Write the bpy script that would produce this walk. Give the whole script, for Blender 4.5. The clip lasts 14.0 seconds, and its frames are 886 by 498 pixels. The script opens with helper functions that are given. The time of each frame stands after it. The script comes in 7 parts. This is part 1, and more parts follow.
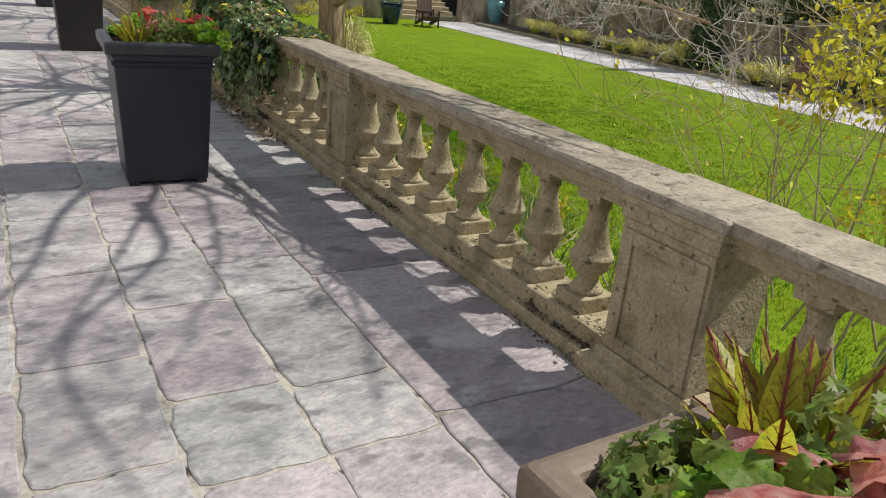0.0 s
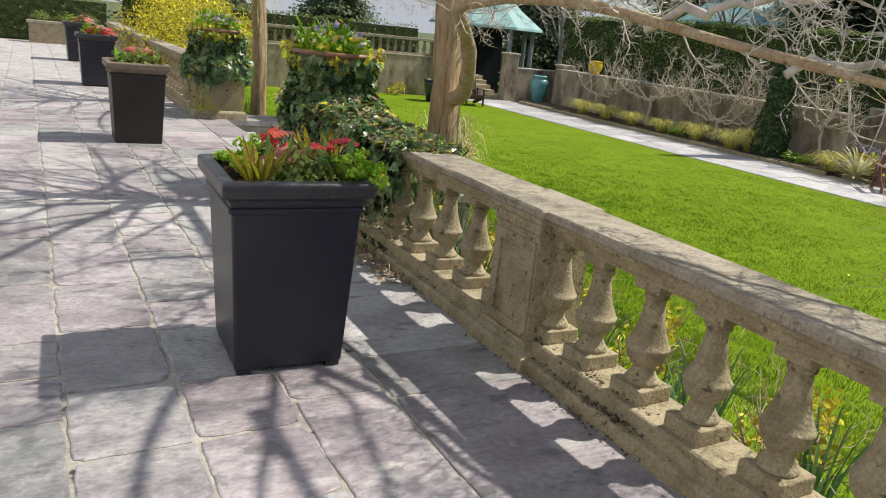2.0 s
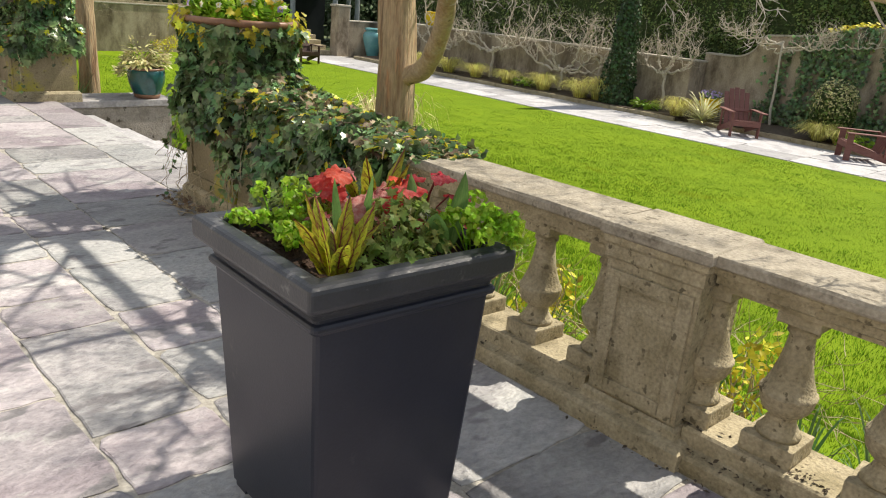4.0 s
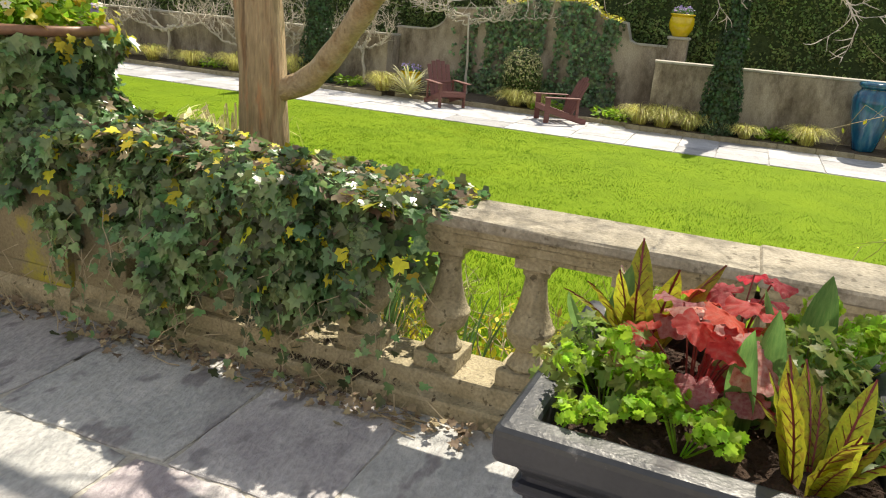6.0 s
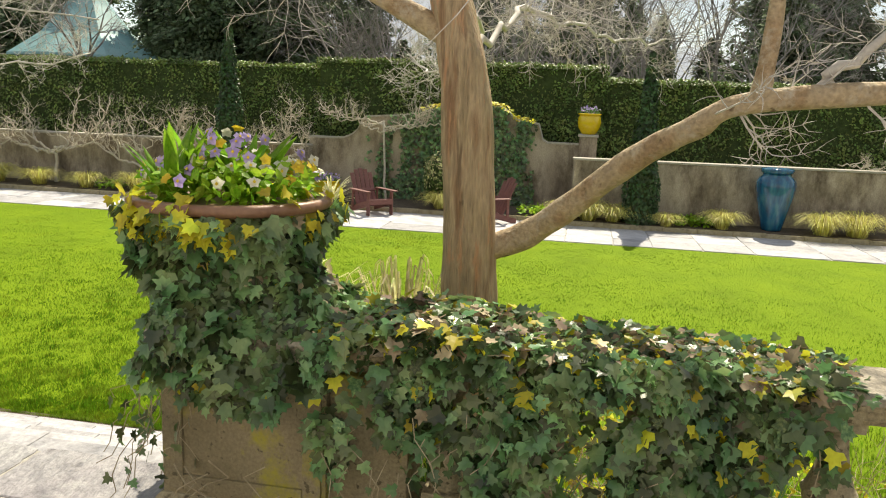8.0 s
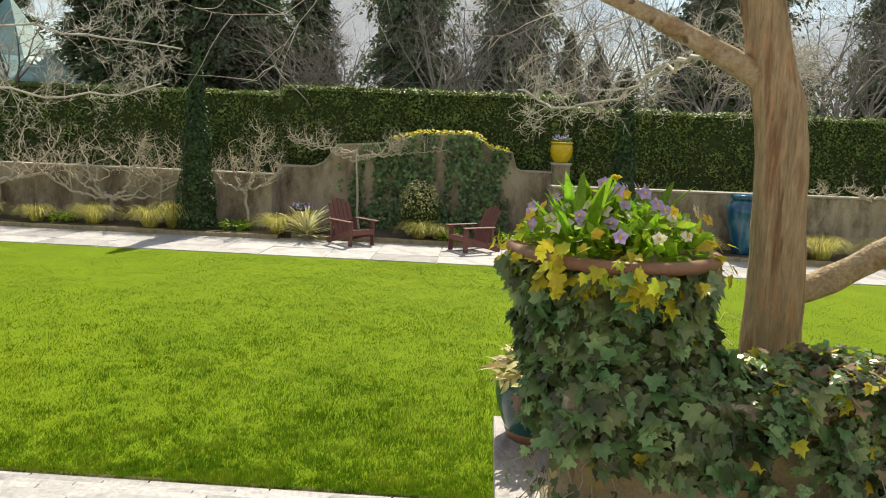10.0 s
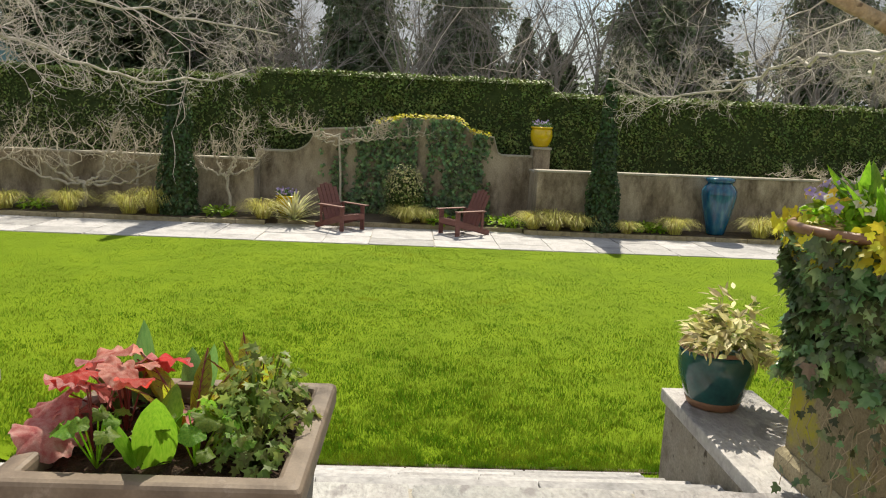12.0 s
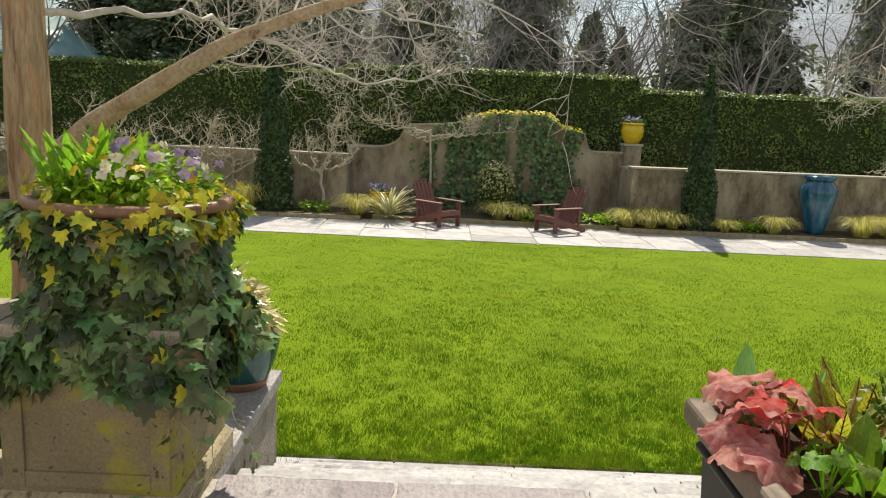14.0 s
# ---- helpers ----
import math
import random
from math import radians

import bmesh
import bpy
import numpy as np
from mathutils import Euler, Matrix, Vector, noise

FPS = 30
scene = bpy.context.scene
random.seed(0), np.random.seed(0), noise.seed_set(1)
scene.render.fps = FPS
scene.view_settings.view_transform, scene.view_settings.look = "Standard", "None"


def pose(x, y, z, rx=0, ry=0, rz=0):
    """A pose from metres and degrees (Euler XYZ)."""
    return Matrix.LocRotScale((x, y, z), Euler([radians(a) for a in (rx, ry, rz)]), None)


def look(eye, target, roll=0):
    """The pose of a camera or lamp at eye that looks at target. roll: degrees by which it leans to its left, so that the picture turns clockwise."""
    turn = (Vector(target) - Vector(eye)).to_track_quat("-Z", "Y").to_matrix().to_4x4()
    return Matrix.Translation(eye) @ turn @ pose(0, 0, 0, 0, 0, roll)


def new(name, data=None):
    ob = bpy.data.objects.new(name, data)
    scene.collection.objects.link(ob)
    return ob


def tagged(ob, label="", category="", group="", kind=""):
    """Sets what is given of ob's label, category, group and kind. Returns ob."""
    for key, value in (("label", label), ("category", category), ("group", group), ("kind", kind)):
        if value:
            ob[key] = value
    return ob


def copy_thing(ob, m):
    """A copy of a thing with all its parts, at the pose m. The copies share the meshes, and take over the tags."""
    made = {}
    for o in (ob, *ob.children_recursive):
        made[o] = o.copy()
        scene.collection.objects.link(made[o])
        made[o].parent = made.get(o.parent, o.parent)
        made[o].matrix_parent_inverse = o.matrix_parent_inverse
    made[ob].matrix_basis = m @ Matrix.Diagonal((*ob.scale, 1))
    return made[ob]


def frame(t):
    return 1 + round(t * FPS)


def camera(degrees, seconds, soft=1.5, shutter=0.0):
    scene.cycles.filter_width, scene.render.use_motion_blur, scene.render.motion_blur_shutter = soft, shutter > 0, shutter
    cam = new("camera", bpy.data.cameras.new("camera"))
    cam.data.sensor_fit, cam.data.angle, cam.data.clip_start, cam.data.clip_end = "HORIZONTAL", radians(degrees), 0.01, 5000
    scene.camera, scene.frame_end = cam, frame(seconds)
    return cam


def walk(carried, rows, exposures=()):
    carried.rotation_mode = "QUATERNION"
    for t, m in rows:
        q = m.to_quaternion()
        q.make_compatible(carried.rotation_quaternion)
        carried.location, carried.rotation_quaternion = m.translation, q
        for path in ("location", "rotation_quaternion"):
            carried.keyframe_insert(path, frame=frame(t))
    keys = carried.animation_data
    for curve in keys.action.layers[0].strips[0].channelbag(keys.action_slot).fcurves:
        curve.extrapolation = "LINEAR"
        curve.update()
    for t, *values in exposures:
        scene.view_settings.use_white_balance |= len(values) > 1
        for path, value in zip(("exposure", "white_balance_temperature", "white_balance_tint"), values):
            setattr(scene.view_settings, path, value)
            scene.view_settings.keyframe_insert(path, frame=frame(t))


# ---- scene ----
cam = camera(60.8, 14.0, soft=1.1)
PATH = [
    (0, (0.696, 0.478, 1.398), (1.659, 2.077, 0.68), 5.2),
    (0.5, (0.703, 0.848, 1.411), (1.646, 2.479, 0.741), 5.3),
    (1, (0.664, 1.285, 1.424), (1.589, 2.945, 0.8), 5.5),
    (1.5, (0.565, 1.708, 1.457), (1.488, 3.383, 0.871), 5.9),
    (2, (0.571, 2.17, 1.449), (1.514, 3.845, 0.894), 5.9),
    (2.2, (0.565, 2.342, 1.458), (1.523, 4.011, 0.912), 5.7),
    (4.3, (0.334, 3.934, 1.42), (1.728, 5.209, 0.764), 5.3),
    (4.5, (0.318, 4.081, 1.418), (1.769, 5.283, 0.746), 5.5),
    (5, (0.329, 4.471, 1.392), (1.914, 5.477, 0.703), 5.7),
    (5.5, (0.29, 4.854, 1.391), (1.981, 5.681, 0.716), 5.6),
    (6, (0.233, 5.3, 1.43), (2.012, 5.963, 0.8), 4.7),
    (6.5, (0.253, 5.725, 1.448), (2.091, 6.271, 0.877), 3.8),
    (7, (0.171, 6.228, 1.516), (2.053, 6.685, 1.016), 3.1),
    (7.5, (0.112, 6.615, 1.534), (2.022, 7.019, 1.101), 2.6),
    (8, (0.138, 7.051, 1.552), (2.072, 7.399, 1.179), 2.3),
    (8.2, (0.139, 7.231, 1.559), (2.079, 7.556, 1.202), 2.1),
    (8.5, (0.108, 7.487, 1.573), (2.058, 7.777, 1.234), 2.1),
    (8.7, (0.093, 7.656, 1.582), (2.048, 7.919, 1.254), 2.0),
    (10.8, (0.082, 9.454, 1.553), (2.058, 9.485, 1.244), 2.5),
    (11, (0.06, 9.587, 1.563), (2.036, 9.602, 1.249), 2.4),
    (11.5, (-0.089, 9.969, 1.576), (1.885, 9.935, 1.252), 2.4),
    (12, (-0.122, 10.302, 1.531), (1.848, 10.208, 1.198), 2.6),
    (12.5, (-0.152, 10.62, 1.526), (1.815, 10.486, 1.192), 2.6),
    (13, (-0.238, 11.009, 1.562), (1.729, 10.876, 1.224), 2.7),
    (13.5, (-0.148, 11.328, 1.525), (1.821, 11.241, 1.183), 2.7),
    (14, (-0.056, 11.766, 1.532), (1.912, 11.754, 1.178), 2.7),
]
walk(cam, [(t, look(eye, target, roll)) for t, eye, target, roll in PATH], [(0, 0.20, 6800, 9), (1, 0.33, 6830, 9), (2, 0.40, 6870, 9), (5, 0.77, 7250, 8), (7.5, 0.85, 7550, 6), (9, 0.66, 7640, 6), (11, 0.48, 7560, 6), (14, 0.47, 7480, 7)])

# ---- light ----
SUN = Vector((0.63, -0.08, 0.81)).normalized()
sky_world = bpy.data.worlds.new("sky")
scene.world = sky_world
sky_world.use_nodes = True
wn, wl = sky_world.node_tree.nodes, sky_world.node_tree.links
sky = wn.new("ShaderNodeTexSky")
sky.sky_type, sky.sun_disc = "NISHITA", False
sky.sun_elevation = math.asin(SUN.z)
sky.sun_rotation = math.atan2(SUN.x, SUN.y)
sky.air_density, sky.dust_density, sky.ozone_density = 1.0, 0.6, 1.5
# thin drifting cloud over the blue
wc = wn.new("ShaderNodeTexCoord")
wm = wn.new("ShaderNodeMapping")
wm.inputs["Scale"].default_value = (2.2, 2.2, 5.0)
wnz = wn.new("ShaderNodeTexNoise")
wnz.inputs["Scale"].default_value, wnz.inputs["Detail"].default_value = 1.6, 6.0
wr = wn.new("ShaderNodeValToRGB")
wr.color_ramp.elements[0].position, wr.color_ramp.elements[1].position = 0.27, 0.55
wmix = wn.new("ShaderNodeMixRGB")
wmix.inputs["Color2"].default_value = (2.85, 3.1, 3.65, 1)
wl.new(wc.outputs["Generated"], wm.inputs["Vector"])
wl.new(wm.outputs["Vector"], wnz.inputs["Vector"])
wl.new(wnz.outputs["Fac"], wr.inputs["Fac"])
wl.new(wr.outputs["Color"], wmix.inputs["Fac"])
wl.new(sky.outputs["Color"], wmix.inputs["Color1"])
wl.new(wmix.outputs["Color"], wn["Background"].inputs["Color"])
wn["Background"].inputs["Strength"].default_value = 0.126
sun_lamp = bpy.data.lights.new("sun", "SUN")
sun_lamp.energy, sun_lamp.angle, sun_lamp.color = 4.35, radians(0.6), (1.0, 0.95, 0.87)
sun_ob = new("sun", sun_lamp)
sun_ob.matrix_world = look(SUN * 60, (0, 0, 0))


# ---- materials ----
def material(name, colours, rough=0.8, scale=4.0, fine=60.0, bump=0.3, metal=0.0, stain=None, stain_at=0.55, vary=0.0,
             island=0.0, translucent=0.0, spec=0.4, coat=0.0, depth=0.02, stretch=(1, 1, 1), grain=0.25, spots=None, spot_at=0.62, spot_scale=24.0, sharp=0.2, soft_stain=0.12):
    """Colour from two noises over three stops, stains with a shape of their own, relief at two sizes."""
    m = bpy.data.materials.new(name)
    m.use_nodes = True
    n, k = m.node_tree.nodes, m.node_tree.links
    b = n["Principled BSDF"]
    tc = n.new("ShaderNodeTexCoord")
    mp = n.new("ShaderNodeMapping")
    mp.inputs["Scale"].default_value = stretch
    k.new(tc.outputs["Object"], mp.inputs["Vector"])
    big = n.new("ShaderNodeTexNoise")
    big.inputs["Scale"].default_value, big.inputs["Detail"].default_value = scale, 6.0
    small = n.new("ShaderNodeTexNoise")
    small.inputs["Scale"].default_value, small.inputs["Detail"].default_value = fine, 4.0
    vec = mp.outputs["Vector"]
    if vary:
        info = n.new("ShaderNodeObjectInfo")
        add = n.new("ShaderNodeVectorMath")
        add.operation = "ADD"
        sc = n.new("ShaderNodeVectorMath")
        sc.operation = "SCALE"
        sc.inputs["Scale"].default_value = 37.0
        comb = n.new("ShaderNodeCombineXYZ")
        for s in ("X", "Y", "Z"):
            k.new(info.outputs["Random"], comb.inputs[s])
        k.new(comb.outputs["Vector"], sc.inputs[0])
        k.new(vec, add.inputs[0])
        k.new(sc.outputs["Vector"], add.inputs[1])
        vec = add.outputs["Vector"]
    k.new(vec, big.inputs["Vector"])
    k.new(vec, small.inputs["Vector"])
    ramp = n.new("ShaderNodeValToRGB")
    els = ramp.color_ramp.elements
    els[0].position, els[1].position = 0.5 - sharp, 0.5 + sharp
    els[0].color, els[1].color = (*colours[0], 1), (*colours[-1], 1)
    if len(colours) > 2:
        e = els.new(0.5)
        e.color = (*colours[1], 1)
    k.new(big.outputs["Fac"], ramp.inputs["Fac"])
    mul = n.new("ShaderNodeMixRGB")
    mul.blend_type = "OVERLAY"
    mul.inputs["Fac"].default_value = grain
    k.new(ramp.outputs["Color"], mul.inputs["Color1"])
    k.new(small.outputs["Fac"], mul.inputs["Color2"])
    col = mul.outputs["Color"]
    if stain:
        sn = n.new("ShaderNodeTexNoise")
        sn.inputs["Scale"].default_value, sn.inputs["Detail"].default_value = scale * 1.7, 9.0
        sn.inputs["Roughness"].default_value = 0.7
        off = n.new("ShaderNodeVectorMath")
        off.operation = "ADD"
        off.inputs[1].default_value = (7.3, 2.1, 5.5)
        k.new(vec, off.inputs[0])
        k.new(off.outputs["Vector"], sn.inputs["Vector"])
        sr = n.new("ShaderNodeValToRGB")
        sr.color_ramp.elements[0].position, sr.color_ramp.elements[1].position = stain_at, stain_at + soft_stain
        k.new(sn.outputs["Fac"], sr.inputs["Fac"])
        sm = n.new("ShaderNodeMixRGB")
        sm.inputs["Color2"].default_value = (*stain, 1)
        k.new(sr.outputs["Color"], sm.inputs["Fac"])
        k.new(col, sm.inputs["Color1"])
        col = sm.outputs["Color"]
    if spots:
        pn = n.new("ShaderNodeTexNoise")
        pn.inputs["Scale"].default_value, pn.inputs["Detail"].default_value = spot_scale, 3.0
        k.new(vec, pn.inputs["Vector"])
        pr = n.new("ShaderNodeValToRGB")
        pr.color_ramp.elements[0].position, pr.color_ramp.elements[1].position = spot_at, spot_at + 0.06
        k.new(pn.outputs["Fac"], pr.inputs["Fac"])
        pm = n.new("ShaderNodeMixRGB")
        pm.inputs["Color2"].default_value = (*spots, 1)
        k.new(pr.outputs["Color"], pm.inputs["Fac"])
        k.new(col, pm.inputs["Color1"])
        col = pm.outputs["Color"]
    if vary or island:
        hsv = n.new("ShaderNodeHueSaturation")
        if island:
            src = n.new("ShaderNodeNewGeometry").outputs["Random Per Island"]
        else:
            src = n.new("ShaderNodeObjectInfo").outputs["Random"]
        for s, lo, hi in (("Value", 1 - max(vary, island), 1 + max(vary, island)), ("Hue", 0.5 - 0.06 * max(vary, island), 0.5 + 0.06 * max(vary, island))):
            mr = n.new("ShaderNodeMapRange")
            mr.inputs["To Min"].default_value, mr.inputs["To Max"].default_value = lo, hi
            k.new(src, mr.inputs["Value"])
            k.new(mr.outputs["Result"], hsv.inputs[s])
        k.new(col, hsv.inputs["Color"])
        col = hsv.outputs["Color"]
    k.new(col, b.inputs["Base Color"])
    b.inputs["Roughness"].default_value = rough
    b.inputs["Metallic"].default_value = metal
    b.inputs["Specular IOR Level"].default_value = spec
    b.inputs["Coat Weight"].default_value = coat
    b.inputs["Coat Roughness"].default_value = 0.12
    if bump:
        mix = n.new("ShaderNodeMath")
        mix.operation = "MULTIPLY_ADD"
        mix.inputs[1].default_value = 0.35
        k.new(small.outputs["Fac"], mix.inputs[0])
        k.new(big.outputs["Fac"], mix.inputs[2])
        bp = n.new("ShaderNodeBump")
        bp.inputs["Strength"].default_value, bp.inputs["Distance"].default_value = bump, depth
        k.new(mix.outputs["Value"], bp.inputs["Height"])
        k.new(bp.outputs["Normal"], b.inputs["Normal"])
    if translucent:
        tr = n.new("ShaderNodeBsdfTranslucent")
        k.new(col, tr.inputs["Color"])
        ms = n.new("ShaderNodeMixShader")
        ms.inputs["Fac"].default_value = translucent
        k.new(b.outputs["BSDF"], ms.inputs[1])
        k.new(tr.outputs["BSDF"], ms.inputs[2])
        k.new(ms.outputs["Shader"], n["Material Output"].inputs["Surface"])
    return m


FLAG = material("grey_flagstone", [(0.284, 0.267, 0.284), (0.392, 0.377, 0.386), (0.323, 0.318, 0.326)], 0.62, 1.7, 30, 1.0, vary=0.2, depth=0.035, stretch=(1.0, 1.7, 1), stain=(0.46, 0.45, 0.45), stain_at=0.56, soft_stain=0.10, grain=0.45, spots=(0.21, 0.20, 0.21), spot_at=0.60, spot_scale=4.5, sharp=0.13)
FLAG_LILAC = material("lilac_flagstone", [(0.284, 0.249, 0.273), (0.382, 0.350, 0.371), (0.323, 0.297, 0.316)], 0.62, 1.7, 30, 1.0, vary=0.2, depth=0.035, stretch=(1.0, 1.7, 1), stain=(0.46, 0.45, 0.45), stain_at=0.56, soft_stain=0.10, grain=0.45, spots=(0.21, 0.20, 0.21), spot_at=0.60, spot_scale=4.5, sharp=0.13)
FLAG_GREEN = material("greenish_flagstone", [(0.278, 0.273, 0.281), (0.384, 0.384, 0.384), (0.318, 0.324, 0.326)], 0.62, 1.7, 30, 1.0, vary=0.2, depth=0.035, stretch=(1.0, 1.7, 1), stain=(0.46, 0.45, 0.45), stain_at=0.56, soft_stain=0.10, grain=0.45, spots=(0.21, 0.20, 0.21), spot_at=0.60, spot_scale=4.5, sharp=0.13)
FLAG_PALE = material("pale_paving", [(0.31, 0.308, 0.325), (0.425, 0.42, 0.435), (0.36, 0.358, 0.372)], 0.75, 2.0, 30, 0.8, vary=0.2, depth=0.02, grain=0.45, stain=(0.25, 0.24, 0.24), stain_at=0.56, soft_stain=0.15, sharp=0.14)
MORTAR = material("joint_mortar", [(0.34, 0.315, 0.27), (0.44, 0.415, 0.37), (0.16, 0.15, 0.125)], 0.95, 5, 70, 1.0, depth=0.012, grain=0.5, spots=(0.06, 0.055, 0.045), spot_at=0.62, spot_scale=9)
STONE = material("weathered_limestone", [(0.248, 0.21, 0.128), (0.395, 0.34, 0.23), (0.282, 0.24, 0.146)], 0.92, 5, 85, 1.0, stain=(0.15, 0.128, 0.075), stain_at=0.55, soft_stain=0.2, depth=0.016, spots=(0.15, 0.126, 0.08), spot_at=0.63, spot_scale=30, grain=0.55)
STONE_TOP = material("pale_coping_stone", [(0.225, 0.198, 0.152), (0.36, 0.322, 0.258), (0.25, 0.222, 0.172)], 0.92, 5, 80, 0.9, stain=(0.18, 0.157, 0.115), stain_at=0.53, soft_stain=0.2, depth=0.012, spots=(0.17, 0.147, 0.112), spot_at=0.63, spot_scale=26, grain=0.5)
MOSSY = material("mossy_stone", [(0.20, 0.165, 0.095), (0.28, 0.235, 0.15), (0.17, 0.145, 0.075)], 0.92, 1.3, 100, 0.8, stain=(0.38, 0.35, 0.035), stain_at=0.52, soft_stain=0.12, depth=0.012, spots=(0.12, 0.10, 0.06), spot_at=0.64, spot_scale=30, grain=0.4)
CHEEK = material("grey_pitted_stone", [(0.17, 0.15, 0.125), (0.30, 0.275, 0.24), (0.235, 0.21, 0.18)], 0.95, 5, 60, 1.0, stain=(0.38, 0.355, 0.31), stain_at=0.57, depth=0.025, spots=(0.07, 0.06, 0.045), spot_at=0.64, spot_scale=10, grain=0.5)
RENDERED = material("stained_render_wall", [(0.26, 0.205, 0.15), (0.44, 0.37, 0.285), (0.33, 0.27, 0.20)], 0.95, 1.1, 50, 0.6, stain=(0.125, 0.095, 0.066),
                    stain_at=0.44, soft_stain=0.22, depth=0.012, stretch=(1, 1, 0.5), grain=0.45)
RENDER_CAP = material("wall_coping", [(0.36, 0.33, 0.28), (0.45, 0.42, 0.36)], 0.9, 4, 80, 0.4, stain=(0.2, 0.18, 0.14), depth=0.01)
POT = material("dark_planter_resin", [(0.013, 0.016, 0.028), (0.025, 0.028, 0.041)], 0.36, 3, 160, 0.3, stain=(0.045, 0.047, 0.055), stain_at=0.64, depth=0.003, spec=0.4, spots=(0.06, 0.06, 0.065), spot_at=0.70, spot_scale=9)
POT_DUSK = material("brown_black_planter_resin", [(0.022, 0.018, 0.018), (0.036, 0.030, 0.030)], 0.5, 3, 160, 0.3, stain=(0.06, 0.05, 0.048), stain_at=0.64, depth=0.003, spec=0.35)
POT_RIM = material("worn_planter_rim", [(0.020, 0.023, 0.030), (0.038, 0.041, 0.049)], 0.40, 7, 120, 0.5, stain=(0.17, 0.17, 0.175), stain_at=0.60, soft_stain=0.10, depth=0.005, spec=0.6, spots=(0.24, 0.24, 0.24), spot_at=0.70, spot_scale=16)
POT_BROWN = material("brown_worn_planter_rim", [(0.13, 0.095, 0.07), (0.20, 0.155, 0.12), (0.10, 0.075, 0.06)], 0.62, 6, 120, 0.35, stain=(0.30, 0.25, 0.21), stain_at=0.60, depth=0.004)
SOIL = material("bark_mulch", [(0.020, 0.012, 0.008), (0.055, 0.030, 0.018), (0.03, 0.018, 0.012)], 0.95, 30, 120, 1.0, depth=0.02)
EARTH = material("bed_soil", [(0.06, 0.045, 0.03), (0.11, 0.085, 0.06), (0.05, 0.04, 0.028)], 0.95, 6, 80, 0.9, depth=0.03)
LAWN = material("lawn_turf", [(0.115, 0.185, 0.006), (0.135, 0.215, 0.007), (0.155, 0.235, 0.008)], 0.9, 1.3, 150, 0.5, depth=0.03, spec=0.1, grain=0.5)
BLADE = material("grass_blade", [(0.100, 0.205, 0.012), (0.142, 0.25, 0.016), (0.192, 0.285, 0.024)], 0.42, 3.5, 50, 0, island=0.38, translucent=0.33, spec=0.5, stain=(0.27, 0.335, 0.028), stain_at=0.55, soft_stain=0.12, sharp=0.12, spots=(0.27, 0.31, 0.02), spot_at=0.64, spot_scale=0.55)
IVY = material("ivy_leaf", [(0.06, 0.125, 0.047), (0.13, 0.215, 0.082), (0.29, 0.375, 0.15)], 0.32, 6, 60, 0.4, island=0.72, translucent=0.36, spec=0.75, depth=0.006)
IVY_ONE = material("single_ivy_leaf", [(0.06, 0.125, 0.047), (0.13, 0.215, 0.082), (0.29, 0.375, 0.15)], 0.32, 6, 60, 0.4, vary=0.72, translucent=0.36, spec=0.75, depth=0.006)
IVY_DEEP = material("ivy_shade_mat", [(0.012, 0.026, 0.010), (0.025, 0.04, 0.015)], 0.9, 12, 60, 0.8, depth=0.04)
IVY_YELLOW = material("yellowed_ivy_leaf", [(0.50, 0.46, 0.03), (0.62, 0.55, 0.05), (0.34, 0.42, 0.04)], 0.45, 6, 60, 0.1, island=0.35, translucent=0.4, depth=0.004)
IVY_DRY = material("dry_ivy_leaf", [(0.18, 0.12, 0.075), (0.34, 0.27, 0.18), (0.14, 0.09, 0.055)], 0.8, 9, 60, 0.2, island=0.4, translucent=0.15, depth=0.004)
VINE = material("vine_stem", [(0.30, 0.24, 0.15), (0.42, 0.36, 0.25)], 0.8, 20, 90, 0.4, depth=0.004)
HEDGE = material("hedge_leaf", [(0.07, 0.11, 0.028), (0.145, 0.205, 0.048), (0.27, 0.33, 0.09)], 0.45, 2.2, 40, 0, island=0.55, translucent=0.3)
# darker than the leaves: shade inside the foliage put into the core colour
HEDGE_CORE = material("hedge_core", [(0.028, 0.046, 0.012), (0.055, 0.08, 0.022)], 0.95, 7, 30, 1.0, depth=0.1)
CYPRESS = material("cypress_leaf", [(0.026, 0.060, 0.020), (0.06, 0.105, 0.032)], 0.45, 4, 40, 0, island=0.6, translucent=0.2)
# needle colour lifted a little to stand in for haze over distance
CONIFER = material("conifer_needles", [(0.085, 0.125, 0.068), (0.13, 0.18, 0.09), (0.18, 0.225, 0.11)], 0.7, 1.2, 20, 0, island=0.4, translucent=0.28)
GOLDGRASS = material("golden_grass_blade", [(0.46, 0.44, 0.09), (0.66, 0.61, 0.20), (0.52, 0.46, 0.18)], 0.6, 3, 40, 0, island=0.45, translucent=0.4)
YUCCA_M = material("variegated_leaf", [(0.58, 0.57, 0.26), (0.76, 0.74, 0.46), (0.42, 0.47, 0.14)], 0.5, 5, 40, 0, island=0.3, translucent=0.2)
DAFF = material("bulb_leaf", [(0.07, 0.16, 0.06), (0.13, 0.24, 0.09)], 0.5, 6, 40, 0, island=0.35, translucent=0.3)
PARSLEY = material("bright_green_leaf", [(0.19, 0.37, 0.025), (0.29, 0.49, 0.04), (0.40, 0.55, 0.07)], 0.45, 20, 80, 0.1, island=0.35, translucent=0.55, depth=0.003)
RANUN = material("cut_green_leaf", [(0.15, 0.24, 0.06), (0.24, 0.33, 0.08), (0.38, 0.33, 0.10)], 0.45, 14, 80, 0.1, island=0.5, translucent=0.55, depth=0.003)
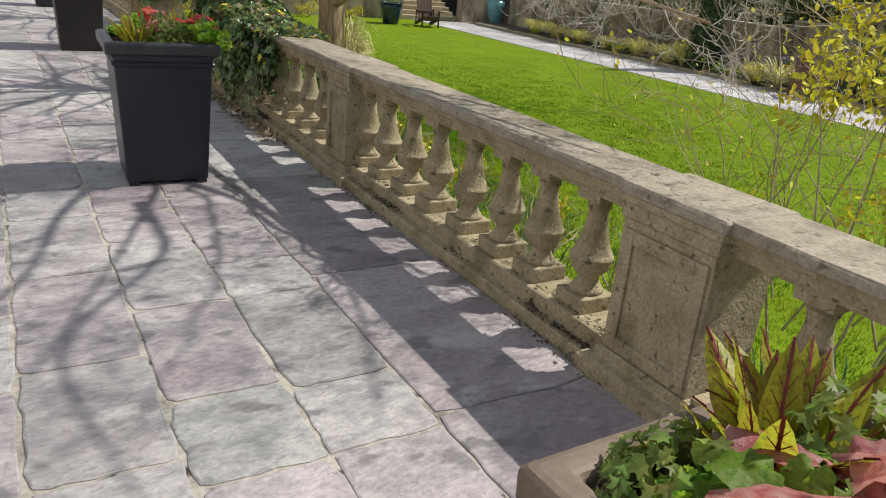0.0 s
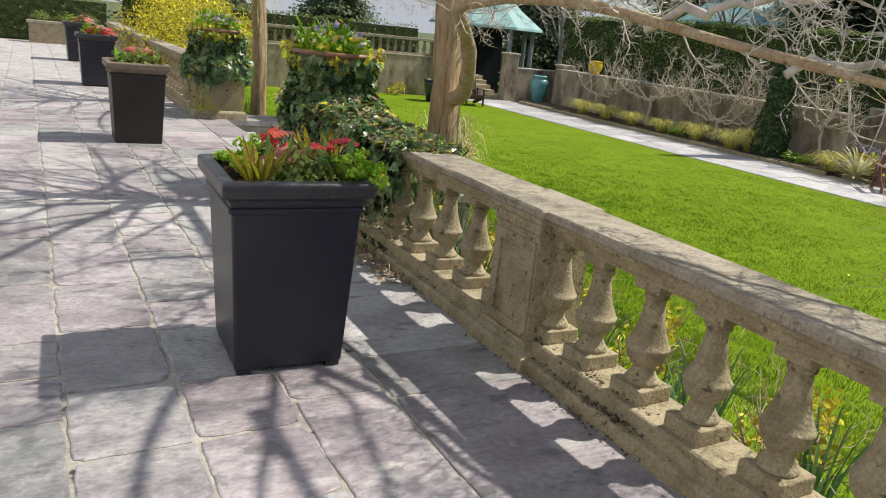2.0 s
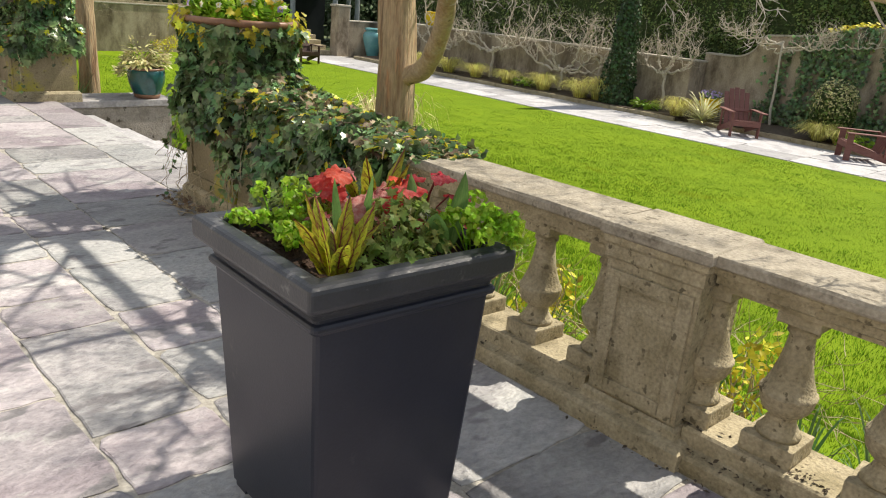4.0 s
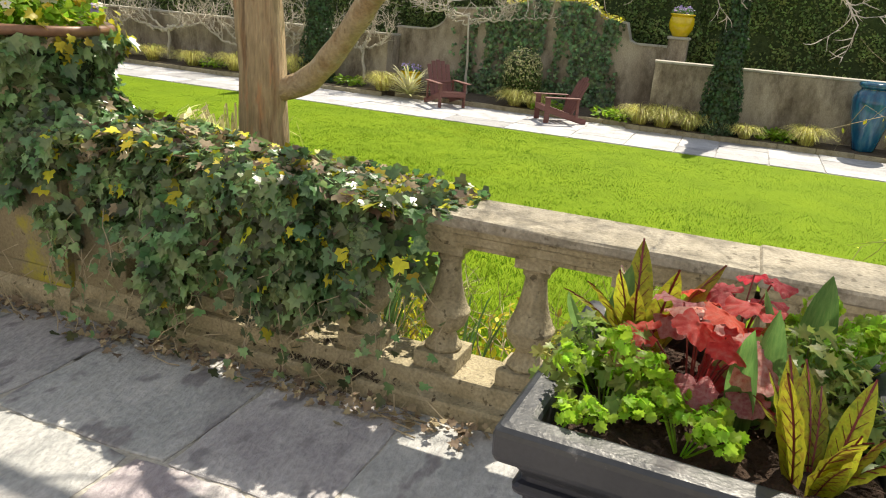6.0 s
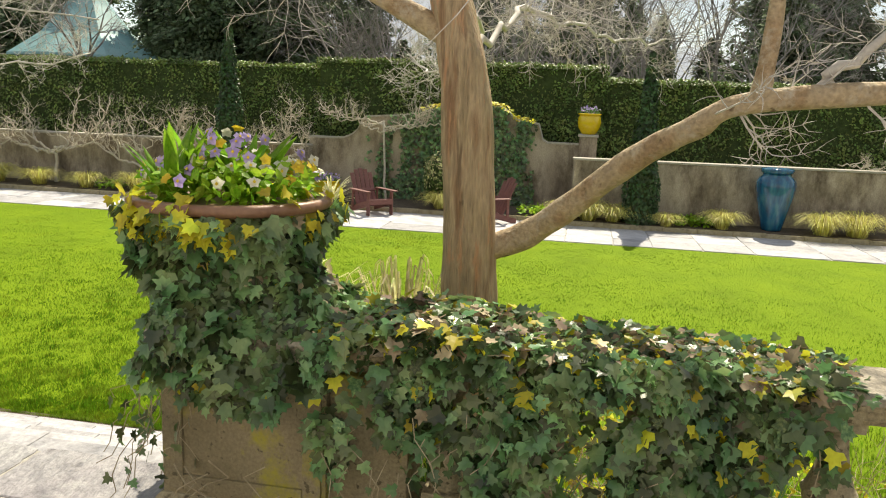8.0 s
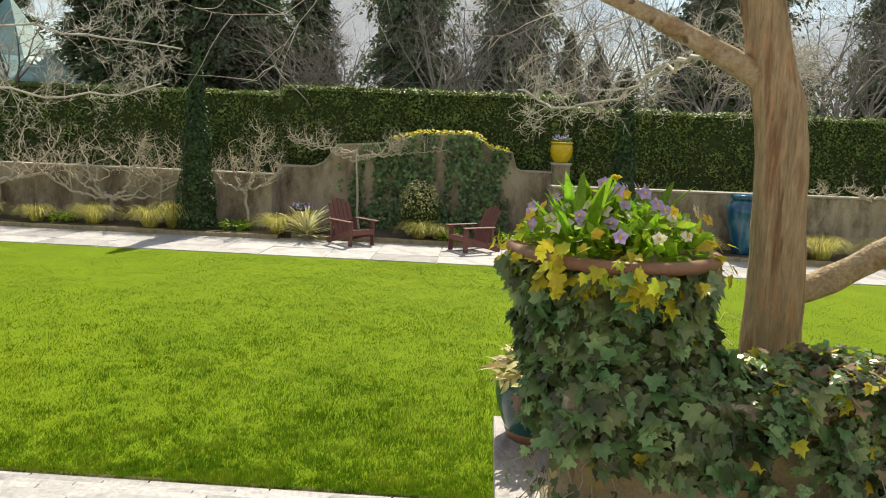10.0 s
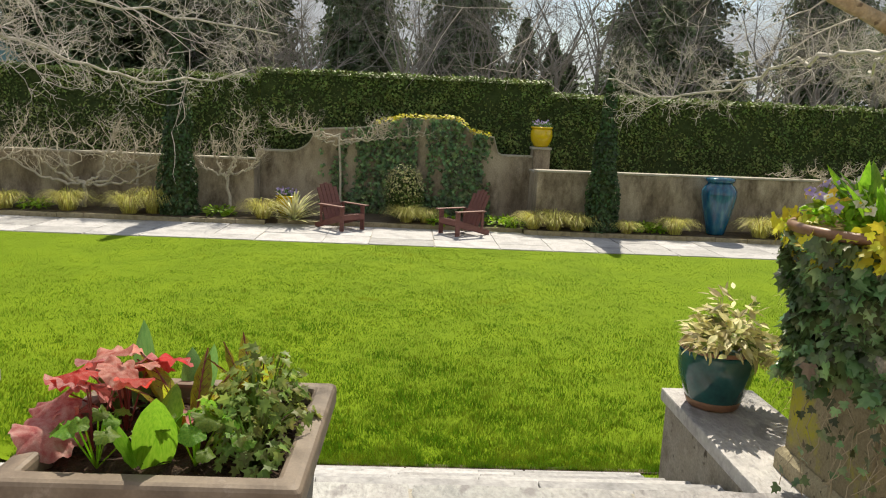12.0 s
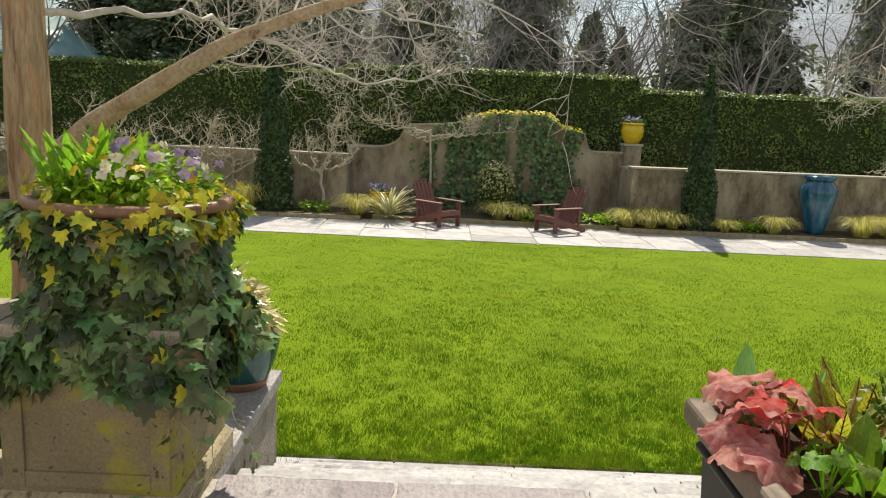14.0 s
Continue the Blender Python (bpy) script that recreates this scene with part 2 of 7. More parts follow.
RANUN_ONE = material("green_lobed_leaf", [(0.10, 0.22, 0.025), (0.17, 0.32, 0.035), (0.24, 0.36, 0.05)], 0.45, 12, 80, 0.3, vary=0.4, translucent=0.58, depth=0.004)
HEUCH_RED = material("scarlet_leaf", [(0.58, 0.035, 0.035), (0.68, 0.08, 0.07), (0.66, 0.17, 0.15)], 0.38, 6, 60, 0.5, vary=0.2, translucent=0.58, depth=0.01, grain=0.3)
HEUCH = material("coral_red_leaf", [(0.58, 0.12, 0.12), (0.70, 0.30, 0.28), (0.77, 0.46, 0.42)], 0.38, 7, 60, 0.6, vary=0.25, translucent=0.55, depth=0.01, grain=0.4)
TULIP = material("tulip_leaf", [(0.11, 0.24, 0.065), (0.18, 0.33, 0.095)], 0.45, 10, 60, 0.15, vary=0.25, translucent=0.58, depth=0.004, stretch=(6, 6, 0.6))
FRESH = material("fresh_broad_leaf", [(0.13, 0.30, 0.02), (0.19, 0.38, 0.03), (0.25, 0.43, 0.045)], 0.4, 9, 60, 0.3, vary=0.2, translucent=0.5, depth=0.005, stretch=(5, 5, 0.8))
SORREL = material("sorrel_leaf", [(0.21, 0.24, 0.025), (0.40, 0.40, 0.035), (0.24, 0.15, 0.03)], 0.38, 14, 60, 0.3, vary=0.3, translucent=0.55, depth=0.006)
SORREL_V = material("red_leaf_vein", [(0.14, 0.018, 0.02), (0.20, 0.03, 0.03)], 0.5, 14, 60, 0)
PETAL_Y = material("yellow_petal", [(0.72, 0.50, 0.03), (0.80, 0.62, 0.08)], 0.5, 20, 60, 0, island=0.15, translucent=0.3)
PETAL_V = material("violet_petal", [(0.36, 0.26, 0.58), (0.55, 0.45, 0.72)], 0.5, 20, 60, 0, island=0.2, translucent=0.3)
PETAL_W = material("white_petal", [(0.70, 0.68, 0.58), (0.78, 0.76, 0.66)], 0.5, 20, 60, 0, island=0.12, translucent=0.3)
CREAM = material("cream_variegated_leaf", [(0.56, 0.50, 0.22), (0.70, 0.64, 0.36), (0.34, 0.38, 0.10)], 0.55, 14, 60, 0.1, island=0.4, translucent=0.3)
TEAL = material("teal_glaze", [(0.006, 0.050, 0.056), (0.012, 0.085, 0.088), (0.02, 0.065, 0.055)], 0.18, 5, 40, 0.08, stain=(0.05, 0.03, 0.018), stain_at=0.68, coat=0.6)
TERRA = material("glazed_pot_rim", [(0.20, 0.10, 0.065), (0.28, 0.16, 0.10)], 0.4, 9, 60, 0.1)
BLUEGLAZE = material("blue_drip_glaze", [(0.004, 0.045, 0.11), (0.008, 0.10, 0.20), (0.06, 0.20, 0.25)], 0.16, 3.2, 40, 0.08, coat=0.7, stretch=(2.5, 2.5, 0.5))
NAVYGLAZE = material("dark_blue_glaze", [(0.006, 0.020, 0.040), (0.012, 0.038, 0.062)], 0.22, 4, 40, 0.08, coat=0.5)
AQUA = material("aqua_glaze", [(0.10, 0.30, 0.33), (0.16, 0.40, 0.42)], 0.25, 4, 40, 0.08, coat=0.5)
YGLAZE = material("yellow_glaze", [(0.62, 0.42, 0.012), (0.74, 0.53, 0.02)], 0.22, 5, 40, 0.08, coat=0.6)
MAROON = material("maroon_painted_wood", [(0.14, 0.052, 0.045), (0.20, 0.082, 0.07), (0.115, 0.043, 0.037)], 0.55, 5, 60, 0.25, stretch=(1, 1, 6), depth=0.003)
DARKWOOD = material("dark_stained_wood", [(0.05, 0.025, 0.018), (0.08, 0.04, 0.03)], 0.6, 5, 60, 0.25, depth=0.003)
BARK = material("smooth_peeling_bark", [(0.25, 0.15, 0.085), (0.43, 0.325, 0.205), (0.31, 0.235, 0.145)], 0.78, 7, 48, 1.0, stain=(0.50, 0.28, 0.155), stain_at=0.55, soft_stain=0.10, stretch=(2.2, 2.2, 0.28), depth=0.04, spots=(0.19, 0.13, 0.08), spot_at=0.64, spot_scale=11, grain=0.55, sharp=0.15)
BARK_LIMB = material("grey_tan_limb_bark", [(0.31, 0.215, 0.125), (0.41, 0.32, 0.205), (0.36, 0.28, 0.185)], 0.8, 8, 60, 1.0, stain=(0.46, 0.40, 0.31), stain_at=0.53, soft_stain=0.14, depth=0.03, spots=(0.15, 0.105, 0.065), spot_at=0.65, spot_scale=15, grain=0.55, sharp=0.15)
TWIG = material("pale_twig", [(0.36, 0.335, 0.305), (0.52, 0.49, 0.45), (0.60, 0.57, 0.53)], 0.8, 9, 50, 0.4, depth=0.006)
ESPALIER = material("lichened_branch", [(0.36, 0.31, 0.245), (0.58, 0.52, 0.43), (0.45, 0.39, 0.31)], 0.85, 9, 60, 0.5, depth=0.006)
FARTWIG = material("far_bare_branch", [(0.22, 0.195, 0.18), (0.32, 0.295, 0.28)], 0.9, 3, 30, 0)
FORSY = material("yellow_shrub_leaf", [(0.50, 0.46, 0.03), (0.66, 0.57, 0.05), (0.34, 0.37, 0.03)], 0.6, 4, 40, 0, island=0.4, translucent=0.3)
COPPER = material("verdigris_roof", [(0.14, 0.30, 0.31), (0.22, 0.40, 0.41), (0.30, 0.44, 0.45)], 0.6, 1.4, 30, 0.2, stretch=(1, 1, 0.3))
PLAIN_RENDER = material("plain_render", [(0.46, 0.42, 0.36), (0.54, 0.50, 0.44)], 0.9, 1.2, 60, 0.4)
GREYWOOD = material("grey_painted_timber", [(0.22, 0.25, 0.27), (0.30, 0.34, 0.36)], 0.7, 4, 50, 0.2)
DARKGLASS = material("dark_opening", [(0.02, 0.025, 0.03), (0.03, 0.035, 0.04)], 0.3, 3, 30, 0)
GROUND = material("far_ground", [(0.06, 0.09, 0.03), (0.10, 0.12, 0.05)], 0.95, 0.4, 8, 0.4)


# ---- builders ----
rng = np.random.default_rng(7)


def mesh_ob(name, verts, faces, mat, parent=None, label="", smooth=False):
    me = bpy.data.meshes.new(name)
    me.from_pydata(verts if isinstance(verts, list) else verts.tolist(), [], faces if isinstance(faces, list) else faces.tolist())
    me.materials.append(mat)
    if smooth:
        me.shade_smooth()
    ob = new(name, me)
    ob.parent = parent
    return tagged(ob, label)


def part(name, bm, mat, parent=None, label="", smooth=False):
    me = bpy.data.meshes.new(name)
    bm.normal_update()
    bm.to_mesh(me)
    bm.free()
    me.materials.append(mat)
    if smooth:
        me.shade_smooth()
    ob = new(name, me)
    ob.parent = parent
    return tagged(ob, label)


def empty(name, x, y, z, label, category, group="", rz=0.0, kind=""):
    ob = new(name)
    ob.empty_display_size = 0.1
    ob.matrix_world = pose(x, y, z, 0, 0, rz)
    return tagged(ob, label, category, group, kind)


def add_box(bm, x0, x1, y0, y1, z0, z1, bevel=0.0, taper=0.0):
    """A box; taper: how far the foot is drawn in on each side."""
    vs = []
    for z, t in ((z0, taper), (z1, 0.0)):
        vs += [bm.verts.new(c) for c in ((x0 + t, y0 + t, z), (x1 - t, y0 + t, z), (x1 - t, y1 - t, z), (x0 + t, y1 - t, z))]
    fs = [bm.faces.new([vs[i] for i in q]) for q in ((3, 2, 1, 0), (4, 5, 6, 7), (0, 1, 5, 4), (1, 2, 6, 5), (2, 3, 7, 6), (3, 0, 4, 7))]
    if bevel:
        es = list({e for f in fs for e in f.edges})
        bmesh.ops.bevel(bm, geom=es, offset=bevel, segments=2, affect="EDGES", profile=0.6)
    return bm


def box(name, x0, x1, y0, y1, z0, z1, mat, parent=None, bevel=0.01, label="", taper=0.0):
    return part(name, add_box(bmesh.new(), x0, x1, y0, y1, z0, z1, bevel, taper), mat, parent, label)


def add_lathe(bm, profile, seg=20, cx=0.0, cy=0.0):
    rings = []
    for r, z in profile:
        rings.append([bm.verts.new((cx + r * math.cos(a), cy + r * math.sin(a), z)) for a in (2 * math.pi * i / seg for i in range(seg))])
    for a, b in zip(rings, rings[1:]):
        for i in range(seg):
            bm.faces.new((a[i], a[(i + 1) % seg], b[(i + 1) % seg], b[i]))
    bm.faces.new(rings[0][::-1])
    bm.faces.new(rings[-1])
    return bm


def add_square_lathe(bm, profile, cx=0.0, cy=0.0, ry=None):
    """Square rings: profile of half-width and height."""
    rings = []
    for r, z in profile:
        q = r if ry is None else r + ry
        rings.append([bm.verts.new((cx + sx * r, cy + sy * q, z)) for sx, sy in ((-1, -1), (1, -1), (1, 1), (-1, 1))])
    for a, b in zip(rings, rings[1:]):
        for i in range(4):
            bm.faces.new((a[i], a[(i + 1) % 4], b[(i + 1) % 4], b[i]))
    bm.faces.new(rings[0][::-1])
    bm.faces.new(rings[-1])
    return bm


def tube(verts, faces, pts, radii, sides=6, cap=True):
    """Adds a tube along pts to the lists verts and faces."""
    pts = [Vector(p) for p in pts]
    base = len(verts)
    side = None
    for i, p in enumerate(pts):
        d = (pts[min(i + 1, len(pts) - 1)] - pts[max(i - 1, 0)]).normalized()
        if side is None:
            side = d.orthogonal().normalized()
        side = (side - d * side.dot(d)).normalized()
        up = d.cross(side)
        for s in range(sides):
            a = 2 * math.pi * s / sides
            v = p + (side * math.cos(a) + up * math.sin(a)) * radii[i]
            verts.append((v.x, v.y, v.z))
    for i in range(len(pts) - 1):
        for s in range(sides):
            a, b = base + i * sides + s, base + i * sides + (s + 1) % sides
            faces.append((a, b, b + sides, a + sides))
    if cap and sides > 2:
        faces.append(tuple(base + (len(pts) - 1) * sides + s for s in range(sides)))


def spline(pts, n):
    """Catmull-Rom through pts, n steps a span."""
    p = [Vector(q) for q in pts]
    p = [p[0] * 2 - p[1]] + p + [p[-1] * 2 - p[-2]]
    out = []
    for i in range(1, len(p) - 2):
        for k in range(n):
            t = k / n
            a, b, c, d = p[i - 1], p[i], p[i + 1], p[i + 2]
            out.append(0.5 * ((2 * b) + (c - a) * t + (2 * a - 5 * b + 4 * c - d) * t * t + (3 * b - a - 3 * c + d) * t ** 3))
    out.append(p[-2])
    return out


# leaf outlines: tip along +y, face to +z, a metre long
def leaf_fan(outline, fold=0.12, droop=0.12):
    v = [(0.0, 0.42, -0.02)] + [(x, y, abs(x) * fold - droop * y * y) for x, y in outline]
    f = [(0, i, i % len(outline) + 1) for i in range(1, len(outline) + 1)]
    return np.array(v), np.array(f)


L_IVY = leaf_fan([(0, 0), (-.32, -.08), (-.52, .18), (-.30, .34), (-.40, .62), (-.16, .62), (0, 1.0), (.16, .62), (.40, .62), (.30, .34), (.52, .18), (.32, -.08)])
L_OVAL = leaf_fan([(0, 0), (-.22, .25), (-.24, .55), (0, 1.0), (.24, .55), (.22, .25)])
L_LANCE = leaf_fan([(0, 0), (-.10, .3), (-.09, .6), (0, 1.0), (.09, .6), (.10, .3)])
L_SMALL = (np.array([(0, 0, 0), (-.28, .5, .05), (0, 1, -.08), (.28, .5, .05)]), np.array([(0, 2, 1), (0, 3, 2)]))
L_BLADE = (np.array([(-.5, 0, 0), (.5, 0, 0), (0, 1, 0.0)]), np.array([(0, 1, 2)]))
L_CUT = leaf_fan([(0, 0), (-.16, .12), (-.50, .10), (-.30, .34), (-.46, .62), (-.18, .60), (-.14, .86), (0, 1.0), (.14, .86), (.18, .60), (.46, .62), (.30, .34), (.50, .10), (.16, .12)], 0.2, 0.2)
L_FRILL = leaf_fan([(0.5 * (1 + 0.16 * (-1) ** i) * math.sin(2 * math.pi * i / 18 + math.pi), 0.5 - 0.5 * (1 + 0.16 * (-1) ** i) * math.cos(2 * math.pi * i / 18)) for i in range(18)], 0.22, 0.25)


def unit(a):
    return a / np.maximum(np.linalg.norm(a, axis=-1, keepdims=True), 1e-9)


def scatter(leaf, pts, normals, tips, sizes, widen=1.0):
    """Vertices and faces of many leaves: places, facing, tip directions, lengths."""
    tv, tf = leaf
    n = unit(np.asarray(normals, float))
    d = np.asarray(tips, float)
    d = unit(d - n * np.sum(d * n, axis=1, keepdims=True))
    x = np.cross(d, n)
    s = np.asarray(sizes, float)[:, None, None]
    w = np.asarray(widen, float)
    w = w[:, None, None] if w.ndim else w
    v = (tv[None, :, 0:1] * x[:, None, :] * w + tv[None, :, 1:2] * d[:, None, :] + tv[None, :, 2:3] * n[:, None, :]) * s + np.asarray(pts)[:, None, :]
    f = tf[None, :, :] + (np.arange(len(n)) * len(tv))[:, None, None]
    return v.reshape(-1, 3), f.reshape(-1, tf.shape[1])


def leaves(name, leaf, pts, normals, tips, sizes, mat, parent=None, widen=1.0, kind="stuff", label=""):
    v, f = scatter(leaf, pts, normals, tips, sizes, widen)
    return tagged(mesh_ob(name, v, f, mat, parent), label, kind=kind)


def jitter(n, s):
    return rng.normal(0, s, (n, 3))


def blades(name, roots, lean, height, width, mat, parent=None, seg=3, kind="stuff", arch=1.5):
    """Arching strap blades: roots, outward lean vectors, heights and widths."""
    n = len(roots)
    roots, lean = np.asarray(roots, float), np.asarray(lean, float)
    side = unit(np.cross(lean + 1e-6, (0, 0, 1.0)))
    vs = []
    for i in range(seg + 1):
        t = i / seg
        c = roots + lean * t ** 1.2
        z = np.asarray(height) * math.sin(arch * t)
        c = c + np.stack([0 * z, 0 * z, z], 1)
        w = (np.asarray(width) * (1 - t) ** 0.6 * (0.6 + 0.8 * t))[:, None]
        vs += [c - side * w, c + side * w]
    v = np.stack(vs, 1)
    k = 2 * (seg + 1)
    f = np.array([(2 * i, 2 * i + 1, 2 * i + 3, 2 * i + 2) for i in range(seg)])
    f = f[None] + (np.arange(n) * k)[:, None, None]
    return tagged(mesh_ob(name, v.reshape(-1, 3), f.reshape(-1, 4), mat, parent), kind=kind)


def twigs(start, heading, length, radius, rand, verts, faces, depth=3, wander=0.35, sides=5, rise=0.1, kids=(2, 4), shrink=0.62, seg=5):
    """A branch that wanders, tapers and forks."""
    p, d = Vector(start), Vector(heading).normalized()
    pts, rad = [p.copy()], [radius]
    side_shoots = []
    for i in range(seg):
        d = (d + Vector((rand.gauss(0, 1), rand.gauss(0, 1), rand.gauss(0, 1) + rise)) * wander * 0.5).normalized()
        p = p + d * (length / seg)
        pts.append(p.copy())
        rad.append(radius * (1 - 0.75 * (i + 1) / seg))
        if i >= 1:
            side_shoots.append((p.copy(), d.copy(), rad[-1]))
    tube(verts, faces, pts, rad, max(3, sides), True)
    if depth > 0:
        for _ in range(rand.randint(*kids)):
            q, e, r = rand.choice(side_shoots)
            a = e.orthogonal().normalized()
            a.rotate(Matrix.Rotation(rand.uniform(0, 6.28), 3, e))
            h = (e * 0.7 + a * rand.uniform(0.5, 1.1)).normalized()
            twigs(q, h, length * shrink * rand.uniform(0.7, 1.2), max(0.0022, r * 0.75), rand, verts, faces, depth - 1, wander, max(3, sides - 1), rise, kids, shrink, seg)


# ---- setting: terrace, steps, lawn, path, walls ----
LOW = -1.0
BED = -0.88
gverts = [(-400, -400, LOW - 0.25), (400, -400, LOW - 0.25), (400, 400, LOW - 0.25), (-400, 400, LOW - 0.25)]
tagged(mesh_ob("ground", gverts, [(0, 1, 2, 3)], GROUND), "rough green ground reaching the horizon", "ground", kind="structure")

# lawn: one gently uneven sheet
nx, ny = 66, 160
xs, ys = np.linspace(3.42, 15.06, nx), np.linspace(-12, 29, ny)
gx, gy = np.meshgrid(xs, ys, indexing="ij")
bank = np.where((gy < 8.15) | (gy > 13.25), np.clip((5.3 - gx) / 1.4, 0, 1) * 0.45, 0.0)
gz = LOW + bank + 0.003 * np.sin(gx * 1.7) * np.cos(gy * 1.3) - 0.004
lv = np.stack([gx, gy, gz], -1).reshape(-1, 3)
lf = [(i * ny + j, (i + 1) * ny + j, (i + 1) * ny + j + 1, i * ny + j + 1) for i in range(nx - 1) for j in range(ny - 1)
      if not (gx[i + 1, j] <= 5.13 and 8.1 < gy[i, j + 1] and gy[i, j] < 13.3)]
lawn = tagged(mesh_ob("lawn", lv, lf, LAWN, smooth=True), "bright green mown lawn below the terrace", "lawn", kind="structure")
n = 500000
bx = 5.12 + (15.04 - 5.12) * rng.random(n) ** 1.9
by = -3 + 30 * rng.random(n)
near = rng.random(n) < 0.6
by = np.where(near, rng.normal(10.5, 4.0, n), by)
edge = (by > 8.7) & (by < 12.7)
bx = np.where(~edge & (rng.random(n) < 0.17), 3.44 + 1.76 * rng.random(n), bx)
bz = LOW - 0.006 + np.where((by < 8.15) | (by > 13.25), np.clip((5.3 - bx) / 1.4, 0, 1) * 0.45, 0.0)
bp = np.stack([bx, by, bz], 1)
# tussocks: growth and lean change together over a hand's breadth
def patches(x, y, size):
    """Smooth random patches of about that size, from -1 to 1."""
    g = rng.uniform(-1, 1, (int(14 / size) + 3, int(48 / size) + 3))
    u, w = (x - 3.0) / size, np.clip((y + 12.0) / size, 0, 48 / size)
    i, j = u.astype(int), w.astype(int)
    p, q = u - i, w - j
    p, q = p * p * (3 - 2 * p), q * q * (3 - 2 * q)
    return (g[i, j] * (1 - p) + g[i + 1, j] * p) * (1 - q) + (g[i, j + 1] * (1 - p) + g[i + 1, j + 1] * p) * q


growth = 0.5 * patches(bx, by, 0.30) + 0.7 * patches(bx, by, 0.12) + 0.6 * patches(bx, by, 0.055)
sway = 0.5 * patches(bx, by, 0.40) + 0.7 * patches(bx, by, 0.14) + 0.5 * patches(bx, by, 0.06)
tip = np.stack([rng.normal(0, 0.35, n) + 0.34 * growth, rng.normal(0, 0.35, n) + 0.40 * sway, np.ones(n)], 1)
face = np.stack([rng.normal(0, 1, n), rng.normal(0, 1, n), np.zeros(n)], 1)
v, f = scatter(L_BLADE, bp, face, tip, (0.024 + 0.022 * rng.random(n)) * (1 + 0.42 * np.clip(growth, -1.2, 1.4)) * (1 - 0.5 * np.clip((bx - 6) / 6, 0, 1)), (0.13 + 0.08 * rng.random(n)) * (1 + 0.8 * np.clip((bx - 6) / 6, 0, 1)))
tagged(mesh_ob("grass", v, f, BLADE, lawn), "short bright green grass blades", kind="stuff")

# terrace body under the flagstones
terrace = empty("terrace_floor", 0, 0, 0, "terrace of irregular grey and lilac flagstones", "floor", kind="structure")
box("terrace_bed", -6.0, 2.49, -10, 27.5, LOW - 0.3, -0.0065, MORTAR, terrace, 0.0, "sandy mortar joints")
box("terrace_bed", 2.49, 2.86, 8.5, 12.66, LOW - 0.3, -0.0065, MORTAR, terrace, 0.0, "sandy mortar joints")
box("retaining_wall", 2.49, 2.86, -10, 8.5, LOW - 0.3, -0.004, STONE, terrace, 0.0)
box("retaining_wall", 2.49, 2.86, 12.66, 27.5, LOW - 0.3, -0.004, STONE, terrace, 0.0)


def slab_mesh(name, w, h, t, rand, mat, wob=0.007, cut=0.016):
    """One slab with its corner at the origin: uneven outline, rounded arris."""
    bm = bmesh.new()
    pts = []
    for (ax, ay), (cx, cy) in zip(((0, 0), (w, 0), (w, h), (0, h)), ((w, 0), (w, h), (0, h), (0, 0))):
        for k in range(7):
            q = (k + (rand.uniform(-0.3, 0.3) if k else 0)) / 7
            x, y = ax + (cx - ax) * q, ay + (cy - ay) * q
            c = cut * rand.random() if k == 0 else 0
            x += (w / 2 - x) / max(w, 0.01) * 2 * c + rand.uniform(-wob, wob)
            y += (h / 2 - y) / max(h, 0.01) * 2 * c + rand.uniform(-wob, wob)
            pts.append((x, y))
    lower = [bm.verts.new((x, y, -t)) for x, y in pts]
    upper = [bm.verts.new((x, y, -0.003)) for x, y in pts]
    top = [bm.verts.new((x + (w / 2 - x) * 0.006 / w * 2, y + (h / 2 - y) * 0.006 / h * 2, rand.uniform(-0.0015, 0.0015))) for x, y in pts]
    m = len(pts)
    for a, b in ((lower, upper), (upper, top)):
        for i in range(m):
            bm.faces.new((a[i], a[(i + 1) % m], b[(i + 1) % m], b[i]))
    bm.faces.new(top)
    me = bpy.data.meshes.new(name)
    bm.normal_update()
    bm.to_mesh(me)
    bm.free()
    me.materials.append(mat)
    return me


rand = random.Random(11)
STRIPS = [(-1.42, -1.01), (-1.01, -0.60), (-0.60, -0.19), (-0.19, 0.215), (0.215, 0.625), (0.625, 1.03), (1.03, 1.42), (1.42, 1.81), (1.81, 2.48)] + [(-1.42 - 0.46 * (i + 1), -1.42 - 0.46 * i) for i in range(9)]
KNOWN = {5: [2.36, 3.0, 3.80, 4.56, 5.05, 5.65], 6: [2.66, 3.36, 4.13, 4.58, 5.03], 7: [2.22, 2.60, 3.36, 3.74, 4.75], 8: [2.28, 3.48, 4.66, 5.05, 6.2]}
stones = []
for si, (x0, x1) in enumerate(STRIPS):
    cuts = list(KNOWN.get(si, []))
    y = cuts[-1] if cuts else 2.0 + rand.random() * 0.3
    first = cuts[0] if cuts else y
    if not cuts:
        cuts = [y]
    while y < 27:
        y += rand.choice((0.36, 0.45, 0.55, 0.62, 0.75, 0.85))
        cuts.append(min(y, 27.4))
    y = first
    while y > -4:
        y -= rand.choice((0.36, 0.45, 0.55, 0.62, 0.75))
        cuts.insert(0, y)
    for a, b in zip(cuts, cuts[1:]):
        stones.append((x0, x1, a, b))
for a, b in ((8.52, 9.3), (9.3, 10.25), (10.25, 11.1), (11.1, 11.9), (11.9, 12.64)):
    stones.append((2.48, 2.90, a, b))
NEAR_STONES = [s for s in stones if -0.2 < s[0] and 0.0 < s[3] and s[2] < 14.0]


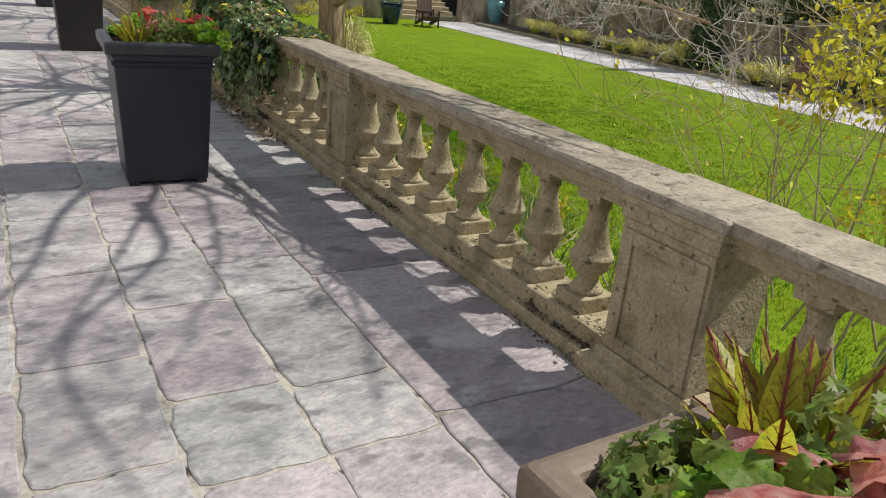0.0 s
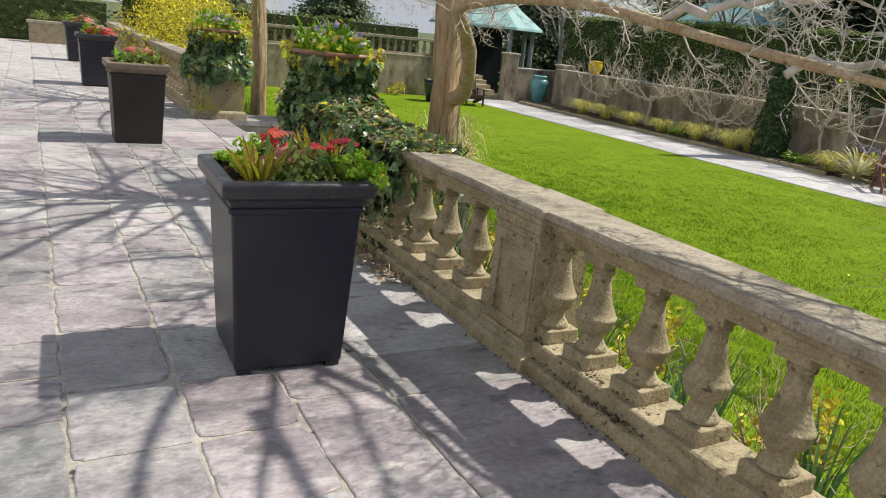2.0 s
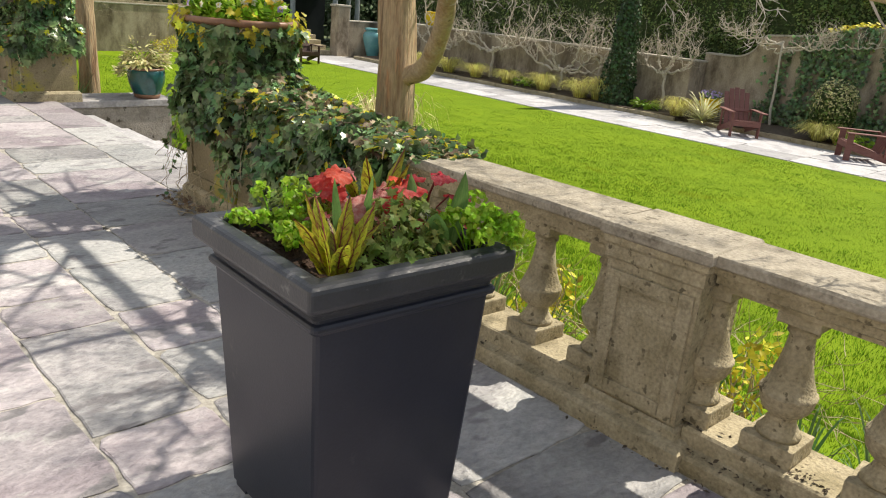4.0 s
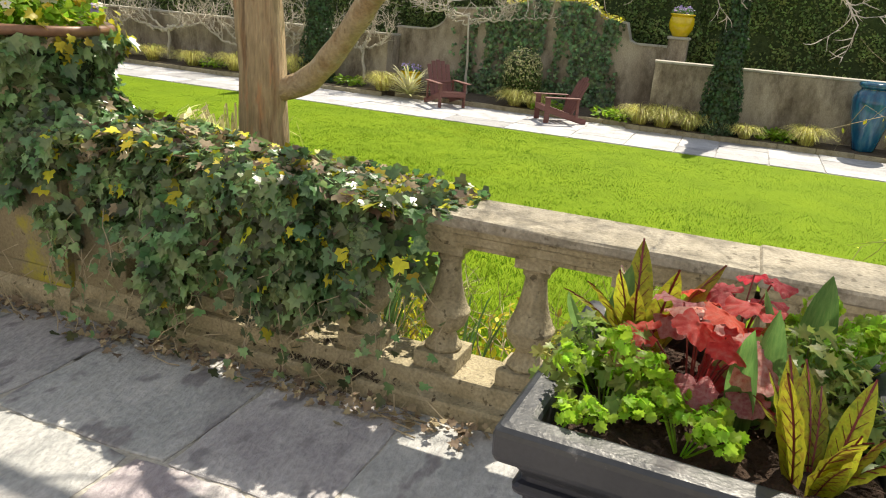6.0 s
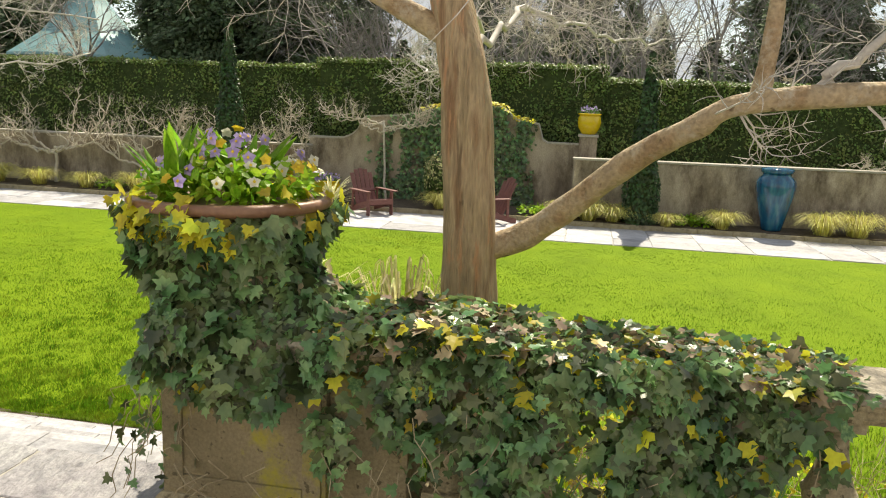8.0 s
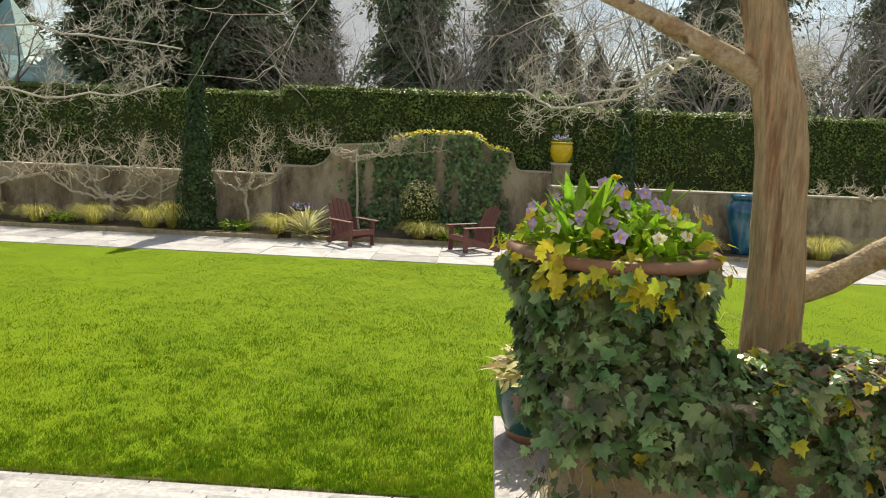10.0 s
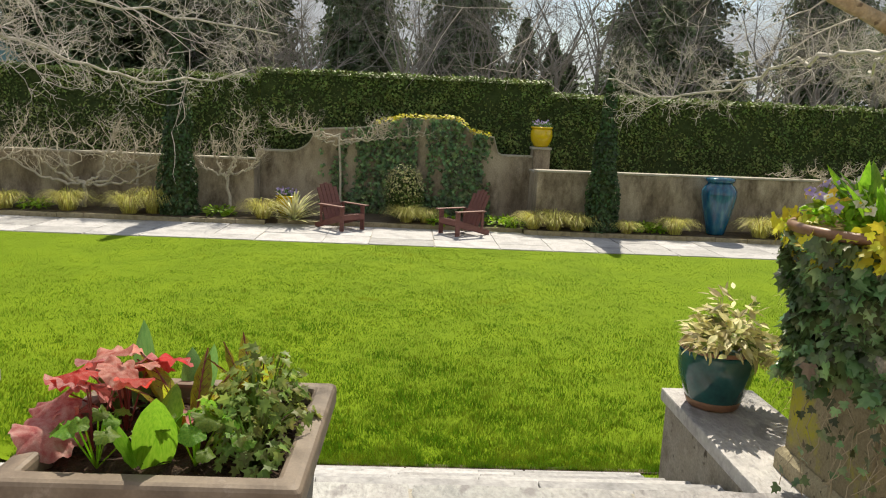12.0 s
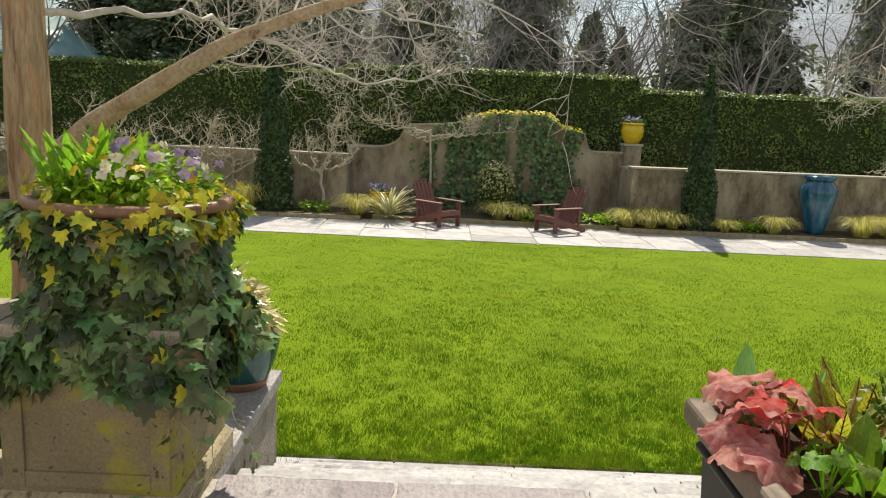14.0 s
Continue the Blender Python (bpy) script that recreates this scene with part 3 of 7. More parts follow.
def pave(parent_ob, x0, x1, y0, y1, z, mat, name="flagstone", gap=0.0065, t=0.03):
    w, h = x1 - x0 - 2 * gap, y1 - y0 - 2 * gap
    if mat is FLAG:
        mat = rand.choice((FLAG, FLAG, FLAG_LILAC, FLAG_LILAC, FLAG_GREEN))
    ob = new(name, slab_mesh(name, w, h, t, rand, mat))
    ob.parent = parent_ob
    ob.location = (x0 + gap, y0 + gap, z)
    ob.rotation_euler = (rand.gauss(0, 0.0022), rand.gauss(0, 0.0022), rand.gauss(0, 0.004))
    return ob


bm_rest = bmesh.new()
for s in stones:
    if s in NEAR_STONES:
        continue
    me = slab_mesh("rest", s[1] - s[0] - 0.02, s[3] - s[2] - 0.02, 0.03, rand, FLAG)
    vs = [bm_rest.verts.new((v.co.x + s[0] + 0.01, v.co.y + s[2] + 0.01, v.co.z)) for v in me.vertices]
    for p in me.polygons:
        bm_rest.faces.new([vs[i] for i in p.vertices])
    bpy.data.meshes.remove(me)
rest = part("flagstones", bm_rest, FLAG, terrace, "grey flagstones further along the terrace")
tagged(rest, kind="stuff")
box("terrace_side", -6.0, -5.57, -10, 27.5, -0.02, -0.002, FLAG, terrace, 0.0, "grey flagstone terrace up to the unseen wall")

# steps down to the lawn
steps = empty("garden_steps", 0, 0, 0, "broad pale stone steps from the terrace to the lawn", "steps", kind="structure")
for i in range(1, 6):
    x = 2.90 + 0.37 * (i - 1)
    z = -i / 6.0
    box("step_core", x - 0.02, x + 0.40, 8.72, 12.66, LOW - 0.2, z - 0.05, STONE, steps, 0.0)
    cuts = [8.72, 8.72 + rand.uniform(0.7, 1.2), 10.3 + rand.uniform(-0.2, 0.4), 11.5 + rand.uniform(-0.3, 0.3), 12.66]
    for a, b in zip(cuts, cuts[1:]):
        ob = box("tread", x - 0.015, x + 0.385, a + 0.003, b - 0.003, z - 0.05, z, FLAG_PALE, steps, 0.008)
cuts = np.linspace(8.5, 12.9, 6)
# dark soil strip, also standing in for the shadow gap below the turf
box("lawn_edge", 5.10, 5.16, 8.1, 13.3, LOW - 0.2, LOW + 0.006, EARTH, steps, 0.0, "soil strip for the cut lawn edge and its shadow gap")
box("landing_bed", 4.70, 5.10, 8.3, 13.0, LOW - 0.2, LOW - 0.01, MORTAR, steps, 0.0)
for a, b in zip(cuts, cuts[1:]):
    box("landing_slab", 4.74, 5.095, a + 0.006, b - 0.006, LOW - 0.03, LOW + 0.012, FLAG_PALE, steps, 0.006)

# cheek walls either side of the steps
for y0, y1, name in ((8.15, 8.72, "cheek_wall"), (12.66, 13.25, "cheek_wall")):
    cw = empty(name, 3.5, (y0 + y1) / 2, LOW, "rough stone cheek wall with a slate coping beside the steps", "wall", "cheek walls", kind="structure")
    inv = cw.matrix_world.inverted()
    for nm, args, mt, bv in (("body", (2.86, 4.20, y0 + 0.02, y1 - 0.02, LOW - 0.2, -0.09), CHEEK, 0.02), ("coping", (2.84, 4.235, y0, y1, -0.09, -0.012), FLAG, 0.012)):
        ob = box(nm, *args, mt, None, bv)
        ob.parent = cw
        ob.matrix_parent_inverse = inv

# planted bed behind the balustrade
for y0, y1 in ((-10, 8.15), (13.25, 27.5)):
    tagged(box("planting_bed", 2.86, 3.46, y0, y1, LOW - 0.2, -0.50, EARTH, None, 0.0), "dark soil bed at the foot of the terrace wall", "bed", kind="structure")

# garden path of pale slabs
path = empty("garden_path", 0, 0, LOW, "pale stone slab path along the far side of the lawn", "path", kind="structure")
box("path_bed", 15.05, 17.6, -12, 29, -0.2, -0.004, MORTAR, path, 0.0)
y = -8.0
while y < 27.5:
    dy = rand.choice((0.75, 0.95, 1.1, 1.35))
    xs_cut = [15.06, rand.uniform(15.8, 16.3), 17.2] if rand.random() < 0.7 else [15.06, 15.7, 16.5, 17.2]
    if 6.9 < y < 13.6:
        xs_cut[-1] = 17.5
    for a, b in zip(xs_cut, xs_cut[1:]):
        pave(path, a, b, y, y + dy, 0.012, FLAG_PALE, "path_slab", 0.006)
    y += dy

# raised beds, kerbs and walls across the lawn
for y0, y1, x0 in ((13.6, 27.0, 17.22), (-12, 7.6, 17.22), (7.6, 13.6, 17.52)):
    tagged(box("flower_bed", x0 + 0.08, 20.2, y0, y1, LOW - 0.1, BED, EARTH, None, 0.0), "soil bed between the path and the wall", "bed", kind="structure")
    kb = empty("bed_kerb", x0, y0, LOW, "low dark stone kerb along the bed", "kerb", "bed kerbs", kind="structure")
    yy = 0.0
    while yy < y1 - y0 - 0.3:
        dl = min(rand.uniform(0.55, 0.8), y1 - y0 - yy)
        box("kerb_stone", 0, 0.10, yy + 0.004, yy + dl - 0.004, -0.05, 0.10 + rand.uniform(0, 0.015), STONE, kb, 0.008)
        yy += dl


def wall_block(name, x0, x1, y0, y1, top, label):
    w = empty(name, (x0 + x1) / 2, (y0 + y1) / 2, LOW, label, "wall", kind="structure")
    inv = w.matrix_world.inverted()
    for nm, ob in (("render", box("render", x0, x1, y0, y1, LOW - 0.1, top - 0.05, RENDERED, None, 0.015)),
                   ("coping", box("coping", x0 - 0.025, x1 + 0.025, y0 - 0.02, y1 + 0.02, top - 0.05, top, RENDER_CAP, None, 0.015))):
        ob.parent, ob.matrix_parent_inverse = w, inv
    return w


wall_block("wall_left", 18.5, 18.85, 14.1, 26.5, 0.45, "long stained rendered garden wall with pale coping")
wall_block("wall_return", 18.86, 19.25, 14.1, 14.4, 0.43, "short rendered wall return")
wall_block("wall_return", 18.20, 19.25, 6.93, 7.25, 0.43, "short rendered wall return")

# slanting wall on the other side
wr_ob = empty("wall_right", 17.9, 7.25, LOW, "long rendered garden wall with pale coping", "wall", kind="structure", rz=math.degrees(math.atan2(0.09, 1.0)))
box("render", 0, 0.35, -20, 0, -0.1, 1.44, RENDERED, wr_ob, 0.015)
box("coping", -0.025, 0.375, -20, 0.02, 1.44, 1.49, RENDER_CAP, wr_ob, 0.015)

# centre wall with a shaped top
prof = []
for i in range(61):
    y = 7.0 + (14.2 - 7.0) * i / 60
    if y < 7.95:
        z = 0.76
    elif y < 8.2:
        z = 0.76 + 0.45 * (1 - math.sqrt(max(0.0, 1 - ((y - 7.95) / 0.25) ** 2)))
    elif y < 8.75:
        z = 1.21 + 0.06 * math.sin((y - 8.2) / 0.55 * math.pi / 2)
    elif y < 9.25:
        z = 1.27 + 0.33 * math.sin((y - 8.75) / 0.5 * math.pi / 2)
    elif y < 10.6:
        z = 1.60 - 0.02 * (y - 9.25)
    elif y < 12.0:
        z = 1.573 - 0.30 * math.sin((y - 10.6) / 1.4 * math.pi / 2)
    elif y < 12.75:
        z = 1.273 - 0.07 * (y - 12.0)
    elif y < 13.45:
        z = 0.64 + 0.57 * (1 - math.sqrt(max(0.0, 1 - (1 - (y - 12.75) / 0.7) ** 2)))
    else:
        z = 0.64
    prof.append((y, z))


def wall_strip(prof, x0, x1, drop, up):
    bm = bmesh.new()
    cols = []
    for y, z in prof:
        lo = z - drop if drop else LOW - 0.1
        cols.append([bm.verts.new(c) for c in ((x0, y, lo), (x1, y, lo), (x1, y, z + up), (x0, y, z + up))])
    for a, b in zip(cols, cols[1:]):
        for i in range(4):
            bm.faces.new((a[i], a[(i + 1) % 4], b[(i + 1) % 4], b[i]))
    bm.faces.new(cols[0])
    bm.faces.new(cols[-1][::-1])
    bmesh.ops.recalc_face_normals(bm, faces=bm.faces[:])
    return bm


cwall = empty("wall_centre", 0, 0, 0, "rendered garden wall with a curved scrolled top", "wall", kind="structure")
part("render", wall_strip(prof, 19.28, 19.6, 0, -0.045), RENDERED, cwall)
part("coping", wall_strip(prof, 19.25, 19.63, 0.044, 0.0), RENDER_CAP, cwall)
ped = empty("pot_pedestal", 19.4, 6.97, LOW, "square rendered pedestal at the end of the wall", "pedestal", kind="structure")
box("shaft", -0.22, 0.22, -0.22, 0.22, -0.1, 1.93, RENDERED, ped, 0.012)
box("cap", -0.25, 0.25, -0.25, 0.25, 1.93, 1.99, RENDER_CAP, ped, 0.012)

# unseen wall on the house side, added to close the terrace and bounce light
tagged(box("house_wall", -6.3, -6.0, -12, 27.5, LOW - 0.3, 6.0, PLAIN_RENDER, None, 0.0), "unseen plain rendered wall that closes the terrace and bounces light", "wall", kind="structure")

# ---- balustrade ----
RX = 2.66


def baluster_parts():
    bm = bmesh.new()
    add_box(bm, -0.085, 0.085, -0.085, 0.085, 0.0, 0.065, 0.006)
    plinth = bm
    SC = 1.055
    prof = [(0.068, 0.062), (0.070, 0.072), (0.064, 0.080), (0.055, 0.092), (0.046, 0.108), (0.042, 0.124), (0.045, 0.132), (0.060, 0.142), (0.074, 0.158), (0.082, 0.178), (0.084, 0.196),
            (0.088, 0.201), (0.088, 0.210), (0.082, 0.214), (0.074, 0.230), (0.062, 0.254), (0.052, 0.284), (0.044, 0.318), (0.039, 0.352), (0.039, 0.364), (0.048, 0.368), (0.048, 0.378), (0.041, 0.382), (0.058, 0.395)]
    body = add_lathe(bmesh.new(), [(r, z * SC if z < 0.215 else 0.226 + (z - 0.214) * 1.249) for r, z in prof], 20)
    cap = add_box(bmesh.new(), -0.066, 0.066, -0.066, 0.066, 0.450, 0.492, 0.005)
    return plinth, body, cap


def rail_mesh(y0, y1, half, mat, name, parent_ob, profile):
    """A moulded rail swept along y: profile of half-width and height."""
    bm = bmesh.new()
    k = max(2, int((y1 - y0) / 0.25))
    loops = []
    ring = [(-w, z) for w, z in profile] + [(w, z) for w, z in profile[::-1]]
    for i in range(k + 1):
        y = y0 + (y1 - y0) * i / k
        loops.append([bm.verts.new((RX + x + rand.gauss(0, 0.0012), y, z + rand.gauss(0, 0.0012))) for x, z in ring])
    m = len(ring)
    for a, b in zip(loops, loops[1:]):
        for i in range(m):
            bm.faces.new((a[i], a[(i + 1) % m], b[(i + 1) % m], b[i]))
    bm.faces.new(loops[0])
    bm.faces.new(loops[-1][::-1])
    bmesh.ops.recalc_face_normals(bm, faces=bm.faces[:])
    return part(name, bm, mat, parent_ob)


def balustrade(name, sections, piers, label):
    b = empty(name, 0, 0, 0, label, "balustrade", "terrace balustrades", kind="structure")
    pl, bo, ca = baluster_parts()
    first = None
    for y0, y1, ys in sections:
        rail_mesh(y0, y1, 0.15, STONE, "base_course", b, [(0.174, -0.02), (0.174, 0.048), (0.166, 0.058), (0.128, 0.064), (0.120, 0.070), (0.118, 0.124), (0.110, 0.130)])
        rail_mesh(y0, y1, 0.15, STONE, "rail_moulding", b, [(0.076, 0.617), (0.076, 0.632), (0.097, 0.640), (0.097, 0.668), (0.118, 0.676), (0.118, 0.694), (0.128, 0.702)])
        k = max(1, round((y1 - y0) / 1.2))
        for i in range(k):
            d = rand.uniform(-0.002, 0.002)
            rail_mesh(y0 + (y1 - y0) * i / k + 0.002, y0 + (y1 - y0) * (i + 1) / k - 0.002, 0.15, STONE_TOP, "coping_stone", b,
                      [(0.141 + d, 0.703), (0.147 + d, 0.710), (0.147 + d, 0.734 + d), (0.140 + d, 0.743 + d)])
        for y in ys:
            if first is None:
                first = new("baluster")
                first.empty_display_size = 0.05
                first.parent = b
                part("plinth", pl, STONE, first)
                part("body", bo, STONE, first, smooth=True)
                part("abacus", ca, STONE, first)
                first.location = (RX, y, 0.128)
            else:
                copy_thing(first, pose(RX, y, 0.128, 0, 0, rand.choice((0, 90, 180, 270)) + rand.gauss(0, 1.5)))
    for y0, y1 in piers:
        p = new("pier")
        p.empty_display_size = 0.05
        p.parent = b
        yc, hy = (y0 + y1) / 2, (y1 - y0) / 2
        p.location = (RX, yc, 0)
        sq = lambda prof: add_square_lathe(bmesh.new(), prof, 0, 0, hy - 0.165)
        part("plinth", sq([(0.205, -0.02), (0.205, 0.062), (0.192, 0.074), (0.160, 0.080), (0.157, 0.088), (0.157, 0.108), (0.148, 0.118)]), STONE, p)
        part("die", sq([(0.140, 0.10), (0.140, 0.615), (0.150, 0.626), (0.150, 0.668), (0.160, 0.680), (0.160, 0.702)]), STONE, p)
        bm = bmesh.new()
        for s in (-1, 1):
            add_box(bm, -0.152, -0.139, s * (hy - 0.065) - 0.026, s * (hy - 0.065) + 0.026, 0.13, 0.585, 0.003)
        add_box(bm, -0.152, -0.139, -hy + 0.092, hy - 0.092, 0.535, 0.585, 0.003)
        add_box(bm, -0.152, -0.139, -hy + 0.092, hy - 0.092, 0.13, 0.18, 0.003)
        part("panel_frame", bm, STONE, p)
        part("cap", sq([(0.162, 0.702), (0.171, 0.710), (0.171, 0.738), (0.163, 0.747)]), STONE_TOP, p)
    return b


balustrade("balustrade", [(-3.0, 1.89, [1.61, 1.29, 0.97, 0.65, 0.33, 0.01, -0.31, -0.63]), (2.31, 4.75, [2.59, 2.91, 3.20, 3.52, 3.86, 4.17, 4.49, 4.77]),
                          (5.16, 7.87, [5.20, 5.52, 5.85, 6.17, 6.49, 6.81, 7.13, 7.45])], [(1.87, 2.33), (4.745, 5.155)],
           "weathered limestone balustrade with vase-shaped balusters along the terrace")
balustrade("balustrade", [(13.3, 18.0, [13.7 + 0.32 * i for i in range(13)]), (18.4, 25.5, [18.7 + 0.32 * i for i in range(20)])], [(17.95, 18.42), (25.3, 25.8)],
           "weathered limestone balustrade further along the terrace")
tagged(box("half_pier", 2.545, 2.775, 7.58, 7.868, 0.12, 0.615, MOSSY, None, 0.006), "mossy half pier of stone under the ivy", "pier", kind="structure")
for yc, lab in ((8.185, "mossy square stone end pier of the balustrade"), (13.005, "mossy square stone end pier with yellow lichen")):
    p = empty("end_pier", 2.83, yc, 0, lab, "pier", "end piers", kind="structure")
    sq = lambda prof: add_square_lathe(bmesh.new(), prof)
    part("plinth", sq([(0.345, -0.02), (0.345, 0.07), (0.332, 0.09), (0.322, 0.10)]), STONE, p)
    part("die", sq([(0.315, 0.09), (0.315, 0.62), (0.33, 0.64), (0.33, 0.66)]), MOSSY, p)
    part("cap", sq([(0.34, 0.66), (0.352, 0.672), (0.352, 0.725), (0.345, 0.738)]), STONE_TOP, p)
    bm = bmesh.new()
    for s in (-1, 1):
        add_box(bm, -0.327, -0.312, s * 0.265 - 0.035, s * 0.265 + 0.035, 0.12, 0.60, 0.004)
    add_box(bm, -0.327, -0.312, -0.229, 0.229, 0.12, 0.18, 0.004)
    part("panel_frame", bm, MOSSY, p)

# dirt and crumbled leaves lodged along the foot of the balustrade
lit = empty("leaf_litter", 2.5, 4.0, 0.0, "brown crumbled leaves and dirt along the balustrade foot", "litter")
lit["kind"] = "stuff"
n = 4800
ly = rng.uniform(0.5, 7.8, n)
onto = rng.random(n)
lx = np.where(onto < 0.62, 2.498 + 0.038 * rng.random(n), np.where(onto < 0.80, 2.56 + np.abs(rng.normal(0, 0.03, n)), 2.478 - np.abs(rng.normal(0, 0.025, n))))
lz = np.where(onto < 0.62, 0.064, np.where(onto < 0.80, 0.134, 0.004)) + rng.uniform(0, 0.008, n)
clump = np.sin(ly * 3.1) + np.sin(ly * 7.7 + 1) + rng.normal(0, 0.5, n) > 0.5
pp = np.stack([lx, ly, lz], 1)[clump] - (2.5, 4.0, 0.0)
m = len(pp)
leaves("crumbs", L_SMALL, pp, np.array([0, 0, 1.0]) + jitter(m, 0.4), jitter(m, 1), rng.uniform(0.008, 0.028, m), EARTH, lit)


# ---- planters ----
def add_rsquare(bm, profile, corner=0.02, cap_low=True, cap_high=True, k=3):
    """Square rings with rounded corners: profile of half-width and height."""
    rings = []
    for h, z in profile:
        c = min(corner, h * 0.4)
        ring = []
        for qx, qy, a0 in ((1, 1, 0), (-1, 1, 90), (-1, -1, 180), (1, -1, 270)):
            for i in range(k):
                a = radians(a0 + 90 * i / (k - 1))
                ring.append(bm.verts.new((qx * (h - c) + c * math.cos(a), qy * (h - c) + c * math.sin(a), z)))
        rings.append(ring)
    m = len(rings[0])
    for a, b in zip(rings, rings[1:]):
        for i in range(m):
            bm.faces.new((a[i], a[(i + 1) % m], b[(i + 1) % m], b[i]))
    if cap_low:
        bm.faces.new(rings[0][::-1])
    if cap_high:
        bm.faces.new(rings[-1])
    return bm


def planter(label, rim_mat, body_mat, body_label, feet=True):
    p = empty("planter", 0, 0, 0, label, "planter", "terrace planters")
    part("body", add_rsquare(bmesh.new(), [(0.226, 0.025 if feet else 0.008), (0.229, 0.03), (0.262, 0.690), (0.266, 0.696), (0.274, 0.700), (0.277, 0.707), (0.277, 0.713), (0.273, 0.719), (0.266, 0.722), (0.266, 0.735)], 0.012), body_mat, p, body_label)
    part("rim", add_rsquare(bmesh.new(), [(0.264, 0.724), (0.268, 0.735), (0.276, 0.748), (0.287, 0.758), (0.298, 0.764), (0.302, 0.766), (0.304, 0.770), (0.306, 0.776), (0.307, 0.812), (0.305, 0.820), (0.299, 0.826), (0.289, 0.829),
                                          (0.262, 0.829), (0.254, 0.826), (0.250, 0.819), (0.248, 0.806), (0.245, 0.74)], 0.010, False, False, 4), rim_mat, p, "worn moulded rim")
    for sx in (-1, 1) if feet else ():
        for sy in (-1, 1):
            box("foot", sx * 0.19 - 0.03, sx * 0.19 + 0.03, sy * 0.19 - 0.03, sy * 0.19 + 0.03, 0, 0.026, POT, p, 0.0)
    g = 14
    sv = [((-0.246 + 0.492 * i / g), (-0.246 + 0.492 * j / g), 0.775 + 0.02 * noise.noise((i * 0.9, j * 0.9, 2.0)) + 0.012 * rand.random()) for i in range(g + 1) for j in range(g + 1)]
    sf = [(i * (g + 1) + j, (i + 1) * (g + 1) + j, (i + 1) * (g + 1) + j + 1, i * (g + 1) + j + 1) for i in range(g) for j in range(g)]
    mesh_ob("soil", sv, sf, SOIL, p, "dark bark mulch")
    k = 260
    pts = np.stack([rng.uniform(-0.24, 0.24, k), rng.uniform(-0.24, 0.24, k), rng.uniform(0.785, 0.805, k)], 1)
    leaves("mulch", L_SMALL, pts, np.array([0, 0, 1.0]) + jitter(k, 0.5), jitter(k, 1), rng.uniform(0.012, 0.035, k), SOIL, p)
    return p


first_pot = planter("tall square near-black planter full of spring plants", POT_RIM, POT, "near-black resin body")
first_pot.matrix_world = pose(1.495, 5.24, 0, 0, 0, -2.2)
for x, y, r in ((1.55, 16.15, -0.5), (1.55, 21.05, 1.0)):
    copy_thing(first_pot, pose(x, y, 0, 0, 0, r))
brown_pot = planter("tall square planter with a sun-bleached brown rim", POT_BROWN, POT_DUSK, "dark brown resin body", False)
brown_pot.matrix_world = pose(1.548, 10.79, -0.008, 0, 0, -0.8)
copy_thing(brown_pot, pose(1.52, 0.80, -0.008, 0, 0, 2.0))


def ruffled_leaf(name, mat, lobes=7, ruffle=0.07, rings=5, seg=54):
    """A round lobed leaf, a metre across, stalk end at the origin."""
    bm = bmesh.new()
    mid = bm.verts.new((0, 0.18, 0))
    prev = None
    for r in range(1, rings + 1):
        t = r / rings
        ring = []
        for i in range(seg):
            a = 2 * math.pi * (i + 0.5) / seg
            rad = 0.47 * t * (1 + 0.22 * t * abs(math.sin(lobes * a / 2)) ** 0.7 + 0.035 * t * math.sin(a * 17))
            notch = 1 - 0.55 * t * math.exp(-((min(a, 2 * math.pi - a)) / 0.22) ** 2)
            x, y = rad * notch * math.sin(a), -rad * notch * math.cos(a)
            ring.append(bm.verts.new((x, y + 0.30, ruffle * t ** 3 * math.sin(lobes * a * 0.5 + lobes) + ruffle * 0.6 * t ** 4 * math.sin(a * 11 + 1) - 0.13 * t * t + 0.05 * t * math.cos(a * 2) + 0.02)))
        if prev is None:
            for i in range(seg):
                bm.faces.new((mid, ring[i], ring[(i + 1) % seg]))
        else:
            for i in range(seg):
                bm.faces.new((prev[i], ring[i], ring[(i + 1) % seg], prev[(i + 1) % seg]))
        prev = ring
    me = bpy.data.meshes.new(name)
    bm.normal_update()
    bm.to_mesh(me)
    bm.free()
    me.materials.append(mat)
    me.shade_smooth()
    return me


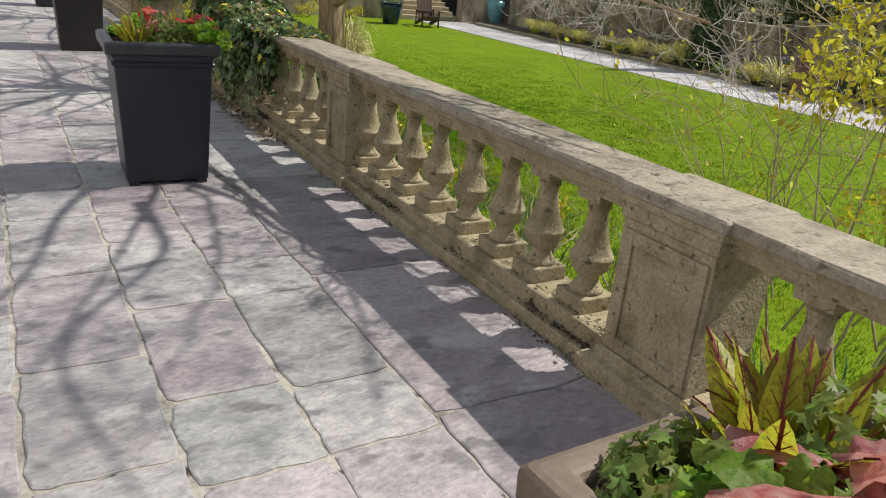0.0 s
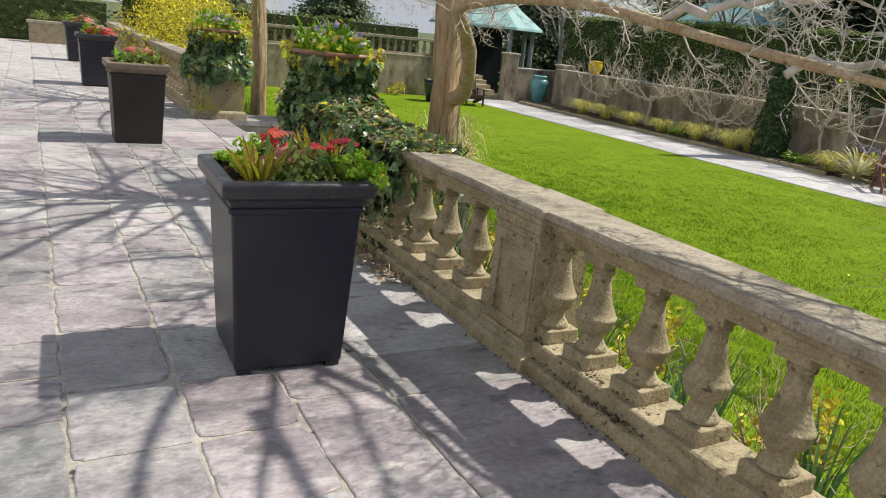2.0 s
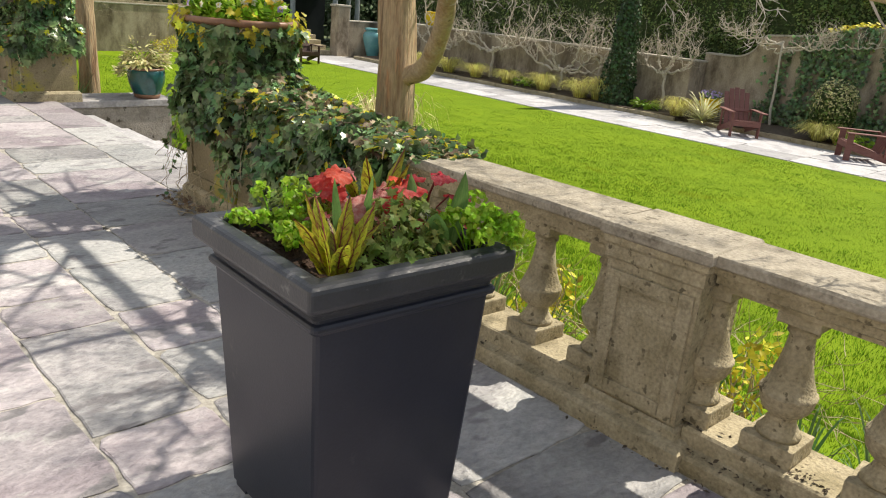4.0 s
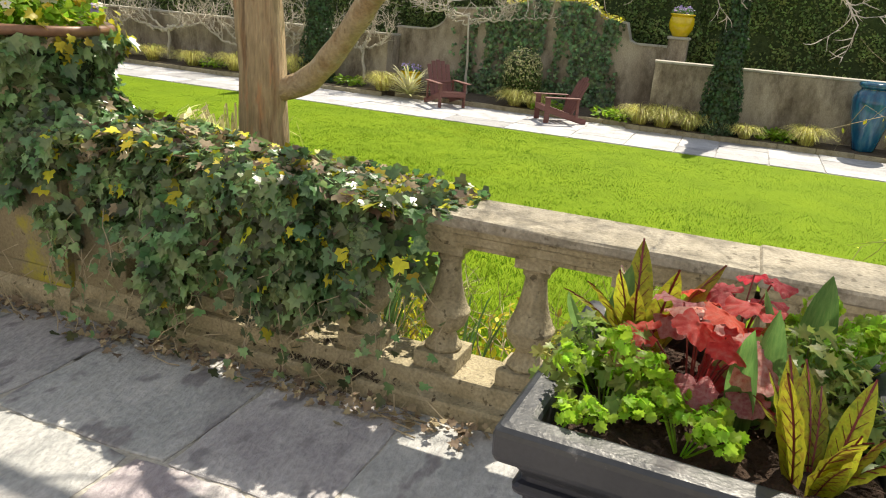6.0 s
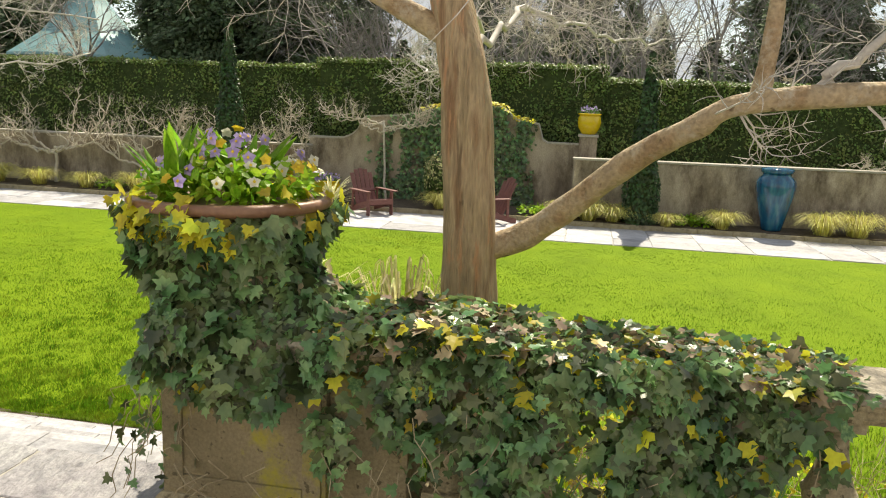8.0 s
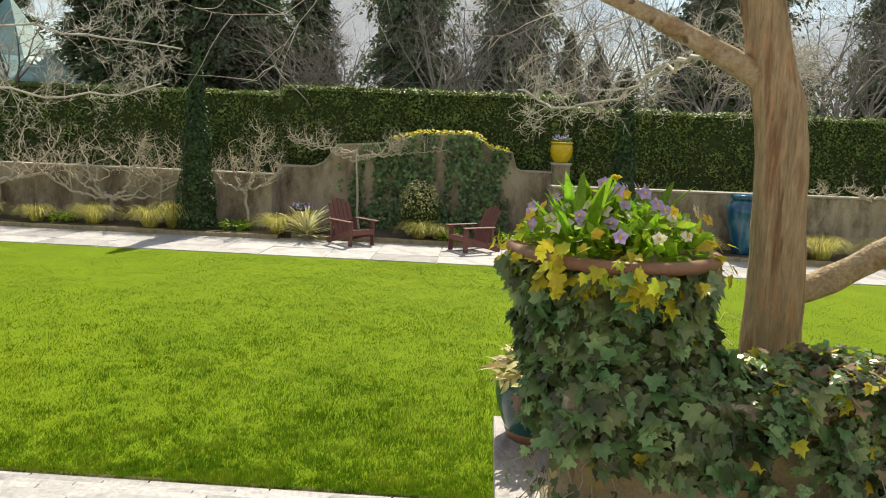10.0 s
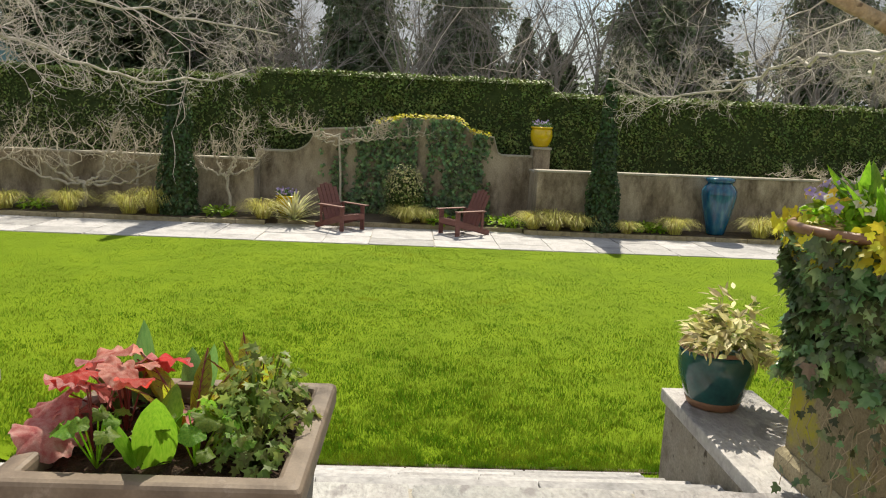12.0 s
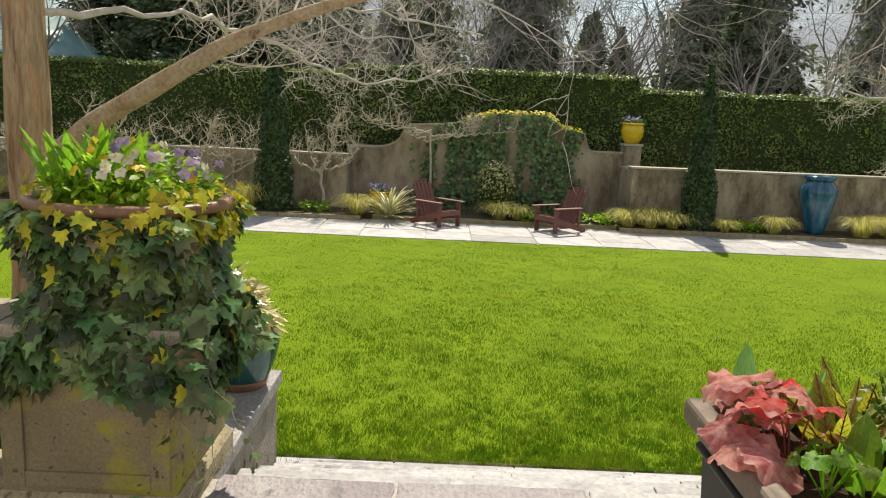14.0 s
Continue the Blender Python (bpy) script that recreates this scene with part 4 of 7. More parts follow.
def strap_leaf(name, mat, width, fold, bend, vein=None, seg=9, wave=0.0, tipsharp=1.0):
    """An upright pointed leaf a metre long along +z, folded on its midrib, bending to +y."""
    bm = bmesh.new()
    rows = []
    for i in range(seg + 1):
        t = i / seg
        w = width * (math.sin(math.pi * min(1, 0.16 + 0.84 * t)) ** 0.8) * (1.0 if t < 1 else 0.05)
        y, z = bend * t * t, t - 0.3 * abs(bend) * t * t
        wv = wave * math.sin(t * 22)
        rows.append([bm.verts.new((sx * w, y + fold * abs(sx) * w + wv * (abs(sx) > 0.9) * sx, z)) for sx in (-1.0, -0.5, 0.0, 0.5, 1.0)])
    for a, b in zip(rows, rows[1:]):
        for i in range(4):
            bm.faces.new((a[i], a[i + 1], b[i + 1], b[i]))
    if vein:
        for s in (-1, 1):
            for i in range(seg):
                t = i / seg
                a, b = rows[i], rows[min(i + 1, seg)]
                p0 = a[2].co.copy()
                for up in (0.004, -0.004):
                    p1 = b[2 + s].co.lerp(b[2 + 2 * s].co, 0.4)
                    q = [bm.verts.new((p.x, p.y + up, p.z)) for p in (p0, p0 + Vector((0, 0, 0.014)), p1 + Vector((0, 0, 0.008)), p1)]
                    bm.faces.new(q).material_index = 1
        for up in (0.005, -0.005):
            for a, b in zip(rows, rows[1:]):
                q = [bm.verts.new((p.x + dx, p.y + up, p.z)) for p, dx in ((a[2].co, -0.012), (a[2].co, 0.012), (b[2].co, 0.008), (b[2].co, -0.008))]
                bm.faces.new(q).material_index = 1
    me = bpy.data.meshes.new(name)
    bm.normal_update()
    bm.to_mesh(me)
    bm.free()
    me.materials.append(mat)
    if vein:
        me.materials.append(vein)
    me.shade_smooth()
    return me


M_HEUCH = [ruffled_leaf("leaf", HEUCH, 7, 0.07), ruffled_leaf("leaf", HEUCH, 6, 0.10), ruffled_leaf("leaf", HEUCH_RED, 6, 0.08)]
M_ROUND = ruffled_leaf("leaf", RANUN_ONE, 5, 0.10, 4, 30)
M_TULIP = [strap_leaf("leaf", TULIP, 0.15, 0.7, 0.10), strap_leaf("leaf", TULIP, 0.19, 0.5, 0.35)]
M_SORREL = [strap_leaf("leaf", SORREL, 0.13, 0.25, 0.15, SORREL_V, 8, 0.012), strap_leaf("leaf", SORREL, 0.11, 0.35, 0.4, SORREL_V, 8, 0.015)]
M_LILY = strap_leaf("leaf", FRESH, 0.22, 0.55, 0.30, None, 9, 0.012)
M_STRAP = strap_leaf("leaf", FRESH, 0.075, 0.5, 0.30)


def leaf_ob(me, parent_ob, m):
    ob = new("leaf", me)
    ob.parent = parent_ob
    ob.matrix_basis = m
    return ob


def stems_mesh(name, lines, r, mat, parent_ob):
    vs, fs = [], []
    for pts in lines:
        tube(vs, fs, pts, [r] * len(pts), 4)
    return tagged(mesh_ob(name, vs, fs, mat, parent_ob), kind="stuff")


def heuchera(x, y, z, count, spread, seed, size=0.12, grp="coral-leaved plants", scarlet=1):
    r = random.Random(seed)
    p = empty("heuchera", x, y, z, "coral-red ruffled leaves of a potted plant in a planter", "plant", grp)
    lines = []
    for i in range(count):
        a, q = r.uniform(0, 6.28), spread * math.sqrt((i + 0.4) / count)
        h = 0.07 + 0.13 * (1 - q / spread) + r.uniform(-0.04, 0.06)
        px, py = q * math.cos(a), q * math.sin(a)
        s = size * r.uniform(0.55, 1.2)
        tilt = 6 + 20 * q / spread + r.uniform(-14, 14)
        m = Matrix.Translation((px, py, h)) @ Matrix.Rotation(a - math.pi / 2, 4, "Z") @ Matrix.Rotation(radians(-tilt), 4, "X") @ Matrix.Rotation(r.uniform(-0.5, 0.5), 4, "Y") @ Matrix.Diagonal((s, s, s, 1))
        leaf_ob(r.choice(M_HEUCH[:2] * 2 + M_HEUCH[2:] * scarlet), p, m)
        lines.append([(0.3 * px * 0.3, 0.3 * py * 0.3, 0), (px * 0.6, py * 0.6, h * 0.7), (px, py, h)])
    stems_mesh("stalk_tangle", lines, 0.0022, SORREL_V, p)
    return p


def upright(name, label, x, y, z, meshes, count, lo, hi, lean, seed, radius=0.03, grp=""):
    r = random.Random(seed)
    p = empty(name, x, y, z, label, "plant", grp)
    for i in range(count):
        a = 6.283 * i / count + r.uniform(-0.5, 0.5)
        s = r.uniform(lo, hi)
        tl = lean * r.uniform(0.3, 1.2)
        m = Matrix.Translation((radius * math.cos(a), radius * math.sin(a), 0)) @ Matrix.Rotation(a - math.pi / 2, 4, "Z") @ Matrix.Rotation(radians(-tl), 4, "X") @ Matrix.Rotation(r.uniform(-0.6, 0.6), 4, "Z") @ Matrix.Diagonal((s, s, s, 1))
        leaf_ob(r.choice(meshes), p, m)
    return p


def sorrel(x, y, z, count, seed, size=0.24):
    return upright("sorrel", "red-veined sorrel with upright yellow-green leaves", x, y, z, M_SORREL, count, size * 0.55, size, 27, seed, 0.03, "red-veined sorrels")


def tulip(x, y, z, count, seed, size=0.27):
    return upright("tulip_plant", "tulip not yet in flower with broad blue-green leaves", x, y, z, M_TULIP, count, size * 0.65, size, 22, seed, 0.02, "tulip plants")


def frilly(name, label, x, y, z, count, spread, height, leaf, mat, size, seed):
    g = np.random.default_rng(seed)
    p = empty(name, x, y, z, label, "plant", name + " clumps")
    a, q = g.uniform(0, 6.283, count), np.sqrt(g.random(count))
    pts = np.stack([spread * q * np.cos(a), spread * q * np.sin(a), height * (1 - 0.65 * q ** 2) * g.uniform(0.45, 1.05, count)], 1)
    nor = np.stack([np.cos(a) * q * 0.9, np.sin(a) * q * 0.9, 0.8 + 0 * a], 1) + g.normal(0, 0.35, (count, 3))
    tip = np.stack([np.cos(a), np.sin(a), 0 * a], 1) + g.normal(0, 0.5, (count, 3))
    leaves("foliage", leaf, pts, nor, tip, size * g.uniform(0.6, 1.25, count), mat, p)
    stems_mesh("stalk_tangle", [[(0.2 * v[0], 0.2 * v[1], 0), (v[0] * 0.75, v[1] * 0.75, v[2] * 0.8), tuple(v)] for v in pts[:: max(1, count // 40)]], 0.0022, mat, p)
    return p


def parsley(x, y, z, seed, count=220, spread=0.13, height=0.16):
    """Curled heads on thin stalks."""
    g = np.random.default_rng(seed)
    p = empty("parsley", x, y, z, "bright green curly-leaved herb in a planter", "plant", "parsley clumps")
    m = max(5, count // 13)
    a, q = g.uniform(0, 6.283, m), np.sqrt(g.random(m))
    heads = np.stack([spread * q * np.cos(a), spread * q * np.sin(a), height * (1 - 0.55 * q ** 2) * g.uniform(0.6, 1.05, m)], 1)
    per = 34
    d = unit(g.normal(0, 1, (m * per, 3)) + (0, 0, 0.55))
    rad = np.repeat(g.uniform(0.018, 0.032, m), per)[:, None]
    pts = np.repeat(heads, per, 0) + d * rad * (1, 1, 0.6)
    leaves("foliage", L_FRILL, pts, d + g.normal(0, 0.5, d.shape), d + g.normal(0, 0.8, d.shape), g.uniform(0.011, 0.021, m * per), PARSLEY, p)
    stems_mesh("stalk_tangle", [[(0.15 * v[0], 0.15 * v[1], 0), (v[0] * 0.7, v[1] * 0.7, v[2] * 0.75), tuple(v)] for v in heads], 0.002, PARSLEY, p)
    return p


def cut_leaf(x, y, z, seed, count=220, spread=0.13, height=0.16):
    count = int(count * 1.7)
    return frilly("buttercup_plant", "bronze-green cut-leaved plant in a planter", x, y, z, count, spread, height, L_CUT, RANUN, 0.029, seed)


def round_leaf(x, y, z, count, spread, seed, size=0.08):
    r = random.Random(seed)
    p = empty("geranium", x, y, z, "fresh green round-leaved plant in a planter", "plant", "round-leaved plants")
    lines = []
    for i in range(count):
        a, q = r.uniform(0, 6.28), spread * math.sqrt((i + 0.5) / count)
        h = 0.06 + 0.08 * (1 - q / spread) + r.uniform(0, 0.04)
        m = Matrix.Translation((q * math.cos(a), q * math.sin(a), h)) @ Matrix.Rotation(a - math.pi / 2, 4, "Z") @ Matrix.Rotation(radians(-r.uniform(5, 55)), 4, "X") @ Matrix.Diagonal((size * 0.75 * r.uniform(0.6, 1.25),) * 3 + (1,))
        leaf_ob(M_ROUND, p, m)
        lines.append([(0, 0, 0), (q * 0.7 * math.cos(a), q * 0.7 * math.sin(a), h * 0.8), (q * math.cos(a), q * math.sin(a), h)])
    stems_mesh("stalk_tangle", lines, 0.002, PARSLEY, p)
    return p


S = 0.785
# the planter passed closest
heuchera(1.50, 5.29, S - 0.01, 14, 0.10, 3, 0.080, scarlet=3)
heuchera(1.71, 5.23, S, 17, 0.11, 4, 0.084, scarlet=9)
sorrel(1.35, 5.10, S, 13, 5, 0.205)
sorrel(1.69, 5.41, S, 10, 6, 0.25)
upright("tulip_plant", "tulip not yet in flower with broad blue-green leaves", 1.46, 5.20, S, M_TULIP[:1], 2, 0.20, 0.30, 6, 7, 0.012, "tulip plants")
tulip(1.66, 5.10, S, 3, 8, 0.23)
tulip(1.66, 5.48, S, 3, 21, 0.20)
parsley(1.38, 5.42, S, 9, 200, 0.11, 0.14)
parsley(1.33, 5.29, S, 23, 110, 0.08, 0.10)
parsley(1.73, 5.03, S, 10, 240, 0.13, 0.15)
parsley(1.76, 5.00, S, 25, 90, 0.09, 0.06)
cut_leaf(1.56, 5.12, S, 11, 150, 0.13, 0.17)
cut_leaf(1.48, 5.44, S, 24, 130, 0.12, 0.14)
cut_leaf(1.50, 5.06, S, 26, 60, 0.10, 0.10)
# the planter at the start
sorrel(1.50, 0.94, S - 0.008, 17, 12, 0.25)
sorrel(1.60, 0.98, S - 0.008, 13, 13, 0.22)
heuchera(1.42, 0.72, S - 0.008, 12, 0.17, 14, 0.16)
cut_leaf(1.36, 0.97, S - 0.008, 15, 150, 0.10, 0.13)
parsley(1.36, 0.88, S - 0.008, 16, 200, 0.09, 0.10)
round_leaf(1.40, 0.84, S - 0.008, 26, 0.13, 17, 0.085)
cut_leaf(1.60, 0.9, S - 0.008, 18, 120, 0.12, 0.16)
# the planter at the head of the steps
heuchera(1.60, 10.95, S - 0.008, 10, 0.13, 31, 0.135)
heuchera(1.48, 10.98, S - 0.008, 6, 0.08, 32, 0.125)
sorrel(1.62, 10.80, S - 0.008, 11, 33, 0.24)
sorrel(1.77, 10.68, S - 0.008, 9, 34, 0.20)
cut_leaf(1.56, 10.64, S - 0.008, 35, 115, 0.14, 0.19)
cut_leaf(1.44, 10.62, S - 0.008, 36, 70, 0.09, 0.12)
cut_leaf(1.68, 10.64, S - 0.008, 42, 60, 0.11, 0.20)
round_leaf(1.42, 10.74, S - 0.008, 12, 0.09, 37, 0.07)
round_leaf(1.40, 10.94, S - 0.008, 9, 0.08, 38, 0.07)
upright("lily_leaves", "broad bright green upright leaves in a planter", 1.43, 10.84, S - 0.008, [M_LILY], 3, 0.15, 0.215, 18, 39, 0.02)
tulip(1.72, 10.98, S - 0.008, 2, 40, 0.24)
tulip(1.79, 10.86, S - 0.008, 3, 41, 0.2)
# further planters
for x, y, sd in ((1.55, 16.15, 50), (1.55, 21.05, 60)):
    heuchera(x + 0.08, y - 0.05, S, 12, 0.18, sd, 0.13)
    parsley(x - 0.1, y + 0.05, S, sd + 1, 240, 0.15, 0.18)
    cut_leaf(x + 0.05, y + 0.1, S, sd + 2, 120, 0.15, 0.2)
    sorrel(x - 0.08, y - 0.1, S, 7, sd + 3, 0.24)


# ---- ivy ----
def ivy_leaves(pts, nor, parent_ob, yellow=None, dry=None, size=(0.032, 0.062), singles=0):
    k = len(pts)
    nor = unit(nor) + jitter(k, 0.55)
    tip = np.array([0, 0, -1.0]) + jitter(k, 0.55)
    s = rng.uniform(*size, k)
    pick = rng.random(k)
    y = np.zeros(k) if yellow is None else yellow
    d = np.zeros(k) if dry is None else dry
    isy, isd = pick < y, (pick >= y) & (pick < y + d)
    for mask, mat, nm in ((~(isy | isd), IVY, "foliage"), (isy, IVY_YELLOW, "yellow_foliage"), (isd, IVY_DRY, "dry_foliage")):
        if mask.any():
            q = np.flatnonzero(mask)
            if nm == "foliage" and singles:
                me = bpy.data.meshes.new("leaf")
                me.from_pydata(L_IVY[0].tolist(), [], L_IVY[1].tolist())
                me.materials.append(IVY_ONE)
                for i in q[:singles]:
                    z = Vector(nor[i]).normalized()
                    y = Vector(tip[i])
                    y = (y - z * y.dot(z)).normalized()
                    ob = new("leaf", me)
                    ob.parent = parent_ob
                    x = y.cross(z)
                    ob.matrix_basis = Matrix.Translation(pts[i]) @ Matrix((x, y, z)).transposed().to_4x4() @ Matrix.Scale(s[i], 4)
                q = q[singles:]
            leaves(nm, L_IVY, pts[q], nor[q], tip[q], s[q], mat, parent_ob, rng.uniform(0.8, 1.15, len(q)))


def hanging_vines(roots, parent_ob, seed, lo=0.15, hi=0.5, out=(-1, 0, 0), mat=VINE, r=0.0019, floor_z=0.012):
    g = random.Random(seed)
    lines, lp, ln = [], [], []
    for x, y, z in roots:
        length = g.uniform(lo, hi)
        p = Vector((x, y, z))
        pts = [p.copy()]
        for i in range(6):
            p = p + Vector((out[0] * 0.012 + g.gauss(0, 0.014), out[1] * 0.012 + g.gauss(0, 0.03), -length / 6))
            p.z = max(p.z, floor_z)
            pts.append(p.copy())
            if g.random() < 0.55:
                lp.append(tuple(p + Vector((out[0] * 0.01, out[1] * 0.01, 0))))
                ln.append(out)
        lines.append(pts)
    stems_mesh("vine_tangle", lines, r, mat, parent_ob)
    if lp:
        k = len(lp)
        leaves("vine_leaves", L_IVY, np.array(lp), np.array(ln, float) + jitter(k, 0.5), np.array([0, 0, -1.0]) + jitter(k, 0.5), rng.uniform(0.03, 0.055, k), IVY, parent_ob)


ivy_rail = empty("ivy", 2.66, 6.9, 0.7, "dark green ivy smothering the balustrade rail", "ivy")
inv = ivy_rail.matrix_world.inverted()
Y0, Y1 = 6.22, 7.9
k = 7600
yy = rng.uniform(Y0, Y1, k)
low = 0.17 + 0.30 * np.clip((6.65 - yy) / 0.4, 0, 1) ** 1.2 + 0.14 * np.clip((yy - 7.3) / 0.4, 0, 1) + 0.07 * np.sin(yy * 11) + 0.05 * np.sin(yy * 23)
zz = low + (0.80 - low) * rng.random(k) ** 0.6
bul = 0.045 * np.sin(yy * 5.3 + zz * 4) + 0.03 * np.sin(yy * 13 + 1)
xx = 2.47 - bul - 0.06 * np.sin(np.clip((zz - 0.2) / 0.6, 0, 1) * 3.1) + rng.uniform(-0.03, 0.13, k)
holes = np.array([noise.noise((y * 4.2, z * 4.2, 3.0)) for y, z in zip(yy, zz)]) - 1.1 * np.clip((0.42 - zz) / 0.3, 0, 1) * np.array([0.35 + 0.5 * abs(noise.noise((y * 6.0, 0.0, 9.0))) for y in yy])
thick = (holes > -0.10) | (rng.random(k) < 0.07)
front = np.stack([xx, yy, zz], 1)[thick]
k = len(front)
nf = np.tile((-1.0, -0.05, 0.6), (k, 1))
k2 = 3500
yt = rng.uniform(Y0 - 0.12, Y1, k2)
keep = rng.random(k2) < np.clip((yt - Y0 + 0.14) / 0.35, 0, 1)
yt = yt[keep]
k2 = len(yt)
tx = rng.uniform(2.44, 2.92, k2)
top = np.stack([tx, yt, 0.747 + 0.07 * rng.random(k2) * np.clip((yt - Y0) / 0.8, 0.12, 1) + 0.03 * np.sin(yt * 6 + 0.6) * np.clip((yt - 6.6) / 0.4, 0, 1)], 1)
nt = np.tile((-0.15, 0, 1.0), (k2, 1))
k3 = 550
back = np.stack([2.86 + rng.uniform(-0.05, 0.06, k3), rng.uniform(Y0, Y1, k3), rng.uniform(0.3, 0.8, k3)], 1)
pts = np.concatenate([front, top, back])
nor = np.concatenate([nf, nt, np.tile((1.0, 0, 0.2), (k3, 1))])
yel = np.concatenate([np.where(rng.random(k) < 0.5, 0.05, 0.02), np.full(k2, 0.14), np.full(k3, 0.03)])
dr = np.concatenate([np.full(k, 0.008), np.full(k2, 0.24), np.full(k3, 0.03)])
ivy_leaves(pts, nor, ivy_rail, yel, dr, (0.036, 0.072), singles=260)
hanging_vines([(2.44 + rng.uniform(-0.04, 0.02), y, rng.uniform(0.25, 0.6)) for y in np.linspace(6.2, 7.85, 38)], ivy_rail, 5, 0.12, 0.45)
# runners that creep over the paving and the moss
run = []
g = random.Random(8)
for i in range(16):
    p = Vector((2.46 + g.uniform(-0.03, 0.02), g.uniform(6.2, 8.5), g.uniform(0.05, 0.35)))
    line = [p.copy()]
    for j in range(7):
        p = p + Vector((g.gauss(-0.012, 0.02), g.choice((-1, 1)) * g.uniform(0.02, 0.10), -0.045 + g.gauss(0, 0.015)))
        p.z = max(0.008, p.z)
        if p.z > 0.03:
            p.x = min(p.x, 2.475)
        line.append(p.copy())
    run.append(line)
for line in run:
    stems_mesh("runner", [line], 0.003, VINE, ivy_rail)
# litter of dry leaves at the foot
k = 420
pts = np.stack([2.44 - np.abs(rng.normal(0, 0.07, k)), rng.uniform(5.9, 8.5, k), rng.uniform(0.006, 0.04, k)], 1)
leaves("leaf_litter", L_IVY, pts, np.array([0, 0, 1.0]) + jitter(k, 0.5), jitter(k, 1), rng.uniform(0.02, 0.045, k), IVY_DRY, ivy_rail)
for ob in list(ivy_rail.children):
    ob.matrix_parent_inverse = inv


def pier_ivy(xc, yc, sd, trail, shift, lift, big):
    """Ivy round a pier top; higher up it follows the urn, which stands off centre by shift."""
    p = empty("ivy", xc, yc, 0.5, "ivy wrapped round an end pier and its urn", "ivy", "pier ivies")
    k = 7600
    a = rng.uniform(0, 2 * math.pi, k)
    z = 0.02 + (0.585 + lift) * rng.random(k) ** 0.85
    hem = 0.05 * np.sin(a * 3 + sd) + 0.04 * np.sin(a * 7)
    z = z + hem * (z < 0.25)
    r = np.interp(z - lift, [-0.1, 0.0, 0.1, 0.22, 0.33, 0.44, 0.54, 0.66], [0.33, 0.34, 0.345, 0.335, 0.31, 0.295, 0.335, 0.395]) + 0.03 * np.sin(a * 4 + z * 9) + 0.02 * np.sin(a * 9 - z * 14) + rng.uniform(-0.07, 0.035, k)
    sqr = 1.12 / (np.abs(np.cos(a)) ** 6 + np.abs(np.sin(a)) ** 6) ** (1 / 6.0)
    w = np.clip((0.34 - z) / 0.12, 0, 1)
    r = r * (1 - w + w * sqr)
    pts = np.stack([r * np.cos(a), r * np.sin(a) + shift * np.clip((z - 0.22) / 0.2, 0, 1), z], 1)
    nor = np.stack([np.cos(a), np.sin(a), 0.6 + 0 * a], 1)
    yel = np.where(z > 0.52 + lift, 0.12 + 0.35 * np.clip(np.sin(a * 2 + sd), 0, 1), 0.015)
    ivy_leaves(pts, nor, p, yel, np.full(k, 0.015), (0.040 * big, 0.082 * big), 120)
    m = 110
    a = np.where(rng.random(m) < 0.6, rng.choice((0.6, 2.5, 4.1, 5.4), m) + sd + rng.normal(0, 0.28, m), rng.uniform(0, 6.283, m))
    z = 0.57 + lift + 0.13 * rng.random(m)
    r = 0.40 + rng.uniform(-0.05, 0.05, m) - 0.5 * np.clip(z - 0.63 - lift, 0, 1)
    leaves("rim_foliage", L_IVY, np.stack([r * np.cos(a), r * np.sin(a) + shift, z], 1), np.stack([np.cos(a), np.sin(a), 0.6 + 0 * a], 1) + jitter(m, 0.5), np.array([0, 0, -0.8]) + jitter(m, 0.7), rng.uniform(0.035, 0.075, m), IVY_YELLOW, p, 1.0, "stuff", "yellowing ivy leaves over the rim")
    # solid core coloured near black to stand in for shade under the leaves
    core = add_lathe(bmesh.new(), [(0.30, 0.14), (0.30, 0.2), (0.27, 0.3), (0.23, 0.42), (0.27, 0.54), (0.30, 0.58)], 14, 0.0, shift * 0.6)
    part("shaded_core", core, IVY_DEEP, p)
    # trailing shoots on the step side and over the front
    hanging_vines([(-0.36 + rng.uniform(-0.02, 0.04), trail * rng.uniform(0.05, 0.36), rng.uniform(-0.05, 0.05)) for _ in range(9 if trail > 0 else 2)]
                  + [(rng.uniform(-0.3, 0.1), trail * 0.37, rng.uniform(-0.1, 0.1)) for _ in range(10 if trail > 0 else 3)], p, sd, 0.15, 0.5, (-0.6, trail * 0.7, 0), floor_z=-0.485)
    return p


